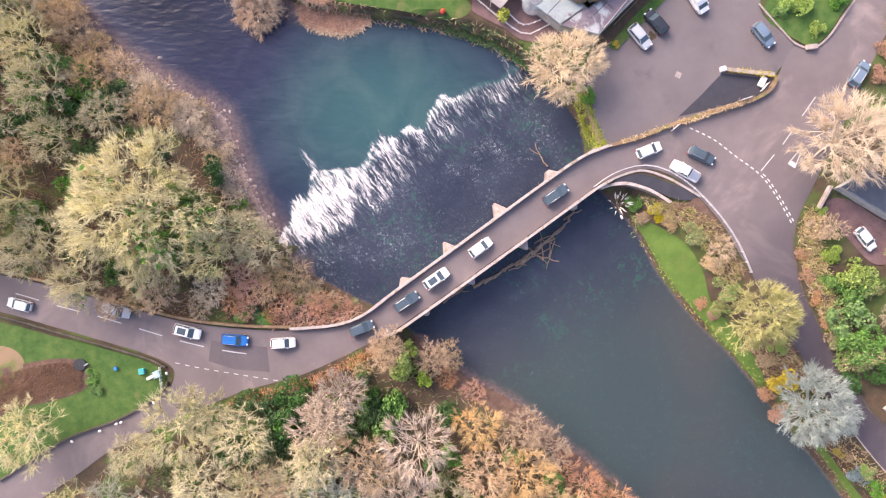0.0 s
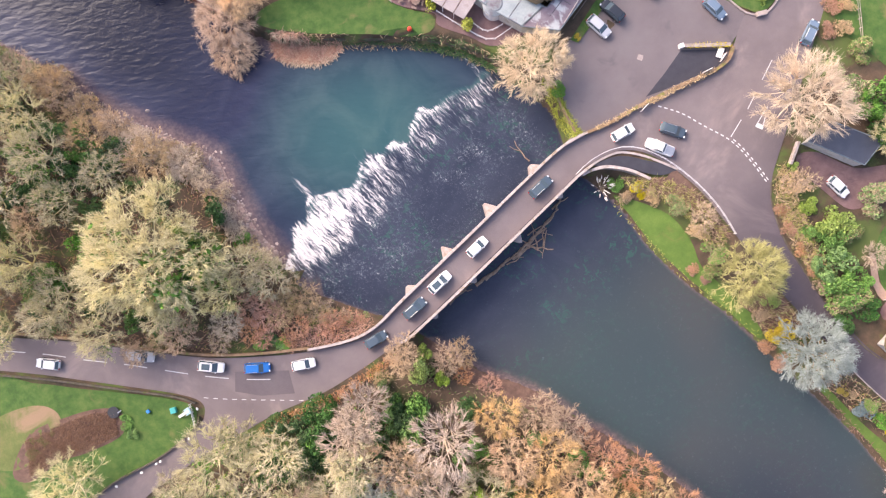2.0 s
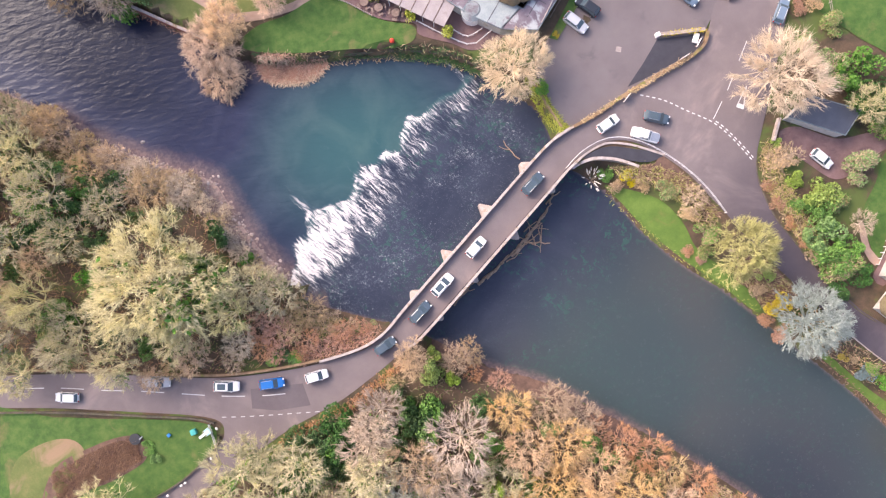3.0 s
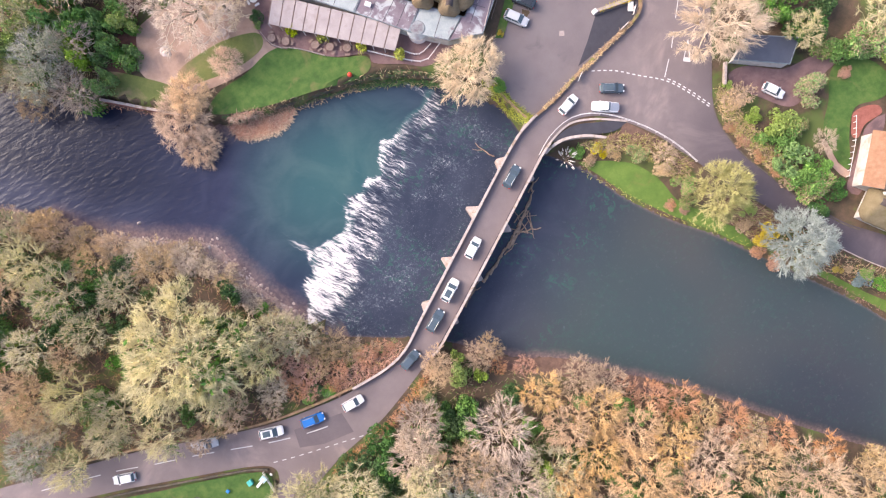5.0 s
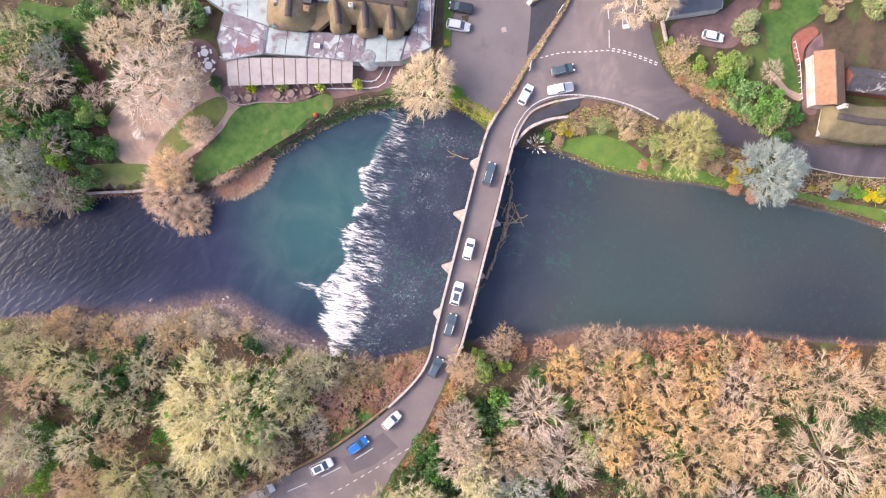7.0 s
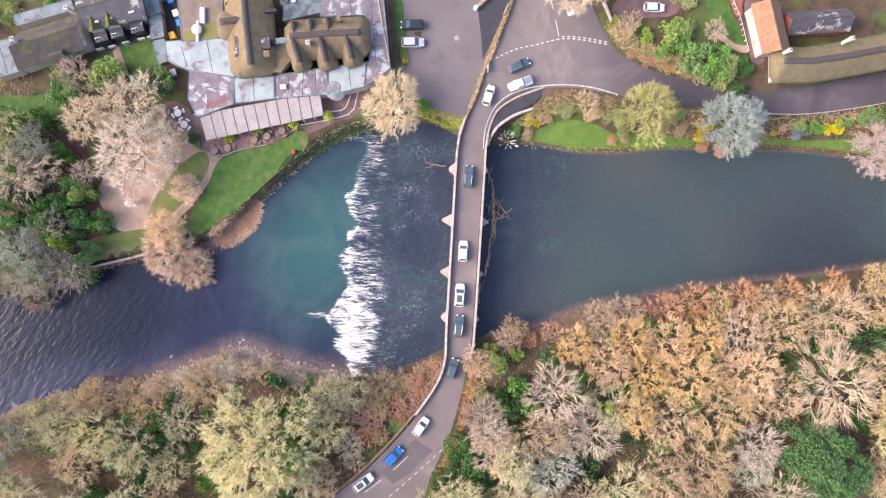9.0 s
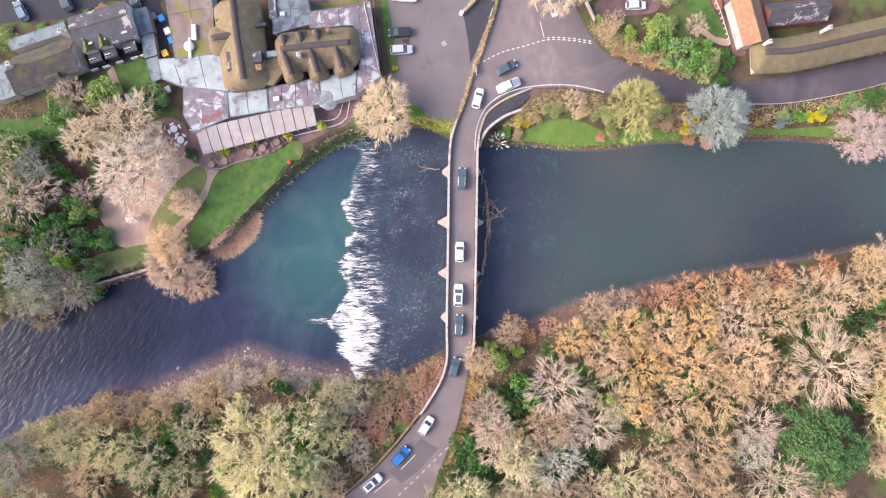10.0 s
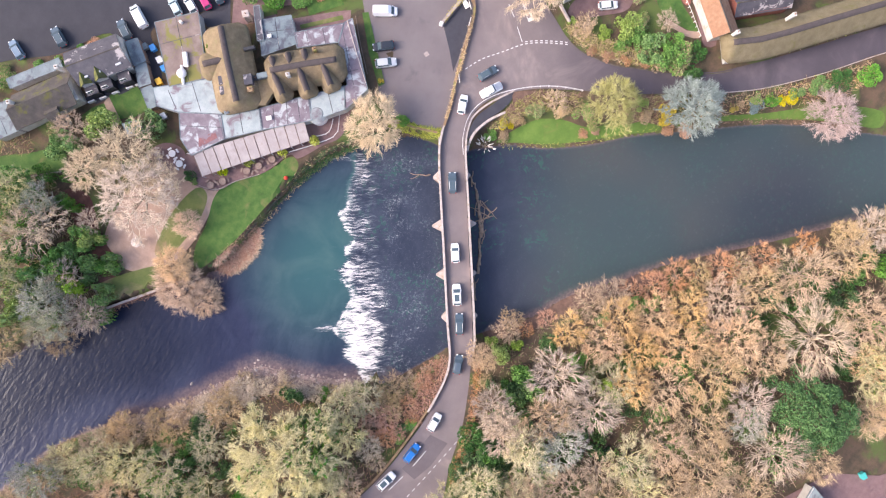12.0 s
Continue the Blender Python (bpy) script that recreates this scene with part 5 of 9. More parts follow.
TAN_A = [(-61.5, 34.1, 4.0, 7), (-55.8, 30.9, 3.4, 6), (-66.5, 39.7, 4.3, 7), (-71.3, 15.8, 3.8, 8), (-50.6, 24.0, 4.8, 5), (-27.6, -3.6, 4.0, 6), (-48.9, -6.4, 4.1, 6), (-56, -9.0, 2.6, 6), (-3.5, -18.2, 3.2, 6), (-30.7, -40.0, 6.2, 9), (15.5, -33.0, 4.3, 7), (11.0, -29.0, 4.5, 8), (-10.9, -16.6, 3.6, 6), (26.2, -52.9, 6.6, 9), (33.4, -57.0, 5.9, 8), (41.0, -63.4, 7.0, 9), (50.0, -69.5, 6.4, 9), (39.5, -79.2, 7.0, 9), (13.3, -58.6, 7.0, 9), (2.1, -62.9, 7.6, 9), (4.2, -52.1, 5.9, 9), (-5.8, -68.0, 7.0, 9), (-12.2, -64.3, 5.9, 9), (-4.6, -78.6, 5.9, 9)]
TAN_B = [(24.5, -93.5, 6.5, 9), (9.0, -87.5, 5.0, 8), (36, -96, 6.5, 9), (-10, -84.5, 6, 9), (-81.5, 48.5, 4.2, 6), (-91, 50.5, 5.0, 7), (-72.0, 43.5, 4.0, 6), (-64.5, 38.0, 4.0, 6), (-60.2, 29.4, 4.4, 6), (-62.4, 70.2, 6.2, 10), (-17.3, 83.0, 4.4, 7), (-66, 80, 6.5, 10), (-72, 84, 6.0, 9), (61, -84, 6.5, 9), (48, -84, 6.5, 9), (50, -94, 7, 9), (22, -66.5, 5.5, 8), (-22, -55, 6, 9), (-14, -74, 7, 9), (60, -74.5, 5.5, 8)]
PINK = [(-15.8, 69.8, 8.4, 10), (-21.8, 61.8, 9.0, 10), (-22.5, 75.0, 6.0, 8), (-16.6, 61.6, 5.2, 7), (-53.1, 26.4, 4.4, 4.5), (-45.4, 23.0, 4.0, 3.5), (-40.4, -6.2, 3.7, 4), (-20.0, -26.5, 4.4, 7)]
CREAM = [(-18.0, -23.2, 4.6, 9), (-5.4, -30.4, 6.6, 11), (-10.9, -36.8, 5.3, 10), (-7.4, -41.4, 6.2, 10), (57.2, -71.6, 5.6, 9), (30.6, -72.3, 8.8, 10), (11.8, -68.9, 5.8, 10), (6.0, -77.9, 6.2, 10), (-21.9, -28.5, 4.6, 9), (-17.7, -50.1, 4.1, 8), (-37.3, 77.8, 6.2, 10), (-49.0, 59.4, 4.4, 7), (-44.8, 67.0, 4.7, 8), (-32.0, 69.5, 3.0, 6)]
ORANGE = [(4.0, -28.2, 4.7, 9), (5.2, -35.1, 5.4, 9), (11.6, -36.2, 5.4, 9), (16.0, -42.0, 6.2, 9), (13.7, -49.4, 6.4, 9), (21.1, -58.7, 6.6, 9), (21.5, -47.3, 5.0, 8), (1.5, -45.5, 5.0, 8), (8.5, -43.0, 4.6, 8)]
RUST = [(-36.0, -4.4, 3.7, 3.5), (-33.0, -6.1, 3.5, 3), (-19.2, -9.4, 2.8, 2.2), (3.2, -24.4, 3.2, 2.5), (-22.9, -8.8, 2.6, 2.5), (-34.8, -9.8, 2.3, 2.5), (-28.5, -8.8, 2.6, 2.5), (26.6, -42.8, 4.6, 4), (22.0, -39.6, 4.2, 4), (33.6, -50.4, 4.6, 4.5), (18.0, -36.6, 3.6, 3.5), (-1.2, -21.8, 2.4, 2), (40.0, -56.6, 4.4, 4), (26.1, -78.0, 4.9, 2), (47.5, -63.2, 4.2, 4), (-30.5, -10.6, 1.8, 1.6), (-47, 57.4, 1.8, 1.6)]
SCRUB = [(-25.2, -6.6, 3.4, 3.5), (-43.8, 24.0, 2.6, 2.2), (-47.6, 25.6, 2.4, 2), (-42.5, -9.2, 2.6, 3), (-52.5, -8.0, 2.6, 3.5), (-30.6, -4.2, 3.2, 4), (-27.4, -24.6, 2.4, 2.6), (-66, 42, 2.6, 3), (-76.5, 47.6, 3, 3.5), (29.5, -46.6, 3.6, 4), (-15.2, -19.9, 2.0, 2.4), (55, -69, 3.5, 4), (-57, 64.6, 3, 3), (-64, 29, 3.0, 4), (36, -53.2, 3.4, 4)]
GREEN = [(-8.5, 71.3, 3.8, 6), (-60.1, 26.0, 2.6, 5), (-55.4, 26.6, 2.4, 4), (-71.7, 27.1, 3.0, 6), (-22.3, -37.4, 2.3, 5), (-35.7, 69.1, 3.2, 5), (-38.6, 62.6, 3.2, 3.5), (-31.5, 77.1, 1.8, 3), (-42.3, 63.9, 2.2, 4), (-34.2, 66.8, 1.8, 3), (65.4, -11.1, 3.6, 4), (65.0, -15.6, 3.0, 4), (81.8, 3.8, 3.0, 4), (-10.5, -46.8, 2.4, 4), (-70, 6.5, 2.4, 5), (16.5, -38.9, 2.2, 4), (-35.5, -10.6, 1.4, 1.2), (-31.5, -11.6, 1.4, 0.8), (22.6, 26.0, 1.4, 1.4)]
DARK = [(-68.5, 21.8, 3.2, 5), (-29.7, -26.3, 3.0, 4), (-26.0, -27.6, 2.4, 4), (-34.6, -25.2, 2.2, 3.5), (11.6, -52.6, 2.8, 4), (41.9, -75.0, 3.4, 5), (-28.6, -31.0, 3.6, 5), (-27.9, -28.5, 3.4, 5), (-58.6, 24.6, 3.0, 5), (34.0, -82.9, 3, 5), (65.4, -21.8, 2.5, 3), (77.8, 9.8, 3.6, 5), (-18, -43, 3, 5), (-2.5, -49.0, 2.8, 5), (-62.5, 22.6, 2.6, 5), (-12.6, 57.8, 1.4, 1.8)]
for key, rows in (("olive", OLIVE_A), ("olive", OLIVE_B), ("olive", OLIVE_C), ("tan", TAN_A), ("tan", TAN_B), ("pink", PINK), ("cream", CREAM), ("orange", ORANGE), ("rust", RUST), ("scrub", SCRUB), ("green", GREEN), ("darkgreen", DARK)):
    low = key in ("rust", "scrub", "green", "darkgreen")
    for k, (x, y, r, h) in enumerate(rows):
        sort = ("olive", "olive", "tan", "olive", "grey")[k % 5] if rows in (OLIVE_B, OLIVE_C) else key
        sort = "star" if sort == "cream" and k % 4 == 3 else sort
        stand(sort, x, y, r * (1.02 if not low else 1.0), h * (0.85 + 0.45 * ((k * 37) % 10) / 10), LBL[sort], "shrub" if low else "tree", "riverside woodland")

WOOD_GREEN = [(-63, 10, 2.6, 6), (-73, 21, 3.2, 6), (-78, 40, 3.4, 6), (-64, 31.5, 2.6, 5), (-52, -5.4, 2.2, 4), (-74, 3.5, 2.6, 5), (-14.5, -26.8, 2.4, 4), (-37.5, -32.2, 2.8, 5), (-30.0, -33.5, 2.6, 5), (-17.5, -31.0, 2.2, 5), (-12.8, -42.6, 2.6, 5), (-2.0, -36.6, 2.2, 5), (-26, -41.5, 2.6, 5), (7.0, -57.6, 2.6, 5), (-47.5, -37, 2.8, 5), (18.5, -53.2, 2.4, 5), (34.6, -66.6, 2.6, 5), (-55.0, 72.0, 3.0, 6), (-40.5, 70.0, 2.6, 6), (-47.5, 71, 2.6, 6)]
EXTRA_WOOD = [
    ("lime", -13.6, 79.9, 3.6, 6, "bright green small evergreen among bare trees"),
    ("orange", 32.3, -85.5, 5.0, 9, LBL["orange"]),
    ("tan", 23.9, -91.9, 4.6, 8, LBL["tan"]),
    ("grey", 7.8, -71.1, 4.6, 7, LBL["grey"]),
    ("star", -48.5, 58.6, 4.0, 8, LBL["star"]),
    ("star", -40.5, 78.0, 6.0, 10, LBL["star"]),
    ("grey", -33.0, 79.5, 4.0, 9, LBL["grey"]),
    ("grey", -52.6, 62.6, 4.6, 9, LBL["grey"]),
    ("grey", -47.6, 66.6, 3.6, 9, LBL["grey"]),
    ("tan", -57.6, 62.2, 4.4, 8, LBL["tan"]),
    ("darkgreen", -56.8, 27.2, 2.6, 6, "dark ivy-covered shrub under bare trees"),
    ("green", -61.7, 26.8, 2.2, 5, "green leafy evergreen shrub under bare trees"),
    ("darkgreen", -65.7, 25.8, 2.4, 5, "dark ivy-covered shrub under bare trees"),
    ("darkgreen", -74.7, 34.0, 2.4, 6, "dark ivy-covered shrub under bare trees"),
    ("green", -80.6, 25.7, 2.6, 7, "green leafy evergreen shrub under bare trees"),
    ("green", -84.1, 21.8, 3.0, 7, "green leafy evergreen shrub under bare trees"),
    ("lime", -89.8, 18.6, 2.4, 5, "bright green small evergreen among bare trees"),
    ("green", -69.1, 19.4, 2.2, 6, "green leafy evergreen shrub under bare trees"),
    ("lime", -77.4, 22.6, 1.6, 7, "bright green small evergreen among bare trees"),
    ("green", -66.8, 31.4, 1.6, 6, "green leafy evergreen shrub under bare trees"),
    ("darkgreen", -63.6, 0.8, 1.8, 4, "dark ivy-covered shrub under bare trees"),
    ("green", -69.8, 4.1, 1.8, 4, "green leafy evergreen shrub under bare trees"),
    ("green", -47.4, -1.6, 1.5, 5, "green leafy evergreen shrub under bare trees"),
    ("lime", -43.6, 9.9, 1.3, 13, "bright green small evergreen among bare trees"),
    ("lime", -74.2, 1.8, 1.4, 5, "bright green small evergreen among bare trees"),
    ("laurel", 9.8, -33.1, 1.5, 8, "green leafy evergreen shrub under bare trees"),
    ("green", -0.2, -33.4, 1.8, 7, "green leafy evergreen shrub under bare trees"),
    ("darkgreen", -1.2, -26.6, 1.8, 5, "dark ivy-covered shrub under bare trees"),
    ("darkgreen", -26.6, -23.8, 3.2, 5, "dark ivy-covered shrub under bare trees"),
    ("green", -28.0, -28.1, 2.4, 5, "green leafy evergreen shrub under bare trees"),
    ("lime", -8.0, -19.2, 2.6, 6, "bright green small evergreen among bare trees"),
    ("lime", -7.3, -16.6, 1.6, 7, "bright green small evergreen among bare trees"),
    ("lime", -4.9, -21.5, 1.6, 5, "bright green small evergreen among bare trees"),
    ("green", -14.9, -20.8, 1.2, 4, "green leafy evergreen shrub under bare trees"),
    ("lime", -21.1, -32.8, 1.2, 7, "bright green small evergreen among bare trees"),
    ("green", -20.8, -36.4, 1.6, 6, "green leafy evergreen shrub under bare trees"),
    ("lime", -1.4, -40.9, 1.6, 9, "bright green small evergreen among bare trees"),
    ("laurel", 19.0, -41.2, 1.6, 5, "green leafy evergreen shrub under bare trees"),
    ("green", -13.6, -23.8, 1.3, 4, "green leafy evergreen shrub under bare trees"),
    ("tan", -10.9, -14.9, 3.4, 6, "leafless tree with dense tan twigs"),
    ("tan", -0.8, -17.6, 3.0, 6, "leafless tree with dense tan twigs"),
    ("olive", -44.6, -28.6, 7.4, 9, "leafless tree with olive lichen-covered twigs"),
    ("olive", -69.6, -29.6, 6.6, 9, "leafless tree with olive lichen-covered twigs"),
    ("olive", -40.1, -26.4, 4.6, 8, "leafless tree with olive lichen-covered twigs"),
    ("olive", -52.3, -33.1, 4.6, 8, "leafless tree with olive lichen-covered twigs"),
    ("scrub", -31.3, -6.3, 3.0, 3, "low tan scrub with olive leaves"),
    ("scrub", -24.7, -7.4, 2.6, 2.4, "low tan scrub with olive leaves"),
    ("rust", -36.8, -8.2, 2.6, 2.6, "low thicket of rusty brown bare stems"),
    ("scrub", -20.8, -8.6, 2.0, 1.8, "low tan scrub with olive leaves"),
    ("green", -20.0, -9.4, 1.2, 1.0, "green leafy evergreen shrub under bare trees"),
    ("mixed", -17.4, -9.0, 1.3, 1.0, "green shrub with tan twigs in the wood"),
    ("green", -32.6, -11.6, 1.4, 0.8, "green leafy evergreen shrub under bare trees"),
    ("darkgreen", -34.0, -9.8, 1.4, 1.2, "dark ivy-covered shrub under bare trees"),
    ("rust", -17.6, -9.6, 1.3, 1.2, "low thicket of rusty brown bare stems"),
    ("grey", -84.3, 3.0, 5.6, 9, LBL["grey"]),
    ("olive", -79.3, -2.8, 5.0, 8, LBL["olive"]),
    ("tan", -81.2, 13.9, 5.0, 9, LBL["tan"]),
    ("olive", -79.4, 6.2, 4.6, 8, LBL["olive"]),
]
for k, (x, y, r, h) in enumerate(WOOD_GREEN):
    stand(("green", "darkgreen", "mixed")[k % 3], x, y, r, h, ("green leafy evergreen shrub under bare trees", "dark ivy-covered shrub under bare trees", "green shrub with tan twigs in the wood")[k % 3], "shrub", "riverside woodland")

for key, x, y, r, h, lb in EXTRA_WOOD:
    stand(key, x, y, r, h, lb, "tree" if key in ("olive", "tan", "grey", "cream", "pink", "star", "orange") else "shrub", "riverside woodland")

# ivy and laurel in the gaps of the wood
crowns = np.array([(x, y, r) for rows in (OLIVE_A, OLIVE_B, TAN_A, TAN_B, CREAM, ORANGE) for x, y, r, h in rows])
grng = np.random.default_rng(19)
for area, count in (([(-85, 50), (-66, 36), (-46, 22), (-38, 10), (-30, -3), (-45, -9), (-75, -2), (-85, 5)], 30), ([(-8, -20), (12, -34), (34, -54), (56, -76), (40, -92), (-8, -82), (-38, -50), (-50, -38), (-30, -27)], 62)):
    done = 0
    while done < count:
        q = grng.uniform(np.min(area, 0), np.max(area, 0))
        gap = (np.hypot(crowns[:, 0] - q[0], crowns[:, 1] - q[1]) / crowns[:, 2]).min()
        if gap < 0.72 or not inside(q[None], area)[0] or np.hypot(q[0] - 17.2, q[1] + 82.2) < 9:
            continue
        dark = done % 3 > 0
        r = grng.uniform(1.4, 2.7)
        stand("ivy" if dark else "laurel", q[0], q[1], r, r * grng.uniform(1.4, 2.2), "dark ivy-covered shrub under bare trees" if dark else "green leafy evergreen shrub under bare trees", "shrub", "riverside woodland")
        done += 1

GARDEN_GREEN = [(-35.2, 67.2, 2.6, 5), (-37.4, 60.9, 2.5, 4), (-31.1, 74.8, 1.6, 4), (-33.8, 85.4, 4.2, 8), (-44.0, 77.4, 3.4, 7), (-45.8, 65.1, 3.2, 7), (-43.8, 58.8, 2.4, 5), (-42.8, 69.2, 3.4, 7), (-46.0, 71.9, 3.4, 8), (-48.3, 57.3, 2.0, 5), (-56.3, 70.7, 3.6, 8), (-21.7, 83.0, 3.2, 5), (-28.4, 83.5, 2.0, 4), (-38.6, 81.4, 3.0, 7), (-39.6, 64.8, 2.2, 5), (-50.2, 74.2, 3.8, 8), (-26.2, 78.6, 1.6, 4)]
for k, (x, y, r, h) in enumerate(GARDEN_GREEN):
    stand(("lime", "green", "green", "green", "laurel")[k % 5], x, y, r, h * 1.25, "tall green evergreen beside the inn garden", "shrub", "evergreens beside the inn garden")

# single trees
stand("willow", -33.6, 47.0, 6.0, 8, "drooping willow with golden orange twigs over the river", "tree")
stand("willow", -33.6, 41.6, 4.8, 7, "drooping willow with golden orange twigs over the river", "tree")
stand("willow", -29.8, 49.6, 4.0, 6.5, "drooping willow with golden orange twigs over the river", "tree")
stand("willow", -21.4, 52.2, 3.4, 4, "small golden ornamental tree beside the path", "tree")
stand("broad", -50.0, 7.1, 15.2, 16, "very broad leafless tree with olive lichen-covered twigs", "tree")
stand("dense", 18.2, 30.2, 6.8, 8.5, "round dense leafless tree overhanging the weir", "tree")
stand("gold", 49.4, -10.3, 6.4, 11, "broad golden olive tree beside the road bend", "tree")
stand("silver", 58.8, -25.0, 6.6, 12, "silvery grey conifer at the river's edge", "tree")
stand("yellow", 55.6, -21.7, 2.1, 3.4, "round bright yellow clipped shrub", "shrub")
stand("blush", 75.4, -52.7, 6.7, 7, "leafless pinkish ornamental tree beside the water", "tree")
stand("blue", 68.2, -37.4, 2.1, 2.2, "small blue-grey conifer shrub", "shrub")
stand("yellow", 65.6, -33.8, 1.2, 1.2, "small yellow garden shrub", "shrub")
stand("yellow", 73.6, -42.5, 1.9, 1.8, "rounded golden yellow shrub", "shrub")
stand("pine", 16.9, -80.6, 10.2, 12, "large dense green pine above the woodland", "tree")
stand("dense_tan", 61.2, 17.4, 8.6, 13.0, "large pale leafless tree over the lane", "tree")
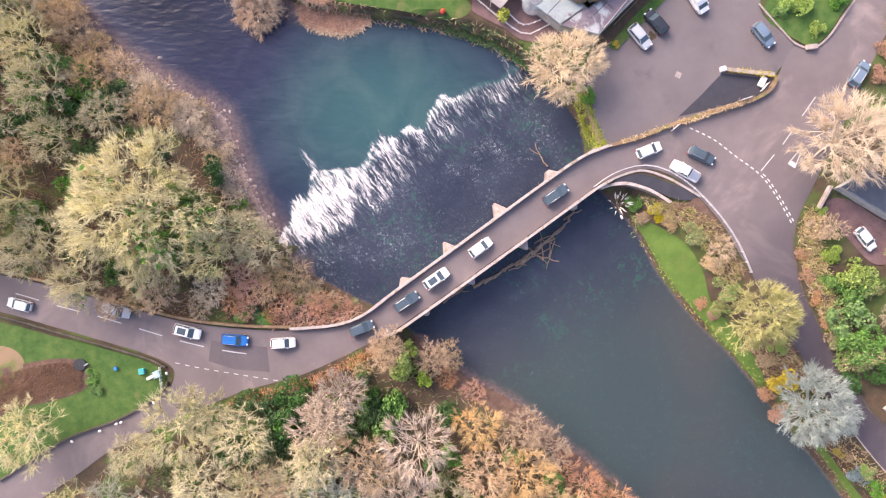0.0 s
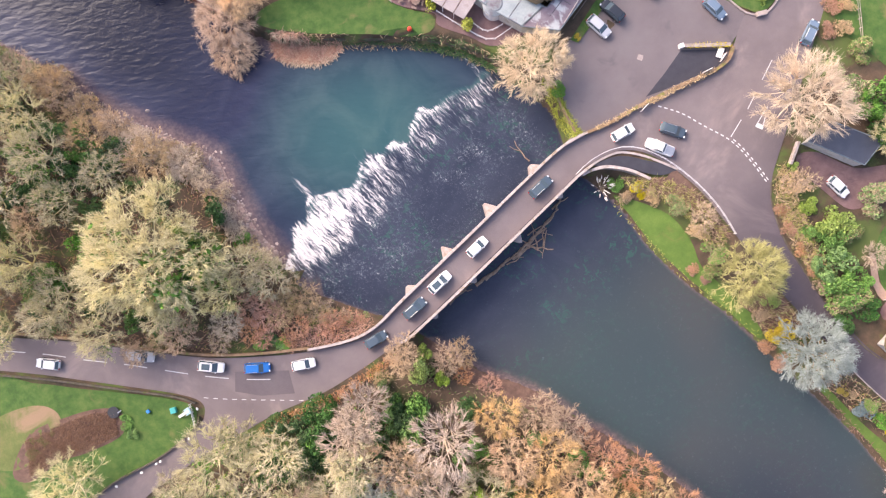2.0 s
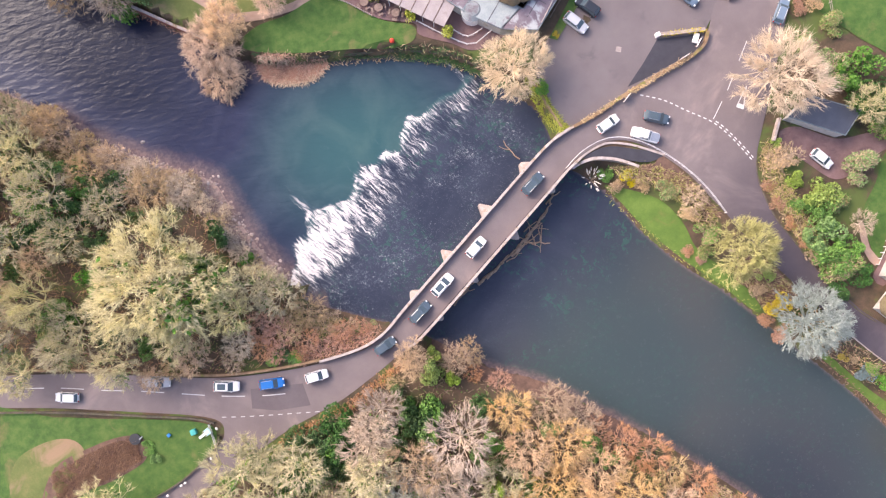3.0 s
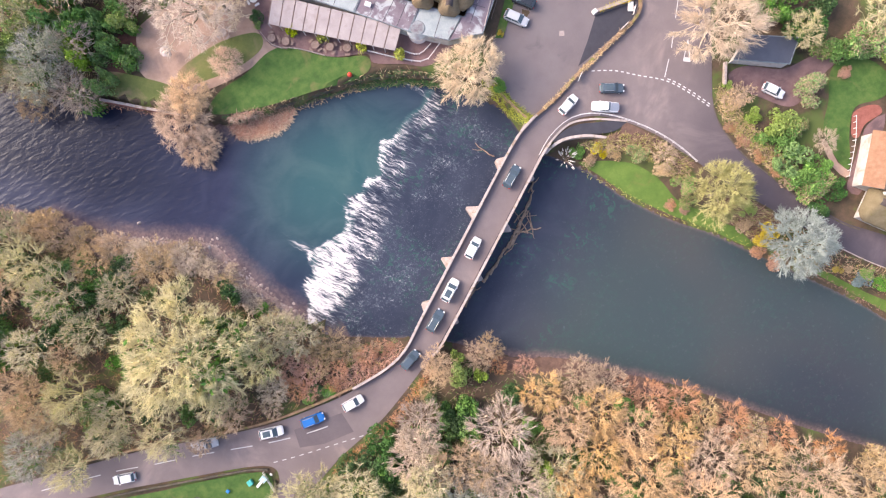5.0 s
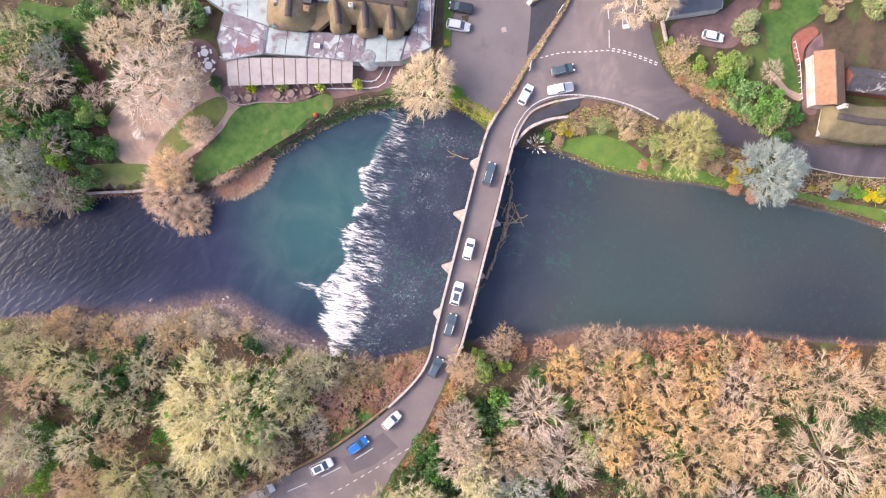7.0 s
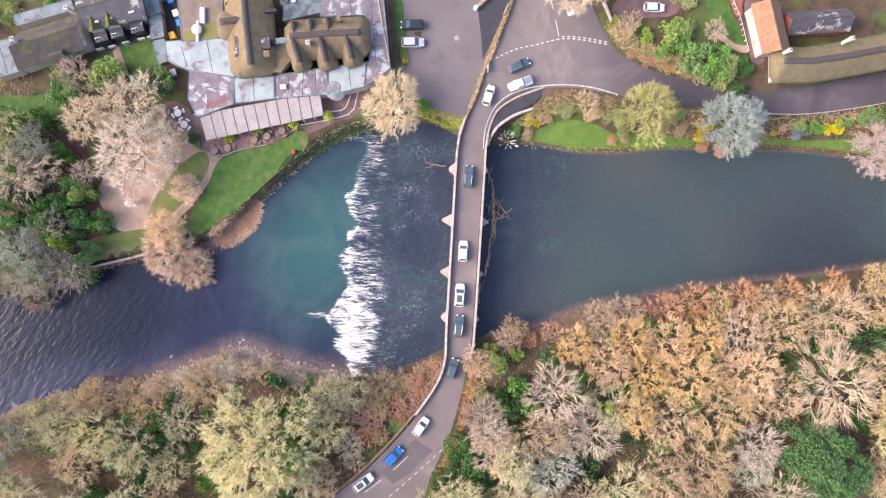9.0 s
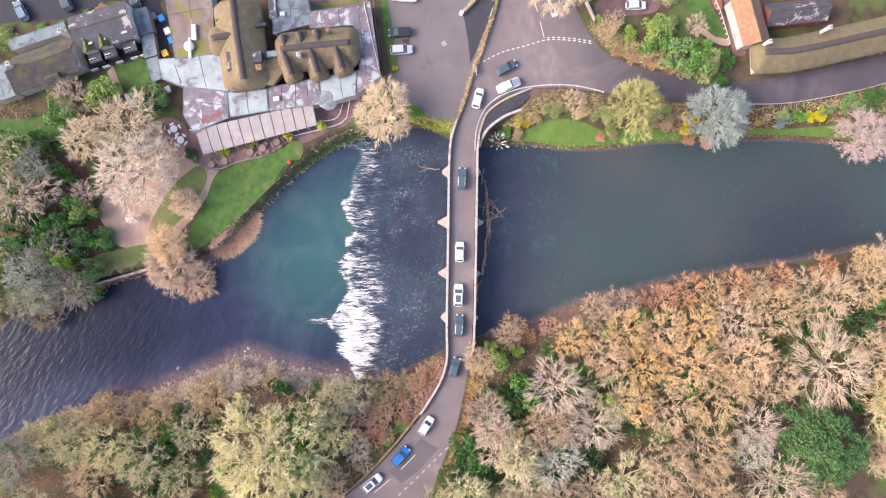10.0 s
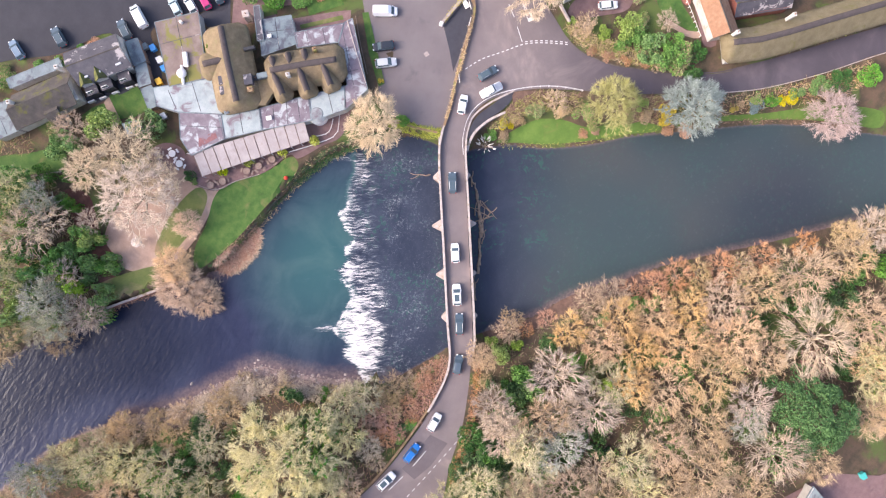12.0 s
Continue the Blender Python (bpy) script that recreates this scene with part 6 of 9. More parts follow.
for key, x, y, r, h, lb in (("heath", 61.8, 3.6, 3.4, 2.4, "pale bare-stemmed hedge shrub"), ("lime", 66.6, -3.8, 3.4, 3.4, "bright lime green rounded shrub"), ("lime", 62.9, -0.6, 1.9, 2.2, "bright lime green small shrub"), ("mixed", 66.8, -17.6, 3.6, 3.2, "green shrub with tan twigs"),
                            ("mixed", 74.0, -1.4, 3.2, 3.6, "green shrub with tan twigs"), ("cream", 71.8, -10.5, 2.6, 4, "small bare pale garden tree"), ("olive", 76.4, 9.6, 4.4, 7, LBL["olive"]), ("brown", 82.0, -0.8, 1.4, 1.4, "round brown clipped shrub"), ("mixed", 87.2, 3.4, 4, 5, "green shrub with tan twigs"), ("olive", 91, 6, 5, 7, LBL["olive"]),
                            ("brown", 58.9, -4.0, 1.5, 1.1, "brown hedge of dead stems"), ("brown", 58.3, -0.4, 1.5, 1.1, "brown hedge of dead stems"), ("brown", 60.4, -7.8, 1.5, 1.1, "brown hedge of dead stems"), ("brown", 62.2, -11.4, 1.4, 1.1, "brown hedge of dead stems"), ("green", 62.6, -5.0, 2.2, 2.2, LBL["green"]), ("green", 66.2, -8.0, 2.6, 3, LBL["green"]), ("heath", 63.2, -14.4, 1.7, 1.3, "pale bare-stemmed hedge shrub"), ("lime", 61.2, 6.9, 1.2, 1.0, "small lime green shrub"),
                            ("yellow", 34.6, 6.6, 1.7, 1.5, "yellow-leaved garden shrub"), ("heath", 37.0, 4.9, 1.9, 1.4, "tan garden shrub"), ("mixed", 40.4, 3.2, 2.4, 2, "grey-green garden shrub"), ("scrub", 44.4, 0.4, 2.9, 2.2, "pale bare garden shrub"), ("heath", 43.4, -2.4, 2.0, 1.4, "straw-coloured garden shrub"), ("mixed", 45.6, -5.8, 2.3, 2, "grey-green garden shrub"), ("brown", 42.6, -8.9, 1.4, 1.0, "small russet garden shrub"), ("heath", 32.3, 5.9, 2.0, 1.6, "tan garden shrub"), ("green", 31.2, 8.6, 1.6, 1.0, "low green garden shrub"),
                            ("lime", 54.2, -15.6, 1.9, 1.6, "lime green garden shrub"), ("heath", 53.6, -18.6, 2.0, 1.2, "straw-coloured garden shrub"), ("brown", 56.0, -27.6, 1.9, 1.2, "russet bank shrub"), ("brown", 53.9, -24.6, 1.6, 0.9, "russet bank shrub"), ("mixed", 45.2, -9.4, 1.8, 1.5, "grey-green garden shrub"), ("brown", 44.6, -11.0, 1.2, 0.8, "small russet garden shrub"), ("mixed", 69.6, -36.4, 1.8, 1.6, "green shrub with tan twigs"), ("green", 71.4, -39.6, 1.8, 1.6, LBL["green"]), ("green", 75.6, -43.6, 2.0, 1.8, LBL["green"]), ("green", 78.8, -46.4, 2.2, 1.8, LBL["green"]), ("darkgreen", 82.5, -49.6, 2.6, 2, LBL["darkgreen"]), ("green", 86.5, -54.2, 2.8, 2, LBL["green"]), ("heath", 67.0, -34.6, 1.5, 1.2, "straw-coloured garden shrub"),
                            ("lime", 91.0, -2.6, 3.0, 3.4, "bright green round garden bush"), ("mixed", 88.6, -8.6, 2.0, 2.2, "green shrub with tan twigs"), ("heath", 92.0, -8.0, 2.2, 2, "straw-coloured garden shrub"), ("green", 86.0, 1.4, 2.2, 3, LBL["green"]), ("mixed", 79.6, 5.2, 2.4, 3, "green shrub with tan twigs"), ("green", 95.5, -4.0, 3.0, 3.5, LBL["green"]), ("mixed", 97, -14, 3.0, 3.5, "green shrub with tan twigs"), ("darkgreen", 70.2, -19.6, 2.4, 2.4, LBL["darkgreen"]), ("green", 69.0, -14.6, 2.4, 2.6, LBL["green"]), ("mixed", 69.4, -6.0, 2.6, 2.8, "green shrub with tan twigs"), ("green", 54.6, 40.2, 1.8, 2, LBL["green"]), ("lime", 60.4, 36.8, 1.5, 1.4, "lime green shrub on the verge"), ("lime", 56.6, 41.6, 2.6, 2.6, "spiky pale green shrub on the verge"), ("green", 63.8, 42.6, 2.6, 2.4, LBL["green"]), ("brown", 71.6, 33.6, 1.8, 1.4, "brown hedge of dead stems"), ("brown", 70.6, 29.4, 1.6, 1.4, "brown hedge of dead stems"), ("mixed", 73.6, 37.6, 2.0, 1.8, "green shrub with tan twigs"), ("heath", 73.0, 29.6, 1.8, 1.6, "straw-coloured shrub on the verge"), ("heath", 74.4, 33.0, 1.6, 1.4, "straw-coloured shrub on the verge"), ("mixed", 75.5, 24.6, 2.4, 2.4, "green shrub with tan twigs"), ("mixed", 72.6, 17.2, 3.4, 4, "green shrub with tan twigs"), ("green", 77.2, 16.0, 3.6, 5, LBL["green"]), ("mixed", 70.4, 22.2, 2.4, 3, "green shrub with tan twigs"), ("darkgreen", 82.6, 13.0, 3.6, 5, LBL["darkgreen"]),
                            ("pot", -7.6, 52.6, 1.15, 2.6, "lime green potted shrub on the terrace"), ("pot", -2.9, 48.9, 1.15, 2.6, "lime green potted shrub on the terrace"), ("pot", 2.2, 43.9, 1.2, 2.6, "lime green potted shrub on the terrace"), ("pot", 8.3, 39.6, 1.15, 2.8, "lime green potted shrub on the terrace"), ("lime", -13.0, 56.6, 1.0, 1.3, "pale green shrub on the terrace"), ("yellow", 27.2, 34.6, 0.7, 0.9, "small yellow shrub in the car park border"),
                            ("green", -6.5, 94.0, 1.8, 2, LBL["green"]), ("green", -2.4, 92.4, 1.5, 1.6, LBL["green"]), ("brown", 0.4, 91.0, 1.4, 1.4, "russet shrub behind the cottage"), ("green", -10.4, 97.6, 1.9, 2, LBL["green"]), ("mixed", -16, 103, 3, 3, "green shrub with tan twigs"), ("mixed", -21, 106, 3, 3, "green shrub with tan twigs"), ("green", -22.4, 98.5, 2.6, 2.6, LBL["green"]), ("lime", 12.9, 68.9, 2.1, 5.2, "lime green shrub between the roofs"),
                            ("green", 30.2, 63.5, 2.6, 3, LBL["green"]), ("green", 32.6, 58.6, 2.0, 2, LBL["green"]), ("brown", 36.0, 55.6, 1.6, 1.6, "russet garden shrub"), ("green", 38.4, 52.0, 1.6, 1.4, LBL["green"]), ("green", 27, 68, 2.4, 2.6, LBL["green"]), ("brown", -13.6, 89.4, 1.6, 1.8, "russet shrub beside the cottage"), ("mixed", -20.4, 87.5, 2.2, 2.4, "green shrub with tan twigs")):
    stand(key, x, y, r, h, lb, "tree" if key in ("cream", "olive") else "shrub")


# undergrowth, hedges and dead grass, which nobody could count
def undergrowth(name, area, n, mat_twig, mat_leaf, seed, label, tall=1.0, keep=None):
    rng = np.random.default_rng(seed)
    o = np.array(area, float)
    lo, hi = o.min(0), o.max(0)
    xy = rng.uniform(lo, hi, (n * 3, 2))
    ok = inside(xy, o) & (shore_of(xy)[0] > 0.2)
    near = line_dist(xy, np.vstack([ROAD, ROAD[:1]]))[0]
    ok &= ~inside(xy, ROAD) & (near > 0.7)
    for p in PATCHES[3:]:
        ok &= ~inside(xy, p)
    xy = xy[ok][:n]
    z = land(xy)
    base = np.c_[xy, z]
    d = unit(rng.normal(size=base.shape) * np.array([0.9, 0.9, 0.3]) + np.array([0, 0, 0.7]))
    ln = rng.uniform(0.5, 1.6, len(base))[:, None] * tall
    tw = sticks(base, base + d * ln, np.full(len(base), 0.05), np.full(len(base), 0.015))
    root = thing(name, label, "undergrowth", kind="stuff")
    tagged(put("stems", mesh_of("stems", *tw, M[mat_twig]), root), kind="stuff")
    lp = base + d * ln * rng.uniform(0.3, 1.0, (len(base), 1)) + rng.normal(size=base.shape) * 0.25
    tagged(put("leaves", mesh_of("leaves", *leaves(lp, 0.15, rng, 0.8), M[mat_leaf]), root), kind="stuff")


undergrowth("undergrowth", [(-105, 57), (-85, 51), (-70, 42), (-52, 29), (-40, 18), (-34, 5), (-27, -4), (-15, -10), (-20, -12), (-45, -11), (-75, -3), (-105, 2)], 6500, "tw_rust", "lf_olive", 3, "rusty and olive woodland undergrowth on the river bank")
undergrowth("undergrowth", [(-10, -15), (3, -23), (15, -31), (36, -50), (62, -77), (50, -100), (-10, -86), (-45, -55), (-75, -50), (-58, -36), (-38, -26), (-18, -19)], 8500, "tw_tan", "lf_green", 4, "tan and green woodland undergrowth below the road")
undergrowth("undergrowth", [(-48, 59), (-56, 65), (-78, 80), (-60, 110), (-28, 105), (-24, 92), (-30, 80), (-42, 63)], 5000, "tw_tan", "lf_green", 5, "tangled green undergrowth beside the garden")
undergrowth("dead_grass", [(-38.2, -25.4), (-26, -21.4), (-15.3, -16.6), (-12, -15), (-13, -17.5), (-25, -23.6), (-37, -27.6)], 1700, "tw_rust", "tw_rust", 6, "rusty dead bracken along the road verge", 0.7)
undergrowth("dead_grass", [(-31, -13.2), (-22, -12.9), (-16, -11.0), (-15.2, -9.8), (-22, -8), (-30, -10)], 900, "tw_rust", "tw_brown", 8, "rusty dead bracken beside the bridge", 0.8)
undergrowth("hedge", [(57.4, 4.2), (57.2, 0.5), (58.5, -6), (60.8, -11), (63.4, -16.5), (66, -14), (63, -6), (61, 3), (59.8, 8)], 1800, "tw_tan", "lf_olive", 9, "straw-coloured hedge along the lane", 0.8)


undergrowth("border_plants", [(59.4, -21.4), (66.4, -30.2), (72, -37.2), (81.5, -46.0), (90, -52.8), (88, -57), (80, -52.0), (74.0, -45.6), (67.6, -38.0), (62.0, -32.2), (57.5, -26.0)], 1700, "tw_tan", "lf_dark", 21, "dark green border plants between lane and lawn", 1.0)
undergrowth("border_plants", [(59.4, -21.4), (66.4, -30.2), (72, -37.2), (81.5, -46.0), (90, -52.8), (88, -57), (80, -52.0), (74.0, -45.6), (67.6, -38.0), (62.0, -32.2), (57.5, -26.0)], 900, "tw_rust", "lf_olive", 22, "straw and olive border plants between lane and lawn", 0.8)
undergrowth("hedge", [(72.6, -28.4), (82, -37.0), (92, -45.4), (99, -51.2), (99.6, -50.0), (92.4, -44.0), (82.6, -35.8), (73.4, -27.0)], 900, "tw_tan", "lf_olive", 23, "low straw-coloured hedge below the thatched house", 0.7)


def reed_bed(name, area, n, mat, seed, label, z0=-3.05, tall=0.9, flat=0.3, stem=0.06):
    rng = np.random.default_rng(seed)
    o = np.array(area, float)
    xy = rng.uniform(o.min(0), o.max(0), (n * 3, 2))
    xy = xy[inside(xy, o)][:n]
    base = np.c_[xy, np.maximum(land(xy), z0)]
    d = unit(rng.normal(size=base.shape) * np.array([1, 1, 0.2]) + np.array([0.5, -0.6, flat]))
    ln = rng.uniform(0.5, 1.5, n)[:len(base), None] * tall
    tagged(new(name, mesh_of(name, *sticks(base, base + d * ln, np.full(len(base), stem), np.full(len(base), stem / 3)), M[mat])), label, "reeds", kind="stuff")


reed_bed("reed_bed", spl([(-26.0, 43.4), (-18, 41.2), (-14.8, 40.6), (-15.7, 38.9), (-18.6, 37.8), (-21.4, 37.9), (-25.0, 38.9), (-26.6, 41)], 4, True), 5200, "tw_pale", 31, "flattened straw-coloured reeds at the lawn's edge")
reed_bed("reed_bed", spl([(-26.0, 43.6), (-18, 41.6), (-14.4, 40.9), (-15.9, 39.3), (-18.6, 38.4), (-21.4, 38.5), (-25.4, 39.6), (-27.0, 41.4)], 4, True), 2600, "tw_rust", 39, "flattened rusty reeds at the lawn's edge", -2.9, 1.0, 0.5)
reed_bed("ivy", [(-2, 40.0), (7.6, 37.0), (13.0, 33.4), (12.0, 31.8), (7.0, 34.9), (-2, 38.0)], 900, "lf_dark", 32, "green ivy and roots on the river wall", -2.6, 0.6)
reed_bed("ivy", [(25.6, 18.0), (23.4, 23.0), (21.8, 28.0), (19.6, 28.2), (21.6, 22.6), (23.6, 17.4)], 900, "lf_olive", 33, "yellow-green ivy on the car park wall", -2.2, 0.7)
reed_bed("wall_plants", np.vstack([spl([(28.0, 18.6), (37.3, 21.9), (44.9, 24.3), (50.0, 25.8)], 4), spl([(50.0, 25.1), (44.9, 23.4), (37.3, 21.0), (28.0, 17.9)], 4)]), 1500, "tw_tan", 34, "brown dead grass growing on the stone wall", 0.75, 0.42)
reed_bed("wall_plants", [(46.0, 30.5), (52.5, 29.9), (53.6, 29.0), (46.0, 30.0)], 260, "lf_yellow", 35, "yellow-green plants growing on the wall", 0.72, 0.4)
reed_bed("bed_plants", [(-80, -22), (-71.5, -19.4), (-66.0, -18.8), (-63.4, -19.6), (-63.0, -23.0), (-69.6, -25.2), (-74.4, -26.0), (-80, -28.5)], 5200, "tw_brown", 36, "brown withered plants in the flower bed", 0.02, 0.7, 1.2, 0.03)
reed_bed("grass_edge", np.vstack([spl([(30.0, 4.6), (35.4, -3.6), (41.2, -11.0), (47.0, -16.8), (52.4, -23.2)], 4), spl([(53.2, -22.4), (47.8, -15.8), (42.0, -10.2), (36.2, -2.8), (31.0, 5.2)], 4)]), 700, "tw_gold", 37, "straw-coloured fringe of grass along the water", -3.0, 0.4)
reed_bed("grass_edge", np.vstack([spl([(61.0, -33.0), (66.6, -41.4), (72.2, -50.2), (76, -58)], 4), spl([(77, -57.6), (73.2, -49.8), (67.6, -40.8), (62, -32.4)], 4)]), 700, "tw_brown", 38, "russet fringe of plants along the water", -3.0, 0.5)


for mt, n, seed, tl in (("tw_tan", 700, 61, "straw-coloured"), ("lf_olive", 700, 62, "olive green"), ("tw_brown", 600, 63, "russet brown")):
    reed_bed("border_plants", [(44.6, 4.4), (46.9, 0.6), (48.7, -3.2), (46.6, -6.0), (44.4, -4.2), (42.6, -0.6), (38.2, 4.4), (33.2, 6.6), (31.0, 9.4), (36.8, 8.3), (39.4, 8.0)], n, mt, seed, tl + " border plants behind the railing", 0.0, 0.8, 1.3, 0.04)
    reed_bed("border_plants", [(54.9, -13.5), (57.5, -17.6), (59.0, -20.8), (57.5, -24.5), (53.6, -23.4), (52.2, -18.4), (49.6, -15.6), (51, -12)], n // 2, mt, seed + 3, tl + " border plants below the road", -2.4, 0.8, 1.3, 0.04)


def pampas():
    rng = np.random.default_rng(77)
    t = thing("pampas_grass", "clump of white pampas plumes above the river", "pampas grass", pose(28.4, 8.0, hz(28.4, 8.0)))
    n = 34
    a = rng.uniform(0, 6.28, n)
    e = np.stack([np.cos(a) * rng.uniform(0.4, 2.0, n), np.sin(a) * rng.uniform(0.4, 2.0, n), rng.uniform(1.2, 2.2, n)], 1)
    put("stalks", mesh_of("stalks", *sticks(np.zeros((n, 3)), e, np.full(n, 0.02), np.full(n, 0.015)), M["tw_tan"]), t)
    for k in range(n):
        d = unit(e[k] + np.array([0, 0, -0.4]))
        put("plume", mesh_of("plume", *sticks(e[k:k + 1], e[k:k + 1] + d * 0.75, np.array([0.13]), np.array([0.03])), M["plume"]), t)


pampas()

reed_bed("bank_plants", np.vstack([spl([(-27.0, 44.2), (-18.7, 41.9), (-9.9, 40.6), (-0.2, 39.1)], 4), spl([(-0.2, 38.2), (-9.9, 39.7), (-18.7, 41.0), (-27.0, 43.0)], 4)]), 1500, "lf_dark", 41, "dark green plants hanging over the river bank", -2.6, 0.55)
reed_bed("bank_plants", np.vstack([spl([(-0.2, 39.3), (7.6, 36.6), (13.4, 32.8), (19.2, 27.6)], 4), spl([(19.0, 26.0), (13.0, 31.2), (7.4, 35.2), (-0.2, 38.0)], 4)]), 1500, "lf_dark", 42, "dark green plants hanging over the river bank", -2.6, 0.6)
reed_bed("bank_plants", np.vstack([spl([(-22.0, 42.9), (-9.9, 40.7), (-0.2, 39.4), (7.6, 36.8), (13.4, 33.0), (19.0, 27.8)], 4), spl([(19.0, 25.6), (13.0, 30.6), (7.2, 34.4), (-0.4, 37.4), (-10.0, 39.0), (-22.0, 41.2)], 4)]), 1500, "tw_tan", 44, "withered brown plants hanging over the river bank", -2.9, 0.7, 0.6)
reed_bed("bank_plants", np.vstack([spl([(-47.5, 58.6), (-39.9, 52.8), (-34, 48.6)], 4), spl([(-34, 47.4), (-39.9, 51.6), (-47.0, 57.0)], 4)]), 500, "tw_rust", 43, "rusty plants at the foot of the river wall", -2.6, 0.6)

# pinkish scrub and stones on the beach
BEACH_TOP = np.vstack([spl([(-64.0, 40.4), (-57.2, 34.0), (-50.0, 28.6), (-42.4, 22.8), (-38.6, 16.6), (-35.4, 9.0), (-32.0, 3.6)], 4), spl([(-34.5, 3.4), (-40.6, 11.0), (-44.4, 18.6), (-50.2, 22.4), (-57.6, 27.4), (-64.6, 35.0)], 4)])
reed_bed("beach_scrub", BEACH_TOP, 4200, "tw_pink", 51, "low pinkish bare scrub on the gravel beach", -2.9, 0.9, 0.8)
for k, (x, y, r) in enumerate([(-61.6, 36.2, 2.6), (-57.6, 31.8, 2.8), (-53.4, 28.8, 2.6), (-49.0, 25.4, 2.8), (-45.6, 21.8, 2.6), (-42.6, 20.0, 2.4), (-41.2, 15.6, 2.6), (-39.6, 12.2, 2.4), (-37.6, 9.4, 2.2), (-36.0, 6.6, 2.4), (-33.6, 4.4, 2.2), (-38.6, 17.6, 1.7), (-66.0, 40.6, 2.6), (-70.6, 43.4, 2.6)]):
    stand("pink" if k % 3 else "scrub", x, y, r, 1.6 + 0.5 * (k % 3), "low pinkish bare scrub on the gravel beach" if k % 3 else "low tan scrub on the gravel beach", "shrub", "scrub on the beach")


def beach_stones():
    rng = np.random.default_rng(52)
    xy = rng.uniform((-66, 2), (-28, 45), (9000, 2))
    d, wide = shore_of(xy)
    xy = xy[(wide > 9.5) & (d > -1.6) & (d < 3.6)][:1300]
    c = np.c_[xy, land(xy) + 0.10]
    n = len(c)
    r = rng.uniform(0.10, 0.30, (n, 1)) * np.where(rng.uniform(size=(n, 1)) > 0.93, 1.8, 1.0)
    a = rng.uniform(0, 6.28, n)
    rows = [c + np.c_[np.cos(a + k * 1.257), np.sin(a + k * 1.257), np.zeros(n)] * r * rng.uniform(0.7, 1.3, (n, 1)) for k in range(5)]
    tops = [c + (q - c) * 0.5 + np.array([0, 0, 1]) * r * 0.5 for q in rows]
    v = np.stack(rows + tops, 1).reshape(-1, 3)
    b = np.arange(n)[:, None] * 10
    f = [list(map(int, o + np.array(q))) for o in b[:, 0] for q in ([0, 1, 6, 5], [1, 2, 7, 6], [2, 3, 8, 7], [3, 4, 9, 8], [4, 0, 5, 9], [5, 6, 7, 8, 9])]
    tagged(new("beach_stones", mesh_of("beach_stones", v, f, M["beach_stone"])), "loose pinkish grey stones along the river's edge", "stones", kind="stuff")


beach_stones()

# ---- vehicles ----
def loft(bm, rings, close=True):
    rows = [[bm.verts.new(p) for p in r] for r in rings]
    n = len(rows[0])
    for a, c in zip(rows, rows[1:]):
        for k in range(n if close else n - 1):
            bm.faces.new((a[k], a[(k + 1) % n], c[(k + 1) % n], c[k]))
    bm.faces.new(rows[0][::-1])
    bm.faces.new(rows[-1])
    return bm


def hull_ring(x, hw, zb, zt):
    return [(x, -hw * 0.90, zb), (x, -hw, zb + 0.18), (x, -hw * 0.985, zt - 0.16), (x, -hw * 0.86, zt), (x, hw * 0.86, zt), (x, hw * 0.985, zt - 0.16), (x, hw, zb + 0.18), (x, hw * 0.90, zb)]


SHAPES = {  # length, width, height, bonnet length, cabin from, cabin to (from the nose), belt height
    "hatchback": (4.25, 1.80, 1.48, 1.10, 1.00, 4.10, 0.92),
    "estate": (4.65, 1.84, 1.50, 1.25, 1.15, 4.52, 0.93),
    "suv": (4.70, 1.92, 1.70, 1.20, 1.10, 4.58, 1.06),
    "pickup": (5.20, 1.90, 1.76, 1.30, 1.20, 3.55, 1.08),
    "van": (5.30, 2.00, 2.15, 0.85, 0.70, 5.22, 1.20),
}


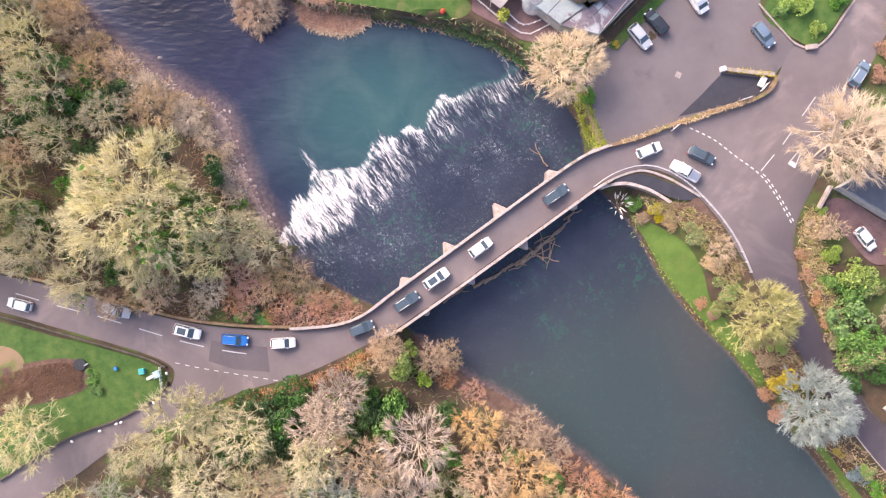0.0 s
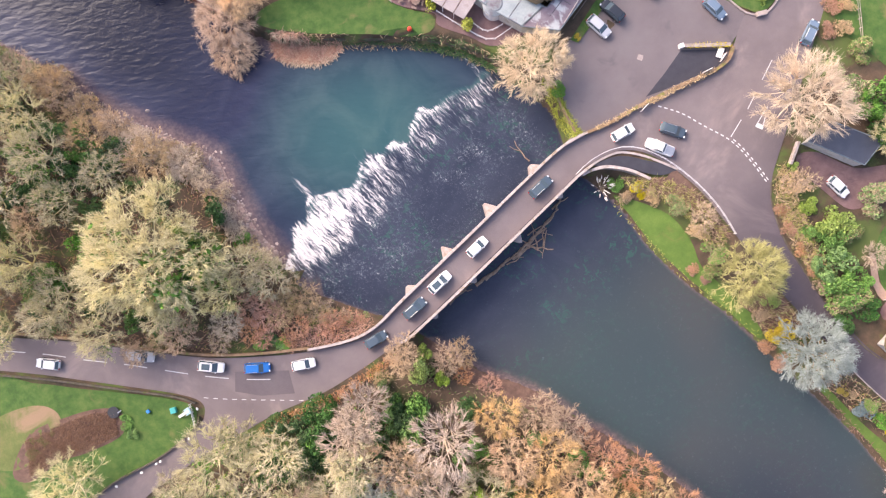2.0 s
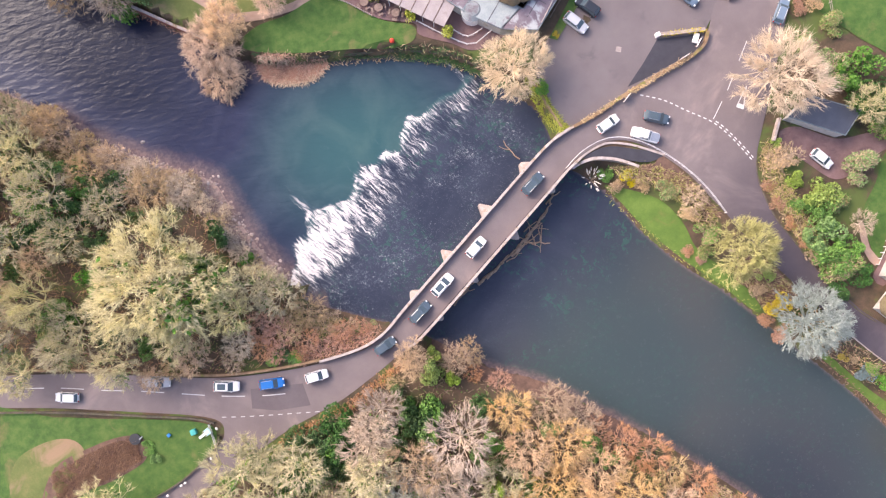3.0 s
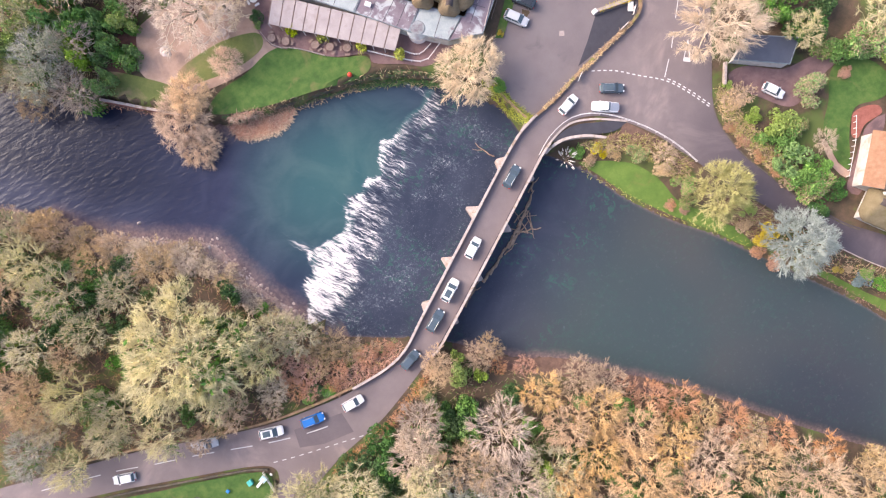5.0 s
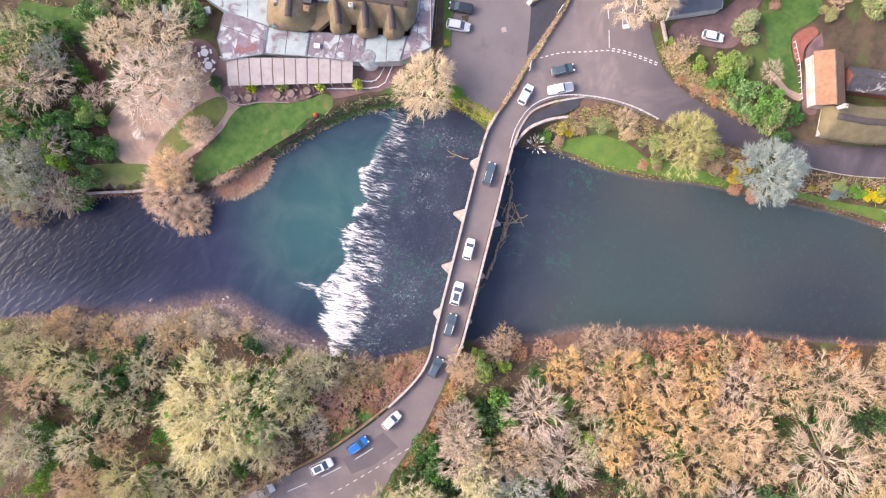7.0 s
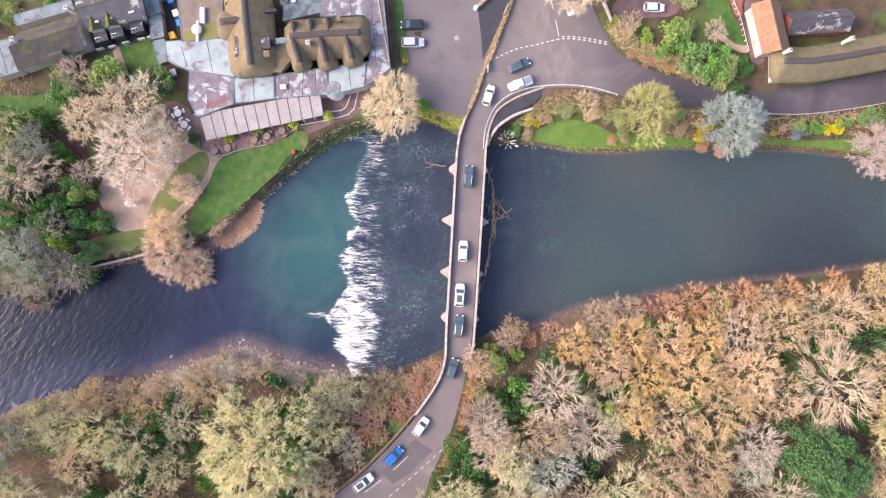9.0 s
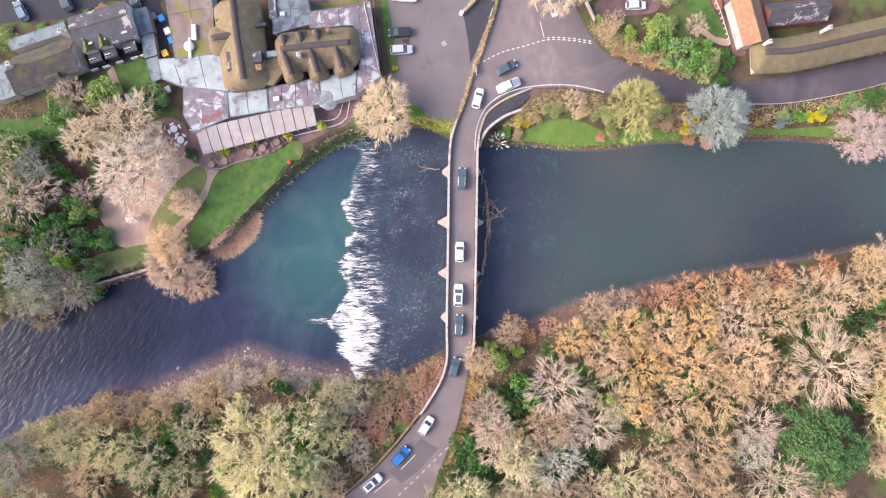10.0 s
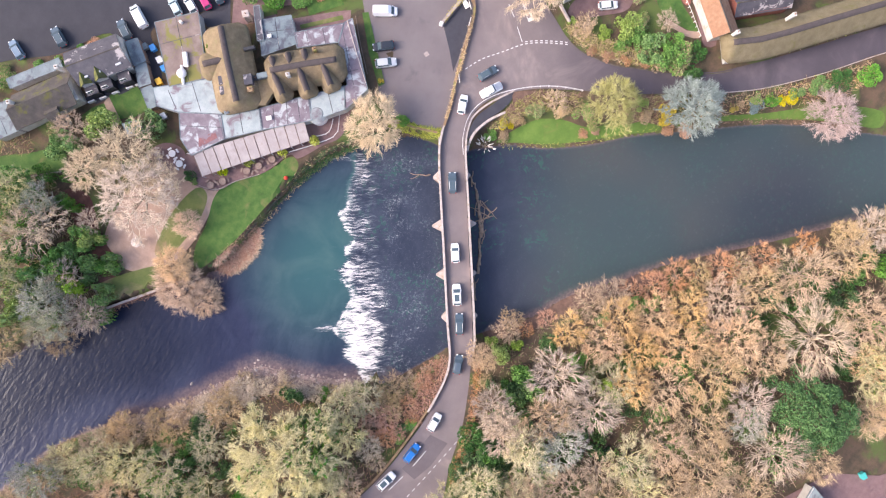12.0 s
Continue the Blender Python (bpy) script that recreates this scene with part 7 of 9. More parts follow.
def vehicle(shape, paint, name, label, category):
    L, W, H, bon, c0, c1, belt = SHAPES[shape]
    hw, nose = W / 2, L / 2
    t = thing(name, label, category)
    P = M["car_" + paint]
    bm = bmesh.new()
    st = [(nose + 0.02, 0.42, 0.46, belt - 0.38), (nose - 0.05, 0.66, 0.38, belt - 0.30), (nose - 0.16, 0.83, 0.28, belt - 0.19), (nose - 0.42, 0.95, 0.22, belt - 0.10), (nose - bon, 1.0, 0.22, belt), (0, 1.0, 0.22, belt + 0.02), (-nose + 0.55, 0.99, 0.22, belt + 0.03), (-nose + 0.22, 0.94, 0.26, belt + 0.0), (-nose + 0.06, 0.82, 0.36, belt - 0.10), (-nose - 0.01, 0.60, 0.44, belt - 0.22)]
    loft(bm, [hull_ring(x, hw * w, zb, zt) for x, w, zb, zt in st])
    body = part("body", bm, P, t)
    f0, f1, r0, r1 = nose - c0, nose - c0 - 0.72 * (H - belt) / 0.55, -nose + (L - c1) + 0.38 * (H - belt) / 0.5, -nose + (L - c1)
    if shape == "van":
        r0, r1 = -nose + 0.12, -nose + 0.06
    zb, zt = belt - 0.02, H - 0.05
    low, top = hw * 0.90, hw * 0.78
    if shape == "van":
        top = hw * 0.86
    bm = bmesh.new()
    v = [bm.verts.new(p) for p in ((f0, -low, zb), (f0, low, zb), (r1, low, zb), (r1, -low, zb), (f1, -top, zt), (f1, top, zt), (r0, top, zt), (r0, -top, zt))]
    for f in ((0, 1, 5, 4), (1, 2, 6, 5), (2, 3, 7, 6), (3, 0, 4, 7), (4, 5, 6, 7)):
        bm.faces.new([v[i] for i in f])
    part("glazing", bm, M["glass"] if shape != "van" else P, t, "dark blue-grey glass" if shape != "van" else "")
    bm = bmesh.new()
    rows = []
    for x, k, z in ((f1 + 0.06, 0.80, zt - 0.02), (f1 - 0.02, 0.94, zt + 0.01), (f1 - 0.20, 1.0, H - 0.02), ((f1 + r0) / 2, 1.01, H), (r0 + 0.15, 1.0, H - 0.02), (r0 + 0.02, 0.93, zt), (r0 - 0.06, 0.78, zt - 0.03)):
        w2 = top * k + 0.03
        rows.append([(x, -w2, z - 0.05), (x, -w2 * 0.9, z), (x, w2 * 0.9, z), (x, w2, z - 0.05)])
    loft(bm, rows)
    roof = part("roof", bm, P, t)
    for sx in (-1, 1):
        for a, b2, r in (((f0, low * sx, zb), (f1, top * sx, zt), 0.045), ((r1, low * sx, zb), (r0, top * sx, zt), 0.07), (((f0 + r1) / 2 - 0.1, low * sx, zb), ((f1 + r0) / 2 - 0.1, top * sx, zt), 0.045)):
            bm = bmesh.new()
            rod(bm, a, b2, r, r, 5)
            part("pillar", bm, P, t)
        bm = bmesh.new()
        box(bm, f0 - 0.36, (hw + 0.02) * sx - 0.09, belt, f0 - 0.20, (hw + 0.02) * sx + 0.09, belt + 0.16, 0, 0.03)
        part("wing_mirror", bm, P, t)
        bm = bmesh.new()
        box(bm, nose - 0.26, hw * 0.62 * sx - 0.17, belt - 0.30, nose + 0.0, hw * 0.62 * sx + 0.17, belt - 0.14, 0, 0.04)
        part("headlight", bm, M["lamp_white"], t, "clear headlight")
        bm = bmesh.new()
        box(bm, -nose - 0.01, hw * 0.72 * sx - 0.12, belt - 0.30, -nose + 0.16, hw * 0.72 * sx + 0.12, belt - 0.06, 0, 0.04)
        part("tail_light", bm, M["lamp_red"], t, "red tail light")
        for x in (nose - 0.85, -nose + 0.85):
            bm = bmesh.new()
            bmesh.ops.create_cone(bm, cap_ends=True, segments=14, radius1=0.33, radius2=0.33, depth=0.22, matrix=pose(x, (hw - 0.10) * sx, 0.33, 90, 0, 0))
            wheel = part("wheel", bm, M["rubber"], t, "black tyre")
            bm = bmesh.new()
            bmesh.ops.create_cone(bm, cap_ends=True, segments=10, radius1=0.20, radius2=0.16, depth=0.05, matrix=pose(x, (hw + 0.01) * sx, 0.33, 90 * sx, 0, 0))
            part("rim", bm, M["alloy"], wheel)
    bm = bmesh.new()
    box(bm, nose - 0.06, -hw * 0.55, 0.45, nose + 0.03, hw * 0.55, belt - 0.36, 0, 0.03)
    part("grille", bm, M["dark"], t, "black radiator grille")
    if shape == "pickup":
        bm = bmesh.new()
        box(bm, -nose + 0.12, -hw * 0.80, belt + 0.02, nose - c1 - 0.10, hw * 0.80, belt + 0.06, 0, 0.02)
        part("load_bed", bm, M["alloy"] if paint == "white" else M["car_silver"], t, "covered load bed")
    if shape == "van":
        bm = bmesh.new()
        v = [bm.verts.new(p) for p in ((f0 + 0.015, -low * 0.92, zb + 0.06), (f0 + 0.015, low * 0.92, zb + 0.06), (f1 + 0.03, top * 0.92, zt - 0.1), (f1 + 0.03, -top * 0.92, zt - 0.1))]
        bm.faces.new(v)
        bmesh.ops.solidify(bm, geom=bm.faces[:], thickness=0.03)
        part("windscreen", bm, M["glass"], t, "dark windscreen")
    if shape in ("suv", "estate"):
        for sx in (-1, 1):
            bm = bmesh.new()
            rod(bm, (f1 - 0.2, top * 0.93 * sx, H + 0.03), (r0 + 0.2, top * 0.93 * sx, H + 0.03), 0.025, 0.025, 5)
            part("roof_rail", bm, M["alloy"] if paint != "black" else M["dark"], t)
        if paint in ("white", "slate"):
            bm = bmesh.new()
            box(bm, r0 + 0.35, -top * 0.72, H - 0.03, f1 - 0.35, top * 0.72, H + 0.012, 0, 0.02)
            part("sunroof", bm, M["glass"], t, "dark glass sunroof")
    return t


CARS = [  # shape, paint, x, y, heading, label
    ("hatchback", "white", 32.6, 16.9, 22, "white hatchback leaving the stone bridge"),
    ("estate", "slate", 17.1, 9.5, 34, "dark blue-grey estate car crossing the bridge"),
    ("hatchback", "white", 4.6, 0.7, 36, "white hatchback crossing the bridge"),
    ("suv", "white", -2.8, -4.5, 35, "white car with a black sunroof on the bridge"),
    ("estate", "slate", -7.8, -8.4, 33, "dark blue-grey car entering the bridge"),
    ("hatchback", "slate", -15.3, -12.9, 22, "dark blue-grey hatchback approaching the bridge"),
    ("hatchback", "white", -28.6, -15.4, 3, "white hatchback waiting in the road queue"),
    ("estate", "blue", -36.8, -14.9, -5, "bright blue car waiting in the road queue"),
    ("suv", "white", -44.8, -13.5, -14, "white car with a black sunroof in the queue"),
    ("pickup", "silver", -57.0, -9.9, -15, "silver pickup truck in the road queue"),
    ("hatchback", "white", -73.5, -9.0, 166, "white car driving away along the woodland road"),
    ("estate", "slate", 41.3, 16.0, -26, "dark blue-grey car turning at the lane junction"),
    ("pickup", "white", 38.6, 13.4, 150, "white pickup truck beside the white railing"),
    ("suv", "silver", 31.1, 35.8, -50, "silver car parked beside the grass border"),
    ("suv", "black", 33.8, 38.2, 130, "black car parked beside the grass border"),
    ("hatchback", "white", 68.2, 2.1, -52, "white car parked on the gravel driveway"),
    ("estate", "grey_blue", 51.5, 36.0, -52, "grey-blue car parked beside the verge"),
    ("estate", "grey_blue", -10.0, 103.9, 65, "grey-blue car parked behind the cottage"),
    ("suv", "slate", -2.8, 97.8, 62, "dark car parked behind the cottage"),
    ("suv", "slate", 6.2, 86.9, 60, "dark car parked behind the inn"),
    ("van", "white", 10.3, 85.8, 62, "white van parked behind the inn"),
    ("hatchback", "pale_teal", 16.4, 80.6, 60, "pale teal car parked behind the inn"),
    ("hatchback", "white", 18.6, 78.1, 62, "white car parked behind the inn"),
    ("hatchback", "magenta", 21.0, 76.0, 62, "magenta car parked behind the inn"),
    ("hatchback", "slate", 23.4, 74.4, 64, "dark car parked behind the inn"),
    ("van", "white", 40.4, 42.0, -57, "white van parked in the car park"),
    ("estate", "grey_blue", 67.2, 29.4, 56, "dark blue car waiting in the lane"),
]
built = {}
for shape, paint, x, y, head, label in CARS:
    name = {"van": "van", "pickup": "pickup_truck"}.get(shape, "car")
    at = pose(x, y, 0.03, 0, 0, head)
    if (shape, paint) in built:
        tagged(copy_thing(built[shape, paint], at), label)
    else:
        built[shape, paint] = vehicle(shape, paint, name, label, name.replace("_", " "))
        built[shape, paint].matrix_basis = at

# ---- buildings ----
def block(parent, name, outline, z0, z1, mat, label=""):
    bm = bmesh.new()
    prism(bm, outline, z0, z1)
    return part(name, bm, mat, parent, label)


def flat_roof(parent, outline, z, mat, over=0.25, thick=0.22, label="", seams=None, name="roof"):
    """A flat roof slab with a raised edge, and welted seams across it."""
    o = np.array(outline, float)
    c = o.mean(0)
    big = c + (o - c) * (1 + over / np.linalg.norm(o - c, axis=1).mean())
    bm = bmesh.new()
    prism(bm, [tuple(p) for p in big], z, z + thick)
    r = part(name, bm, mat, parent, label)
    n = len(big)
    bm = bmesh.new()
    for i in range(n):
        a, b2 = big[i], big[(i + 1) % n]
        d = b2 - a
        ln = np.hypot(*d)
        m2 = (a + b2) / 2
        box(bm, m2[0] - ln / 2, m2[1] - 0.08, z + thick - 0.05, m2[0] + ln / 2, m2[1] + 0.08, z + thick + 0.07, math.degrees(math.atan2(d[1], d[0])))
    part("edge_trim", bm, M["roof_lead"], r)
    for a, b2 in seams or ():
        bm = bmesh.new()
        rod(bm, (*a, z + thick), (*b2, z + thick), 0.06, 0.06, 4)
        part("seam", bm, M["roof_slate"], r)
    return r


def thatch(parent, ridge, half, eave, top, mat, hip=1.6, ridge_mat=None, thick=0.35):
    """A thick rounded thatch along a ridge line, hipped at both ends, with its ridge roll."""
    line = even(ridge, 0.8)
    d = np.gradient(line, axis=0)
    d /= np.linalg.norm(d, axis=1)[:, None]
    line = np.vstack([line[0] - d[0] * hip, line[0] - d[0] * hip * 0.45, line, line[-1] + d[-1] * hip * 0.45, line[-1] + d[-1] * hip])
    d = np.vstack([d[:1], d[:1], d, d[-1:], d[-1:]])
    nrm = np.stack([-d[:, 1], d[:, 0]], 1)
    m = len(line)
    rnd = np.random.default_rng(int(abs(ridge[0][0]) * 10))
    rows = []
    for i, (p, n) in enumerate(zip(line, nrm)):
        k = 0.0 if i in (0, m - 1) else 0.72 if i in (1, m - 2) else 1.0
        wide = half * (0.62 if i in (0, m - 1) else 0.90 if i in (1, m - 2) else 1.0)
        row = []
        for u in np.linspace(-1, 1, 17):
            prof = 1 - abs(u) ** 1.12 * (0.94 + 0.06 * abs(u))
            z = eave + (top - eave) * prof * (k if k else 0.06)
            q = p + n * wide * u
            row.append((q[0] + rnd.normal() * 0.03, q[1] + rnd.normal() * 0.03, z + rnd.normal() * 0.03))
        low = [(x + (p[0] - x) * 0.06, y + (p[1] - y) * 0.06, min(z, eave) - thick) for x, y, z in (row[-1], row[0])]
        rows.append(row + low)
    bm = bmesh.new()
    loft(bm, rows)
    r = part("thatched_roof", bm, mat, parent, "thick weathered thatch", smooth=True)
    rl = even(ridge, 0.8)
    bm = bmesh.new()
    dd = np.gradient(rl, axis=0)
    dd /= np.linalg.norm(dd, axis=1)[:, None]
    nn = np.stack([-dd[:, 1], dd[:, 0]], 1)
    fall = (top - eave) / half
    loft(bm, [[(*(p - n * 0.72), top - 0.72 * fall - 0.05), (*(p - n * 0.6), top - 0.5 * fall + 0.22), (p[0], p[1], top + 0.30), (*(p + n * 0.6), top - 0.5 * fall + 0.22), (*(p + n * 0.72), top - 0.72 * fall - 0.05)] for p, n in zip(rl, nn)])
    part("thatched_ridge", bm, ridge_mat or M["thatch_ridge"], r, "dark patterned ridge roll", smooth=True)
    return r


def gable(parent, corners, eave, top, mat, wall, label="", over=0.3, ridge_along=0):
    """Walls and a pitched roof with thickness on four corners; the ridge runs along the first side."""
    c = [np.array(p, float) for p in corners]
    if ridge_along:
        c = c[1:] + c[:1]
    a, b2, d, e = c
    block(parent, "wall", [tuple(p) for p in (a, b2, d, e)], -0.3, eave, wall)
    m0, m1 = (a + e) / 2, (b2 + d) / 2
    ax = (m1 - m0) / np.linalg.norm(m1 - m0)
    ac = (a - e) / np.linalg.norm(a - e)
    half = np.linalg.norm(a - e) / 2
    m0, m1 = m0 - ax * over, m1 + ax * over
    drop = (top - eave) * over / half
    bm = bmesh.new()
    ring = lambda q: [(*(q + ac * (half + over)), eave - drop), (*q, top), (*(q - ac * (half + over)), eave - drop), (*(q - ac * (half + over)), eave - drop - 0.16), (*q, top - 0.18), (*(q + ac * (half + over)), eave - drop - 0.16)]
    loft(bm, [ring(m0), ring(m1)])
    r = part("roof", bm, mat, parent, label)
    bm = bmesh.new()
    loft(bm, [[(*(q - ac * 0.16), top - 0.03), (*q, top + 0.09), (*(q + ac * 0.16), top - 0.03)] for q in (m0, m1)])
    part("ridge_tiles", bm, M["roof_mossy"], r)
    for q, s in ((m0 + ax * over, 1), (m1 - ax * over, -1)):
        bm = bmesh.new()
        vs = [(*(q + ac * half), eave - 0.02), (*(q - ac * half), eave - 0.02), (*q, top - 0.2)]
        one = [bm.verts.new(p) for p in vs]
        two = [bm.verts.new((p[0] + ax[0] * 0.2 * s, p[1] + ax[1] * 0.2 * s, p[2])) for p in vs]
        bm.faces.new(one)
        bm.faces.new(two[::-1])
        for i in range(3):
            bm.faces.new((one[i], one[(i + 1) % 3], two[(i + 1) % 3], two[i]))
        part("gable_wall", bm, wall, parent)
    return r


def chimney(parent, x, y, z0, z1, mat, w=0.7, turn=-45):
    bm = bmesh.new()
    box(bm, x - w / 2, y - w / 2, z0, x + w / 2, y + w / 2, z1, turn, 0.04)
    box(bm, x - w / 2 - 0.08, y - w / 2 - 0.08, z1 - 0.2, x + w / 2 + 0.08, y + w / 2 + 0.08, z1 - 0.05, turn)
    ch = part("chimney", bm, mat, parent, "rendered chimney stack")
    bm = bmesh.new()
    rod(bm, (x, y, z1 - 0.05), (x, y, z1 + 0.4), 0.14, 0.11, 8)
    part("chimney_pot", bm, M["clay_tile"], ch)


def wall_window(parent, p, q, t, z0, z1, w=1.1):
    """A window in the wall from p to q, at the fraction t of its length, set proud of it by its frame."""
    p, q = np.array(p, float), np.array(q, float)
    d = (q - p) / np.linalg.norm(q - p)
    c = p + (q - p) * t
    ang = math.degrees(math.atan2(d[1], d[0]))
    bm = bmesh.new()
    for dz in (z0, z1 - 0.07):
        box(bm, c[0] - w / 2, c[1] - 0.06, dz, c[0] + w / 2, c[1] + 0.06, dz + 0.07, ang)
    for dx in (-w / 2 + 0.03, 0, w / 2 - 0.03):
        cc = c + d * dx
        box(bm, cc[0] - 0.035, cc[1] - 0.06, z0, cc[0] + 0.035, cc[1] + 0.06, z1, ang)
    win = part("window", bm, M["white_paint"], parent, "white framed window")
    bm = bmesh.new()
    box(bm, c[0] - w / 2 + 0.04, c[1] - 0.03, z0 + 0.05, c[0] + w / 2 - 0.04, c[1] + 0.03, z1 - 0.05, ang)
    part("pane", bm, M["window_glass"], win, "dark window glass")


# the inn: thatched wings rising out of flat roofs, with a long pale verandah
inn = thing("inn", "rambling thatched riverside inn with flat grey extensions", "building")
PANELS = [  # outline, material, height, seams
    ([(-0.9, 73.5), (7.2, 64.8), (7.6, 62.9), (2.4, 58.4), (-2.2, 66.1), (-3.6, 70.8)], "roof_pale", 3.10, [((0.4, 70.6), (-2.0, 67.0)), ((4.6, 67.4), (0.4, 62.4))]),
    ([(-2.2, 66.1), (2.1, 58.6), (-1.7, 55.1), (-8.4, 59.0), (-6.7, 62.8)], "roof_plum", 3.06, [((-4.4, 64.2), (0.0, 56.8))]),
    ([(1.8, 58.7), (7.5, 52.3), (4.2, 49.5), (-1.7, 55.1)], "roof_pale", 3.02, [((4.6, 55.4), (1.4, 52.4))]),
    ([(7.7, 52.4), (15.7, 45.3), (11.7, 41.8), (4.2, 49.5)], "roof_plum", 2.97, [((9.8, 50.4), (6.2, 47.6)), ((12.0, 48.4), (8.2, 45.6)), ((13.8, 46.8), (10.0, 43.6))]),
    ([(15.7, 45.3), (21.5, 39.9), (17.5, 37.1), (13.9, 39.9), (11.7, 41.8)], "roof_pale", 2.93, [((18.8, 42.4), (15.4, 38.8))]),
    ([(32.8, 47.3), (34.5, 46.3), (23.7, 35.5), (17.5, 37.1), (21.5, 39.9), (22.2, 39.6), (28.8, 46.1)], "roof_plum", 3.00, [((31.4, 46.8), (22.4, 38.0)), ((29.6, 43.0), (27.6, 44.8)), ((26.2, 39.4), (24.0, 41.4))]),
    ([(25.3, 55.1), (32.8, 47.3), (28.8, 46.1), (23.0, 52.7)], "roof_plum", 2.95, [((26.8, 53.2), (24.6, 51.0)), ((29.4, 50.6), (27.0, 48.2))]),
    ([(23.4, 62.7), (28.0, 57.7), (23.8, 53.3), (17.5, 58.1)], "roof_lead", 2.90, [((25.6, 60.2), (20.6, 55.8)), ((21.4, 61.0), (26.0, 55.6))]),
    ([(25.2, 65.2), (26.0, 64.3), (20.5, 59.6), (19.6, 60.6)], "roof_slate", 3.20, None),
]
for o, mt, zz, sm in PANELS:
    block(inn, "wall", o, -0.3, zz, M["render"])
    flat_roof(inn, o, zz, M[mt], 0.12, 0.2, {"roof_pale": "pale grey-green stained sheet roof", "roof_plum": "purplish sheet roof streaked with grey"}.get(mt, "dark weathered roof"), sm)
block(inn, "roof_patch", [(-6.2, 58.6), (-4.2, 60.0), (-1.6, 57.4), (-2.4, 56.4)], 3.265, 3.285, M["roof_red"], "faded red stained roof patch")
block(inn, "roof_vent", [(6.4, 49.6), (7.2, 48.8), (7.8, 49.4), (7.0, 50.2)], 3.1, 3.7, M["white_paint"], "small white roof vent")
block(inn, "roof_vent", [(21.2, 59.0), (21.8, 58.4), (22.3, 58.9), (21.7, 59.5)], 3.0, 3.7, M["white_paint"], "small white roof vent")
block(inn, "wall", [(15.4, 68.0), (19.8, 63.4), (9.4, 53.2), (5.0, 57.6)], 2.0, 4.0, M["render"])
thatch(inn, [(17.4, 67.0), (12.4, 62.2), (6.2, 55.8)], 4.9, 4.0, 7.4, M["thatch"], 1.5)
thatch(inn, [(9.0, 66.2), (12.6, 62.8)], 3.0, 3.9, 6.5, M["thatch"], 1.4)
block(inn, "wall", [(17.0, 54.6), (26.6, 44.2), (22.6, 40.8), (13.0, 51.0)], 2.0, 4.0, M["render"])
thatch(inn, [(15.4, 53.6), (20.2, 48.6), (24.8, 43.4)], 4.2, 4.0, 7.2, M["thatch"], 1.6)
for a, b2 in (((15.5, 53.2), (12.7, 48.9)), ((19.2, 49.2), (16.1, 45.0)), ((22.6, 45.6), (19.8, 41.6))):
    thatch(inn, [a, b2], 2.05, 3.9, 6.9, M["thatch"], 0.9, thick=0.3)
for a, b2 in (((16.2, 53.2), (17.9, 55.2)), ((18.7, 51.0), (20.5, 52.9)), ((21.1, 48.6), (22.9, 50.5))):
    thatch(inn, [a, b2], 1.5, 4.2, 6.6, M["thatch"], 0.9, thick=0.3)
for x, y, sx, sy, z0, z1, mt, nm, lb in ((8.3, 61.2, 0.9, 0.7, 4.4, 6.1, "roof_slate", "dormer", "small dark slated dormer"), (6.7, 59.9, 0.9, 0.7, 4.4, 6.0, "roof_slate", "dormer", "small dark slated dormer"), (11.4, 56.7, 1.1, 0.9, 4.4, 6.2, "roof_slate", "dormer", "small dark slated dormer"), (17.0, 60.2, 1.2, 0.35, 5.0, 5.9, "dark", "roof_hatch", "dark slot in the thatch"), (14.0, 54.8, 1.4, 0.6, 3.1, 5.4, "roof_lead", "link_roof", "grey lead link between the wings")):
    bm = bmesh.new()
    box(bm, x - sx, y - sy, z0, x + sx, y + sy, z1, -45 if nm != "dormer" else 42, 0.06)
    part(nm, bm, M[mt], inn, lb)
block(inn, "thatched_link", [(9.0, 51.4), (7.6, 53.4), (11.6, 56.6), (14.4, 54.2), (12.6, 51.4)], 2.6, 4.3, M["thatch"], "low thatch between the two wings")
for pts in ([(33.6, 47.0), (28.6, 41.2), (24.6, 36.4)],):
    for (x0, y0), (x1, y1) in zip(pts, pts[1:]):
        bm = bmesh.new()
        rod(bm, (x0, y0, 3.36), (x1, y1, 3.36), 0.10, 0.10, 4)
        part("coping", bm, M["coping"], inn, "white roof edge")
chimney(inn, 16.6, 49.9, 4.0, 7.6, M["render"])
chimney(inn, 24.1, 48.3, 4.0, 7.2, M["stone_mossy"])
chimney(inn, 9.9, 55.1, 4.0, 6.6, M["stone_mossy"], 1.0)
chimney(inn, 12.6, 56.0, 3.4, 5.0, M["dark"], 0.9)
chimney(inn, 3.4, 57.4, 3.0, 4.6, M["roof_lead"], 0.9)
chimney(inn, 23.0, 65.8, 0.0, 3.6, M["coping"], 1.3)
RUSTY = [(10.9, 80.7), (17.7, 74.4), (7.2, 65.2), (1.4, 70.9)]
block(inn, "wall", RUSTY, -0.3, 3.2, M["render"])
flat_roof(inn, RUSTY, 3.2, M["roof_rusty"], 0.2, 0.2, "rusty brown flat roof with moss", [((4.4, 68.0), (14.2, 77.6)), ((7.6, 77.4), (14.4, 71.2))])
for (ax0, ay0), (bx0, by0) in (((-9.0, 61.0), (-7.9, 59.2)), ((-7.0, 58.4), (10.8, 43.6)), ((24.6, 36.5), (34.0, 46.4)), ((11.6, 43.2), (20.6, 39.4))):
    ln = math.hypot(bx0 - ax0, by0 - ay0)
    for k in range(max(1, int(ln / 3))):
        wall_window(inn, (ax0, ay0), (bx0, by0), (k + 0.5) / max(1, int(ln / 3)), 0.9, 2.1)
bm = bmesh.new()
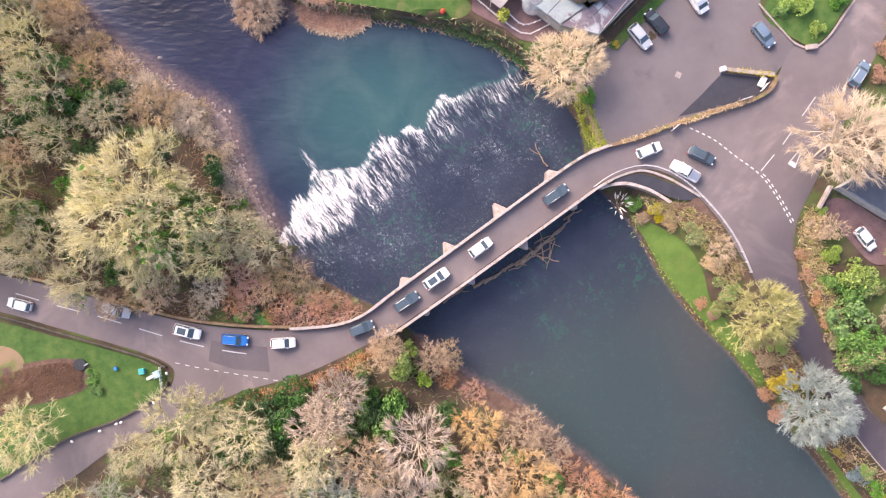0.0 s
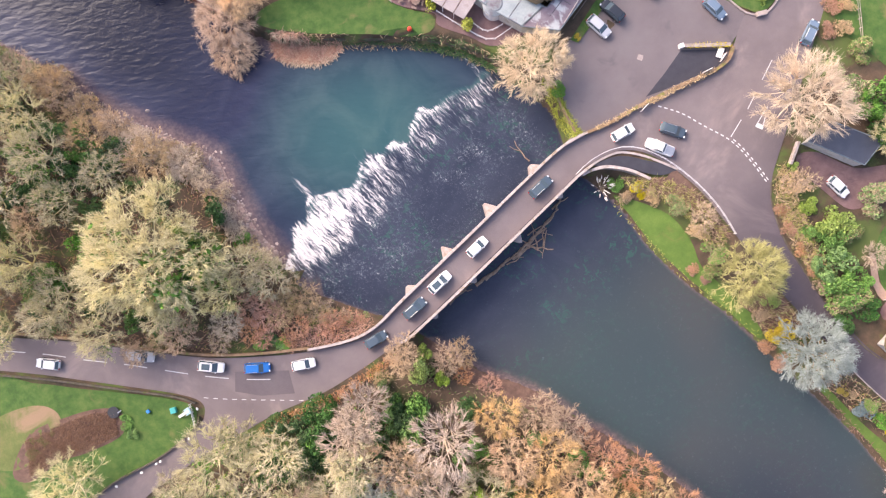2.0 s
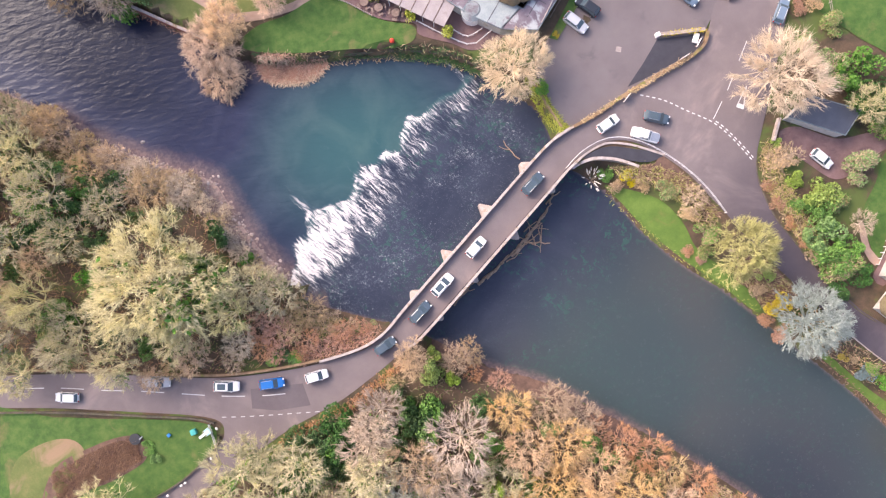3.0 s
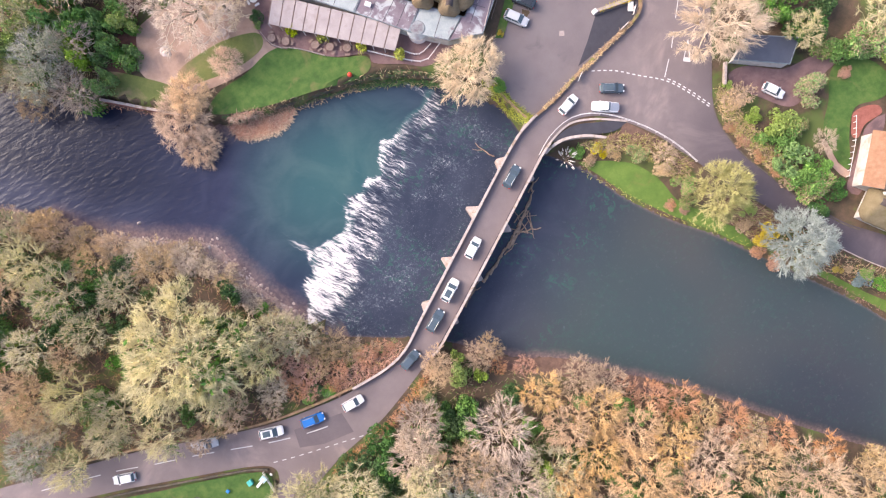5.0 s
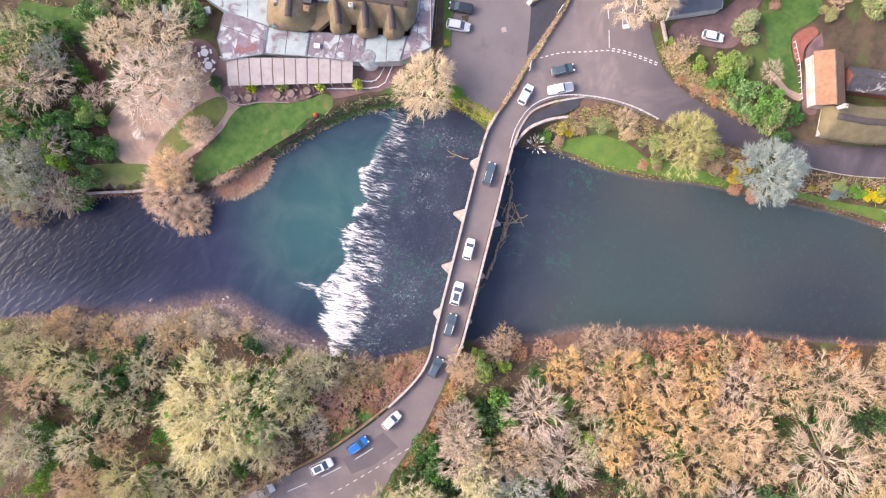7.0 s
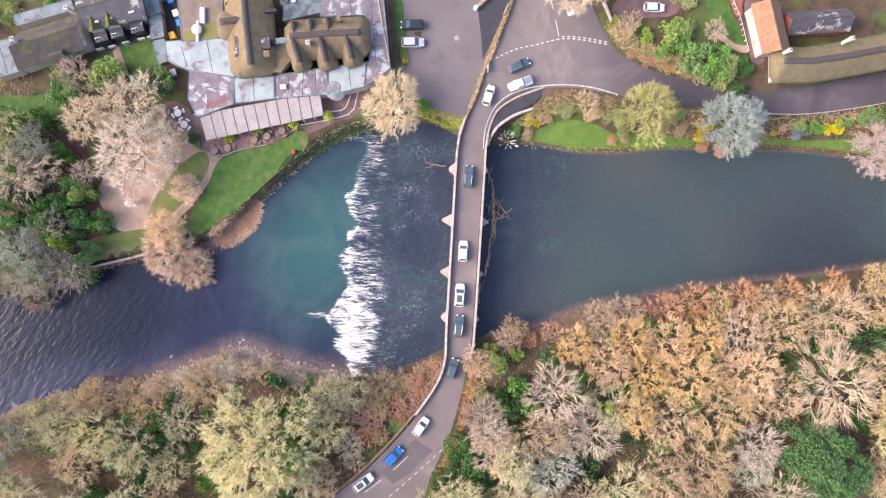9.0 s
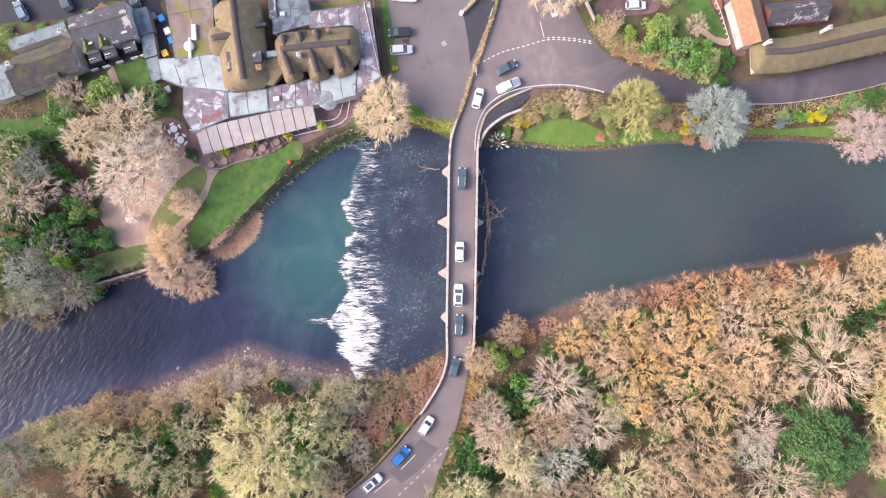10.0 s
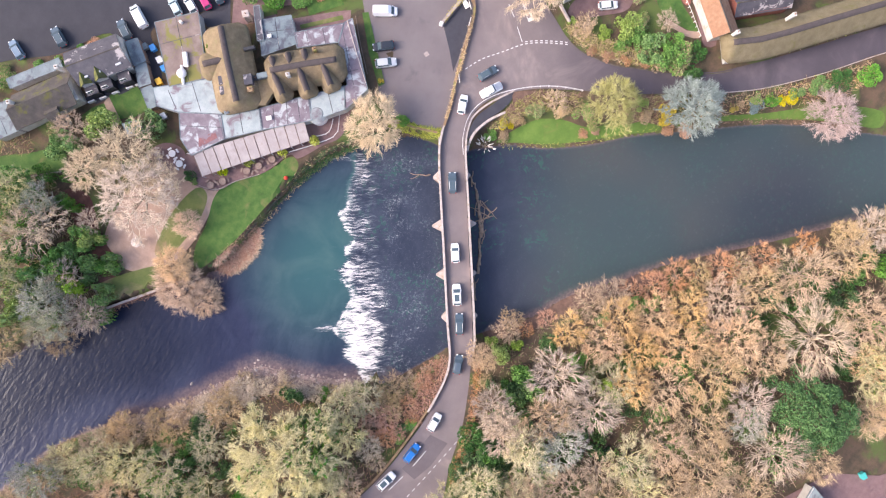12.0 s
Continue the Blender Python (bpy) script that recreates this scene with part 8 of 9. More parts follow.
bmesh.ops.create_uvsphere(bm, u_segments=14, v_segments=8, radius=1.0, matrix=pose(5.0, 69.9, 4.0, 0, 0, 40) @ Matrix.Diagonal((1.05, 1.05, 0.75, 1)))
rod(bm, (3.2, 68.4, 3.6), (6.4, 71.0, 3.6), 0.32, 0.32, 10)
tagged(part("roof_ventilator", bm, M["white_paint"], None), "white domed ventilator standing on the rusty roof", "ventilator")
bm = bmesh.new()
box(bm, 6.3, 70.4, 3.4, 9.5, 71.4, 4.1, 40, 0.15)
tagged(part("roof_duct", bm, M["white_paint"], None), "white metal duct lying on the rusty roof", "duct")
bm = bmesh.new()
rod(bm, (14.0, 76.0, 3.4), (14.0, 76.0, 4.4), 0.35, 0.3, 10)
tagged(part("roof_vent", bm, M["white_paint"], None), "white round vent on the rusty roof", "vent")

# verandah of pale canvas panels
ver = thing("verandah", "long pale pinkish canopy of sloping panels along the inn", "verandah")
va, vb, vc, vd = (np.array(p) for p in ((-7.9, 59.3), (11.0, 43.3), (7.9, 39.9), (-11.1, 55.0)))
npan = 11
for k in range(npan):
    t0, t1 = k / npan + 0.004, (k + 1) / npan - 0.004
    q = [va + (vb - va) * t0, va + (vb - va) * t1, vd + (vc - vd) * t1, vd + (vc - vd) * t0]
    bm = bmesh.new()
    zs = (2.95, 2.95, 2.45, 2.45)
    top = [bm.verts.new((*p, z)) for p, z in zip(q, zs)]
    low = [bm.verts.new((*p, z - 0.06)) for p, z in zip(q, zs)]
    bm.faces.new(top)
    bm.faces.new(low[::-1])
    for i in range(4):
        bm.faces.new((low[i], low[(i + 1) % 4], top[(i + 1) % 4], top[i]))
    part("panel", bm, M["canvas"], ver)
    bm = bmesh.new()
    rod(bm, (*(vd + (vc - vd) * t0), -0.2), (*(vd + (vc - vd) * t0), 2.45), 0.06, 0.06, 6)
    part("post", bm, M["white_paint"], ver)
    bm = bmesh.new()
    rod(bm, (*(va + (vb - va) * (k / npan)), 2.95), (*(vd + (vc - vd) * (k / npan)), 2.46), 0.05, 0.05, 5)
    part("glazing_bar", bm, M["wood"], ver)

# round bay at the end of the verandah
bm = bmesh.new()
bmesh.ops.create_cone(bm, cap_ends=True, segments=24, radius1=1.9, radius2=1.9, depth=3.0, matrix=pose(13.4, 41.6, 1.3))
tagged(part("bay", bm, M["white_paint"], inn), "round white bay")
bm = bmesh.new()
bmesh.ops.create_cone(bm, cap_ends=True, segments=24, radius1=2.1, radius2=1.2, depth=0.5, matrix=pose(13.4, 41.6, 3.0))
part("bay_roof", bm, M["roof_sheet"], inn)

# the cottage with bay fronts behind the garden
cot = thing("cottage", "dark slate-roofed cottage with pale patches and bay fronts", "house")
gable(cot, [(-8.6, 86.2), (0.2, 79.8), (4.4, 85.4), (-5.0, 92.3)], 4.6, 6.6, M["roof_slate"], M["render"], "dark slates with pale weathered patches")
for t, bay_mat in ((0.12, "roof_moss"), (0.42, "roof_moss"), (0.80, "roof_slate")):
    c = np.array((-8.6, 86.2)) + (np.array((0.2, 79.8)) - np.array((-8.6, 86.2))) * t + np.array((-0.7, -1.0))
    bm = bmesh.new()
    box(bm, c[0] - 1.1, c[1] - 1.0, -0.3, c[0] + 1.1, c[1] + 1.0, 3.0, -36)
    part("bay", bm, M["dark"], cot, "dark glazed bay")
    bm = bmesh.new()
    box(bm, c[0] - 1.3, c[1] - 1.2, 3.0, c[0] + 1.3, c[1] + 1.2, 3.16, -36)
    part("bay_roof", bm, M["roof_slate"], cot)
    if bay_mat == "roof_moss":
        up, side = np.array((0.59, 0.81)), np.array((0.81, -0.59))
        e0, e1 = c + up * 0.5, c + up * 3.6
        bm = bmesh.new()
        loft(bm, [[(*(q - side * 1.3), 4.55), (*q, 5.75), (*(q + side * 1.3), 4.55), (*(q + side * 1.3), 4.40), (*q, 5.55), (*(q - side * 1.3), 4.40)] for q in (e0, e1)])
        part("dormer_roof", bm, M["roof_moss"], cot, "yellow-green mossy dormer roof")
        bm = bmesh.new()
        prism(bm, [tuple(e0 + up * 0.2 - side * 1.15), tuple(e0 + up * 0.2 + side * 1.15), tuple(e1 + side * 1.15), tuple(e1 - side * 1.15)], 3.0, 4.42)
        part("dormer_wall", bm, M["render"], cot)
    wall_window(cot, c + np.array((-1.5, 0.0)), c + np.array((0.3, -1.3)), 0.5, 3.4, 4.5, 1.3)
patch("cottage_yard", [(-11.2, 86.2), (-8.6, 86.0), (0.4, 79.6), (-0.9, 77.0), (-3.2, 78.4), (-10.6, 83.6)], M["asphalt_dark"], 0.02, smooth=0, label="dark paved front yard of the cottage")
for x, y in ((-10.6, 84.4), (-8.6, 82.8), (-6.2, 81.2), (-3.6, 79.2), (-2.0, 78.0)):
    bm = bmesh.new()
    box(bm, x - 0.75, y - 0.14, -0.1, x + 0.75, y + 0.14, 0.9, -36, 0.03)
    tagged(part("garden_wall", bm, M["white_paint"], None), "short white front wall of the cottage yard", "wall", "white walls of the cottage yard")
for x, y in ((-6.6, 85.6), (-4.4, 84.0), (-0.6, 81.4)):
    bm = bmesh.new()
    box(bm, x - 0.6, y - 0.22, 4.6, x + 0.6, y + 0.22, 5.3, -36, 0.03)
    part("skylight", bm, M["alloy"], cot, "pale grey skylight")
chimney(cot, -8.0, 90.4, 4.5, 7.6, M["render"])
cot2 = thing("cottage", "old cottage with a mossy brown stone roof", "house")
gable(cot2, [(-23.6, 92.6), (-11.4, 85.2), (-8.4, 90.2), (-18.4, 97.2)], 3.6, 6.0, M["roof_mossy"], M["render"], "mossy brown roof")
gable(cot2, [(-16.6, 90.4), (-14.6, 89.2), (-17.0, 85.4), (-19.0, 86.6)], 3.2, 4.8, M["roof_mossy"], M["render"], "mossy brown roof")
chimney(cot2, -19.4, 95.0, 4.5, 7.0, M["render"])
cot3 = thing("outhouse", "grey sheet-roofed outhouse beside the cottage", "outhouse")
block(cot3, "wall", [(-28.0, 95.4), (-24.0, 92.8), (-20.4, 98.4), (-24.6, 101.0)], -0.3, 2.6, M["render"])
flat_roof(cot3, [(-28.0, 95.4), (-24.0, 92.8), (-20.4, 98.4), (-24.6, 101.0)], 2.6, M["roof_lead"], 0.2, 0.15, "blue-grey sheet roof", [((-26, 94.2), (-22.4, 99.6))])
cot4 = thing("outhouse", "long low outhouse with a grey-green sheet roof", "outhouse")
block(cot4, "wall", [(-17.4, 99.2), (-7.8, 92.6), (-6.6, 94.4), (-16.2, 101.0)], -0.3, 2.2, M["render"])
flat_roof(cot4, [(-17.4, 99.2), (-7.8, 92.6), (-6.6, 94.4), (-16.2, 101.0)], 2.2, M["roof_lead"], 0.15, 0.14, "grey-green sheet roof")
for nm, o, zz in (("shed", [(4.1, 84.3), (6.1, 82.6), (3.1, 78.6), (0.9, 80.1)], 2.3), ("shed", [(0.9, 79.8), (2.7, 78.4), (-0.3, 75.2), (-2.3, 76.8)], 2.0), ("shed", [(-2.6, 76.2), (-0.7, 74.8), (-3.2, 71.2), (-5.2, 72.6)], 1.9)):
    sh = thing(nm, "narrow shed with a grey-green felt roof", "shed", group="sheds beside the cottage")
    block(sh, "wall", o, -0.3, zz, M["wood"])
    flat_roof(sh, o, zz, M["roof_lead"], 0.12, 0.1, "grey-green felt roof")

# the long thatched house along the lane
lh = thing("thatched_house", "long pale thatched house along the lane", "house")
spine = [(73.6, -24.2), (77.4, -28.8), (82, -33.0), (87.0, -37.2), (98.0, -46.6), (112, -59)]
sp = even(spine, 2.0)
dsp = np.gradient(sp, axis=0)
dsp /= np.linalg.norm(dsp, axis=1)[:, None]
nsp = np.stack([-dsp[:, 1], dsp[:, 0]], 1)
block(lh, "wall", [tuple(p) for p in np.vstack([sp + nsp * 2.9, (sp - nsp * 2.9)[::-1]])], -0.3, 3.4, M["render"])
thatch(lh, spine, 3.7, 3.0, 6.4, M["thatch_pale"], 1.2, M["thatch_ridge"])
gable(lh, [(73.6, -20.6), (79.6, -13.0), (83.2, -16.4), (77.2, -24.2)], 4.0, 5.9, M["clay_tile"], M["render"], "orange clay tiles")
gable(lh, [(80.2, -22.2), (88.2, -31.0), (91.4, -28.2), (83.2, -19.4)], 3.4, 5.2, M["roof_slate"], M["brick_red"], "dark slates")
chimney(lh, 75.4, -23.6, 4.0, 7.2, M["render"])
chimney(lh, 85.0, -31.6, 4.0, 7.2, M["render"], 0.7)
wall_window(lh, (72.4, -22.9), (74.9, -25.6), 0.5, 1.0, 2.2)
ga = thing("garage", "flat dark blue-roofed garage beside the driveway", "garage")
GAR = [(63.3, 10.5), (71.8, 5.3), (75.4, 8.8), (67.6, 13.2)]
block(ga, "wall", GAR, -0.3, 2.6, M["render"])
flat_roof(ga, GAR, 2.6, M["roof_navy"], 0.2, 0.18, "dark blue felt roof")
out = thing("outbuilding", "grey-roofed outbuilding at the woodland edge", "outbuilding")
gable(out, [(-4.4, -91.5), (4.0, -91.2), (1.6, -97), (-6.8, -97)], 2.8, 4.4, M["roof_lead"], M["render"], "grey sheet roof")

# ---- garden furniture, fences and clutter ----
def garden_table(x, y, label, tone, turn):
    t = thing("garden_table", label, "table", pose(x, y, hz(x, y) + 0.10, 0, 0, turn), "round tables in the inn garden")
    bm = bmesh.new()
    bmesh.ops.create_cone(bm, cap_ends=True, segments=16, radius1=0.78, radius2=0.76, depth=0.06, matrix=pose(0, 0, 0.74))
    part("tabletop", bm, M[tone], t)
    for k in range(4):
        c, s = math.cos(k * math.pi / 2), math.sin(k * math.pi / 2)
        bm = bmesh.new()
        box(bm, 1.2 * c - 0.20, 1.2 * s - 0.48, 0.42, 1.2 * c + 0.20, 1.2 * s + 0.48, 0.48, k * 90, 0.02)
        part("seat", bm, M[tone], t)
        bm = bmesh.new()
        rod(bm, (0.42 * c, 0.42 * s, 0.72), (0.55 * c, 0.55 * s, 0), 0.04, 0.04, 5)
        rod(bm, (0.5 * c, 0.5 * s, 0.36), (1.25 * c, 1.25 * s, 0.41), 0.035, 0.035, 5)
        part("leg", bm, M[tone], t)
    return t


for x, y in ((-11.8, 53.0), (-9.7, 51.3), (-5.0, 48.2), (-2.7, 46.6), (0.1, 45.0)):
    garden_table(x, y, "round brown wooden table with four seats on the terrace", "wood", prnd.uniform(0, 90))
for x, y, tn in ((-12.3, 66.4, "wood_pale"), (-10.6, 63.7, "white_paint"), (-11.6, 61.2, "white_paint")):
    garden_table(x, y, "round white table with four seats in the garden" if tn == "white_paint" else "round pale table with four seats in the garden", tn, prnd.uniform(0, 90))
garden_table(-19.6, 58.0, "round pale table with four seats under the trees", "wood_pale", 20)

ps = thing("parasol", "open white garden parasol beside the path", "parasol", pose(-30.6, 59.2, hz(-30.6, 59.2)))
bm = bmesh.new()
rod(bm, (0, 0, 0), (0, 0, 2.5), 0.035, 0.03, 8)
part("pole", bm, M["wood"], ps)
bm = bmesh.new()
bmesh.ops.create_cone(bm, cap_ends=False, segments=8, radius1=1.1, radius2=0.04, depth=0.5, matrix=pose(0, 0, 2.3))
bmesh.ops.solidify(bm, geom=bm.faces[:], thickness=0.02)
part("canopy", bm, M["coping"], ps)
bm = bmesh.new()
bmesh.ops.create_cone(bm, cap_ends=True, segments=12, radius1=0.35, radius2=0.3, depth=0.12, matrix=pose(0, 0, 0.08))
part("base", bm, M["stone"], ps)

bm = bmesh.new()
bmesh.ops.create_uvsphere(bm, u_segments=12, v_segments=8, radius=0.45, matrix=pose(-1.7, 40.4, hz(-1.7, 40.4) + 0.4))
tagged(part("marker", bm, M["red_paint"], None), "small bright red marker on the riverside lawn", "marker")


def fence(name, pts, h, mat, label, spacing=1.6, rails=2, follow=True, base=0.0):
    line = even(pts, spacing)
    t = thing(name, label, "fence")
    z = land(line) + base if follow else np.full(len(line), base)
    for p, b in zip(line, z):
        bm = bmesh.new()
        box(bm, p[0] - 0.06, p[1] - 0.06, b - 0.1, p[0] + 0.06, p[1] + 0.06, b + h, 0, 0.015)
        part("post", bm, M[mat], t)
    for k in range(rails):
        f = (k + 1) / rails - 0.08
        for i in range(len(line) - 1):
            bm = bmesh.new()
            rod(bm, (*line[i], z[i] + h * f), (*line[i + 1], z[i + 1] + h * f), 0.045, 0.045, 4)
            part("rail", bm, M[mat], t)
    return t


sh = thing("garden_shelter", "small shelter with a pale grey sheet roof", "shelter", group="sheds beside the cottage")
SHEL = [(-10.9, 75.3), (-8.7, 73.2), (-9.8, 69.9), (-12.4, 72.8)]
flat_roof(sh, SHEL, 2.2, M["roof_pale"], 0.1, 0.1, "pale grey sheet roof")
for x, y in SHEL:
    bm = bmesh.new()
    rod(bm, (x, y, -0.2), (x, y, 2.2), 0.06, 0.06, 6)
    part("post", bm, M["wood"], sh)
fence("terrace_fence", spl([(-13.2, 55.0), (-12.0, 51.4), (-8.4, 49.2), (-4.2, 45.6)], 4), 0.8, "wood_pale", "low pale rail round the terrace", base=0.08)
fence("terrace_fence", spl([(3.4, 42.8), (8.0, 39.0), (12.0, 36.4), (15.2, 37.6), (17.4, 38.8)], 4), 0.8, "white_paint", "low white rail round the terrace end", base=0.08)
fence("terrace_fence", spl([(8.9, 40.4), (11.6, 38.0), (14.6, 38.8)], 4), 0.8, "white_paint", "low white rail round the terrace end", 1.0, base=0.08)
fence("picket_fence", [(-49.6, -19.6), (-49.2, -23.8)], 1.0, "white_paint", "short white fence at the corner of the lawn", 0.5)
fence("garden_fence", [(73.6, -18.5), (78.0, -12.6), (79.9, -9.0)], 1.0, "white_paint", "white fence beside the cottage lawn", 1.2, 1)
fence("border_fence", [(27.0, 38.0), (31.4, 42.6), (36.0, 46.8)], 0.9, "wood", "low brown fence beside the grass border", 1.4)
fence("garden_fence", [(-43.6, 62.4), (-46.4, 57.8)], 0.9, "wood_pale", "low pale fence at the river garden's end", 1.3)
fence("garden_fence", [(-36.6, 91), (-30.5, 85.6), (-26.6, 81.2)], 1.3, "wood_pale", "pale timber fence beside the back lawn", 1.5)
fence("field_fence", [(76.4, 34.0), (75.9, 25.6)], 1.0, "wood_pale", "timber fence beside the green field", 1.6)
patch("grass_border", [(26.0, 34.4), (27.3, 33.7), (32.0, 38.6), (38.5, 45.2), (37.6, 46.2), (31.0, 40.2)], M["grass"], 0.12, smooth=0, label="narrow strip of grass beside the car park")
patch("garden_path", [(27.6, 63.4), (29.2, 64.8), (40.4, 53.8), (39.0, 51.6), (33.4, 57.0)], M["patio"], 0.06, smooth=0, label="reddish paved path behind the inn")
patch("garden_paving", [(19.6, 68.4), (25.4, 71.6), (42, 58), (40.6, 54.0), (29.6, 64.6), (26.0, 60.6), (34.6, 51.4), (36.8, 48.6), (34.6, 47.4), (24.8, 56.0), (20.0, 61.2), (23.6, 63.8)], M["patio"], 0.05, smooth=0, label="reddish brown paved garden behind the inn")
patch("garden_lawn", [(27.0, 65.5), (29.0, 63.5), (27.4, 61.5), (25.2, 63.5)], M["grass"], 0.09, smooth=0, label="small green lawn behind the inn")
patch("garden_lawn", [(32.7, 57.6), (34.4, 57.3), (38.0, 51.6), (36.9, 50.5), (30.8, 55.6)], M["grass"], 0.09, smooth=0, label="small green lawn beside the garden path")
patch("garden_lawn", [(27.9, 56.2), (34.8, 49.6), (34.2, 48.8), (27.4, 55.4)], M["rough_grass"], 0.09, smooth=0, label="narrow planted strip behind the inn")
patch("yard", [(18.0, 75.6), (24.4, 71.8), (18.8, 68.2), (16.6, 72.8)], M["asphalt_dark"], 0.04, smooth=0, label="dark asphalt corner behind the thatched wing")

# white stones along the garden wall
for x, y in ((-50.6, -25.6), (-56.2, -28.9), (-59.8, -30.4), (-64.6, -32.2), (-57.0, -29.2), (-48.4, -20.6)):
    bm = bmesh.new()
    bmesh.ops.create_icosphere(bm, subdivisions=1, radius=0.28, matrix=pose(x, y, 0.62, 20, 10, x * 9) @ Matrix.Diagonal((1.2, 0.9, 0.7, 1)))
    tagged(part("white_stone", bm, M["white_paint"], None), "white painted stone on the garden wall", "stone", "white stones on the wall")

# things on the corner lawn
bm = bmesh.new()
box(bm, -53.2, -20.8, 0.05, -52.2, -19.8, 0.75, 8, 0.06)
tagged(part("garden_box", bm, M["teal"], None), "turquoise box standing on the lawn", "box")
sl = thing("slide", "pale blue garden slide with white side rails", "slide", pose(-50.6, -21.0, 0.06, 0, 0, 25))
bm = bmesh.new()
loft(bm, [[(-1.6, -0.25, 0.05), (-1.6, 0.25, 0.05), (-1.6, 0.25, 0.12), (-1.6, -0.25, 0.12)], [(0.2, -0.25, 1.0), (0.2, 0.25, 1.0), (0.2, 0.25, 1.07), (0.2, -0.25, 1.07)], [(0.9, -0.25, 1.0), (0.9, 0.25, 1.0), (0.9, 0.25, 1.07), (0.9, -0.25, 1.07)]])
part("chute", bm, M["white_paint"], sl)
bm = bmesh.new()
box(bm, 0.2, -0.6, 0.9, 1.2, 0.6, 1.0, 0, 0.03)
part("platform", bm, M["sky_cloth"], sl, "pale blue platform")
for dx, dy in ((0.25, -0.5), (0.25, 0.5), (1.1, -0.5), (1.1, 0.5)):
    bm = bmesh.new()
    rod(bm, (dx, dy, 0), (dx, dy, 1.5), 0.05, 0.05, 6)
    part("post", bm, M["white_paint"], sl)
fp = thing("fire_pit", "round black fire pit on a bare patch", "fire pit", pose(-63.4, -19.2, 0.14))
bm = bmesh.new()
bmesh.ops.create_cone(bm, cap_ends=True, segments=18, radius1=0.95, radius2=1.05, depth=0.3, matrix=pose(0, 0, 0.12))
part("bowl", bm, M["dark"], fp)
bm = bmesh.new()
box(bm, 0.7, -0.1, 0.2, 1.5, 0.1, 0.3, 30, 0.03)
part("handle", bm, M["alloy"], fp)
bm = bmesh.new()
box(bm, -57.6, -20.2, 0.05, -57.0, -19.6, 0.4, 30, 0.05)
tagged(part("garden_tub", bm, M["blue_paint"], None), "small blue tub on the lawn", "tub")
stand("green", -60.4, -23.6, 1.0, 1.0, "small dark green shrub on the lawn", "shrub")
stand("green", -61.6, -21.4, 1.4, 0.7, "low green plant beside the flower bed", "shrub")

# signs by the car park wall
for x, y, turn, lb in ((51.6, 27.3, 50, "white sign board behind the car park wall"), (48.6, 25.4, 18, "white sign board on two posts"), (36.9, 20.6, 40, "white sign board leaning on the wall")):
    sg = thing("sign", lb, "sign", pose(x, y, 0.02, 0, 0, turn))
    bm = bmesh.new()
    box(bm, -0.9, -0.05, 0.55, 0.9, 0.05, 1.35, 0, 0.02)
    part("board", bm, M["white_paint"], sg)
    for dx in (-0.7, 0.7):
        bm = bmesh.new()
        rod(bm, (dx, 0.07, -0.1), (dx, 0.07, 1.45), 0.05, 0.05, 6)
        part("post", bm, M["wood"], sg)
bm = bmesh.new()
box(bm, 51.0, 27.4, 0.1, 52.0, 29.2, 0.5, -28, 0.08)
tagged(part("planter", bm, M["white_paint"], None), "long white planter inside the bend of the wall", "planter")
bm = bmesh.new()
box(bm, 44.5, 30.0, 0.02, 45.3, 30.8, 0.95, 10, 0.05)
tagged(part("gate_pillar", bm, M["white_paint"], None), "white painted pillar at the wall's end", "pillar")
bm = bmesh.new()
box(bm, 58.6, 33.6, 0.2, 60.4, 34.4, 0.75, 6, 0.03)
tagged(part("bench", bm, M["wood_pale"], None), "pale slatted bench at the verge's tip", "bench")
for x, y, mt, lb in ((6.3, 79.6, "blue_paint", "blue waste bin behind the inn"), (3.9, 75.2, "blue_paint", "bright blue crate behind the inn"), (0.9, 74.6, "yellow_paint", "yellow crate behind the inn"), (4.9, 77.0, "white_paint", "white waste bin behind the inn"), (5.6, 81.2, "roof_lead", "grey waste bin behind the inn"), (12.2, -100.4, "teal", "turquoise bin in the yard"), (-4.8, 69.6, "alloy", "grey metal bin beside the inn")):
    bm = bmesh.new()
    box(bm, x - 0.55, y - 0.65, 0.0, x + 0.55, y + 0.65, 1.05, -30, 0.06)
    box(bm, x - 0.6, y - 0.7, 1.05, x + 0.6, y + 0.7, 1.13, -30, 0.03)
    tagged(part("waste_bin", bm, M[mt], None), lb, "waste bin")


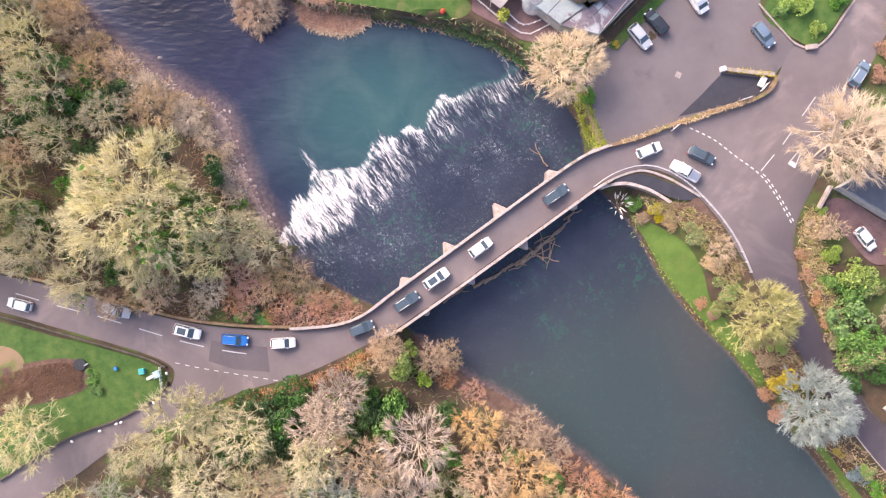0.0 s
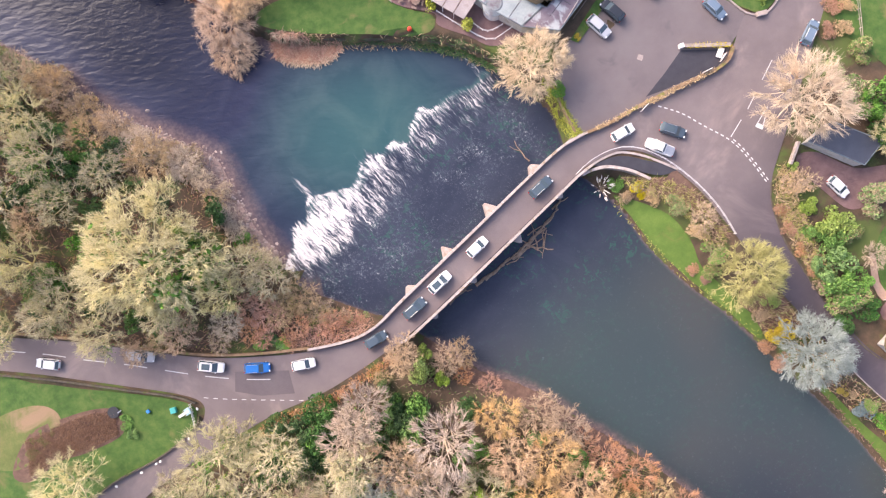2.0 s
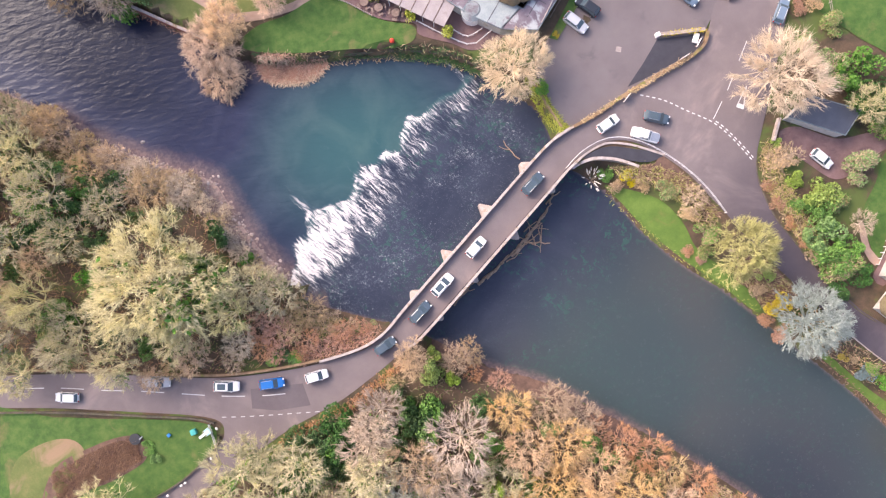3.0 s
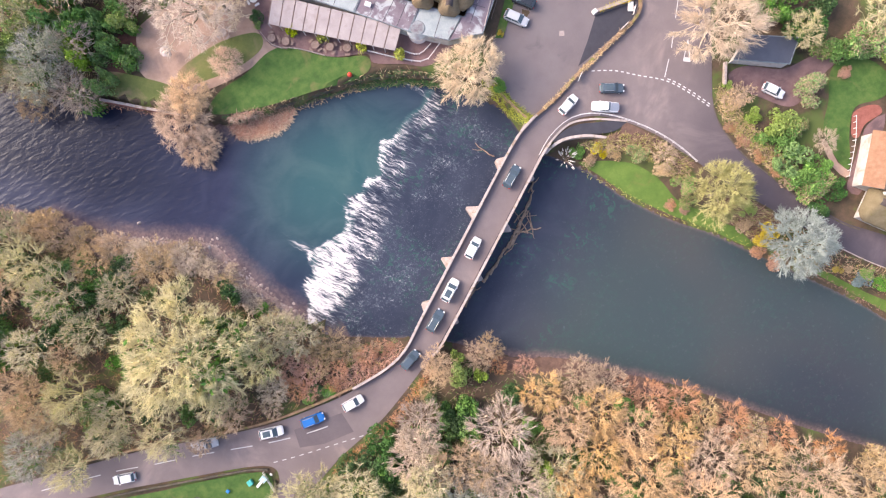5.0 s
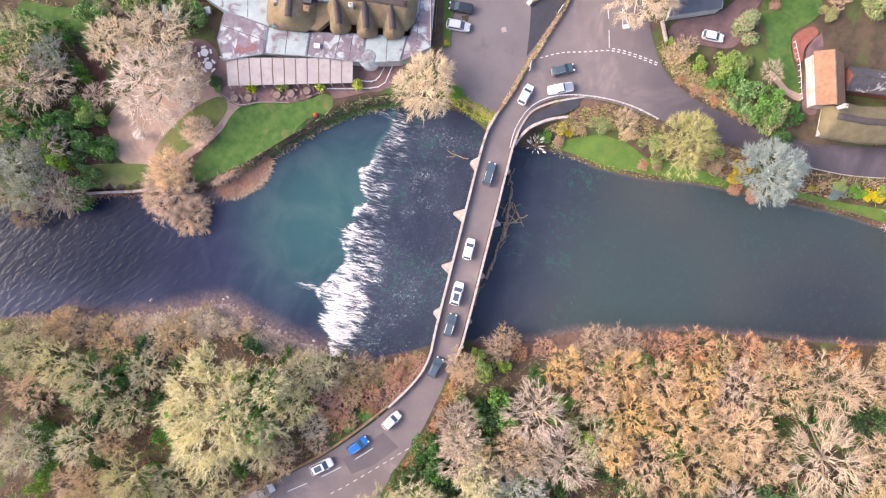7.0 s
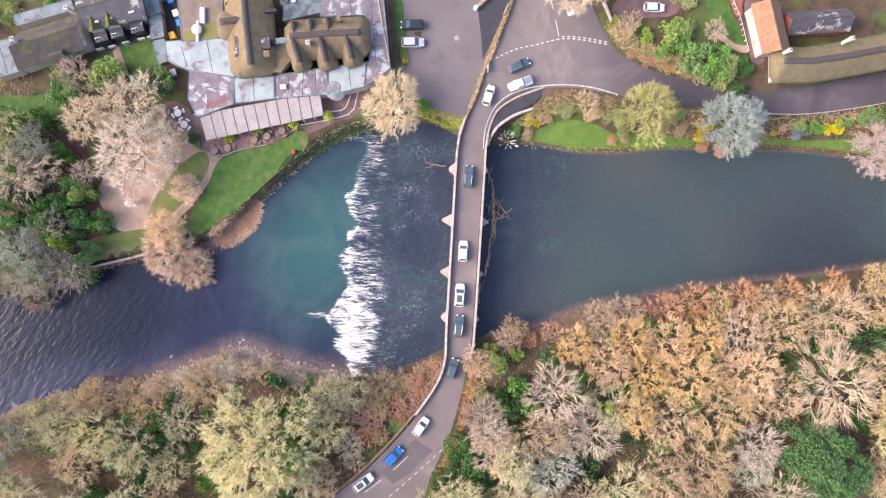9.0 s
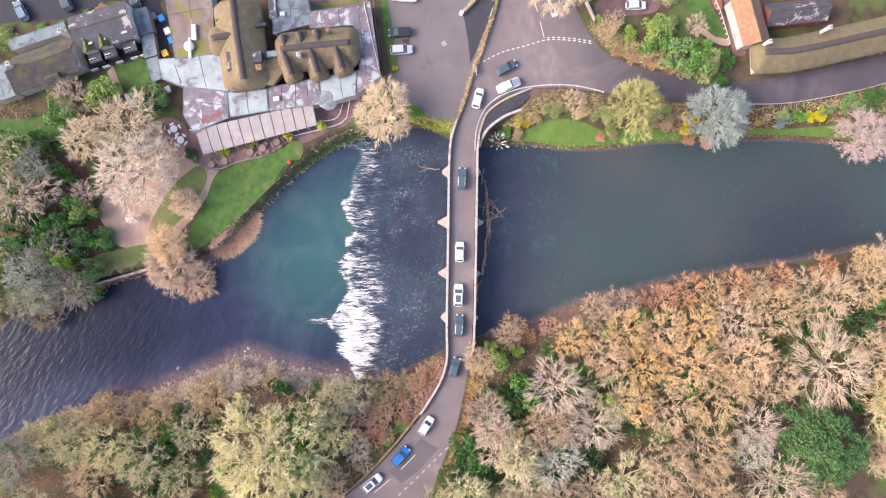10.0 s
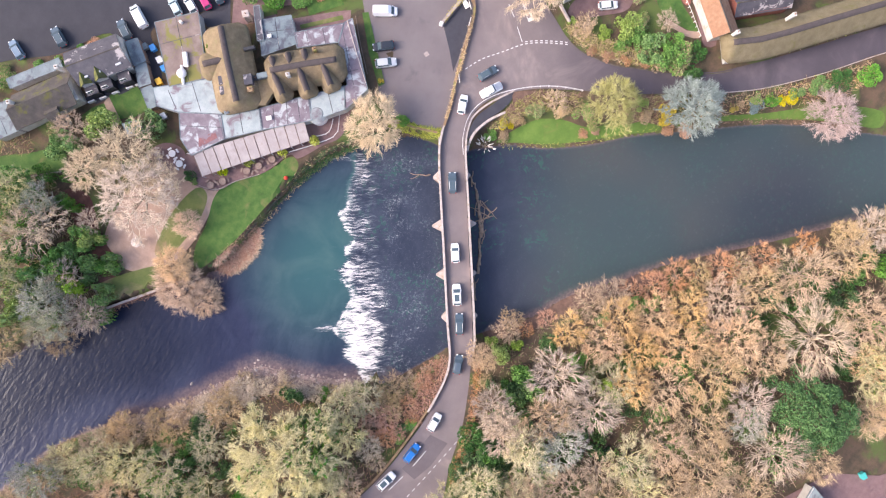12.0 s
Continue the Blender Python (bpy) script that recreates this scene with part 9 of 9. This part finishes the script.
# driftwood caught against the piers
def drift(name, runs, label, z=-3.62):
    t = thing(name, label, "driftwood")
    rnd = random.Random(len(runs))
    for (x0, y0), (x1, y1), r in runs:
        bm = bmesh.new()
        line = even([(x0, y0), (x1, y1)], 0.9)
        pts = [(p[0] + rnd.uniform(-0.2, 0.2), p[1] + rnd.uniform(-0.2, 0.2), z + rnd.uniform(0.0, 0.35)) for p in line]
        tube(bm, pts, [1.35 * r * (1 - 0.6 * i / len(pts)) for i in range(len(pts))])
        part("log", bm, M["driftwood"], t)


drift("driftwood", [((3.6, -6.2), (11.6, -1.6), 0.24), ((11.0, -2.6), (19.6, 4.8), 0.22), ((13.8, -0.4), (18.4, -1.8), 0.14), ((14.4, 0.6), (17.6, 2.4), 0.16), ((12.4, -1.4), (17.0, 0.6), 0.12), ((15.6, -1.4), (15.2, 3.4), 0.10), ((16.6, -0.8), (17.4, 3.0), 0.09), ((13.0, 0.6), (16.6, -2.4), 0.08), ((15.0, 2.2), (18.8, 1.0), 0.07), ((5.6, -5.4), (13.4, -0.2), 0.16), ((7.6, -4.4), (10.2, -2.0), 0.12), ((12.0, -2.4), (16.2, 1.6), 0.15), ((16.4, 1.8), (20.2, 5.4), 0.15), ((14.2, 1.6), (18.2, 3.2), 0.10), ((17.8, 2.0), (16.2, -3.0), 0.08), ((9.6, -3.2), (12.8, -2.2), 0.10)], "tangled driftwood branches caught below the bridge")
drift("driftwood", [((-3.4, -9.6), (2.2, -6.2), 0.20), ((-1.6, -8.8), (3.4, -5.2), 0.14), ((0.2, -6.6), (2.6, -7.0), 0.10)], "pale driftwood caught below the bridge")
drift("driftwood", [((16.2, 14.6), (14.0, 18.6), 0.10), ((14.8, 17.0), (13.2, 17.8), 0.06)], "thin bare branch lying in the river", -3.4)
drift("driftwood", [((19.8, 5.2), (21.8, 8.8), 0.16), ((19.2, 5.6), (22.4, 7.4), 0.12)], "rusty driftwood caught against the bridge pier")
for x, y, r, z in ((-51.2, 33.8, 0.35, -2.95), (-38.9, 24.4, 0.3, -3.0), (-41.0, 23.6, 0.4, -2.9), (-42.6, 24.8, 0.3, -2.9), (-48.4, 29.0, 0.3, -3.0), (-46.4, 27.0, 0.35, -2.9)):
    bm = bmesh.new()
    bmesh.ops.create_icosphere(bm, subdivisions=2, radius=r, matrix=pose(x, y, z, 30, 20, x * 7) @ Matrix.Diagonal((1.3, 0.9, 0.6, 1)))
    tagged(part("boulder", bm, M["stone"], None), "pale boulder at the river's edge", "boulder", "boulders at the river bend")
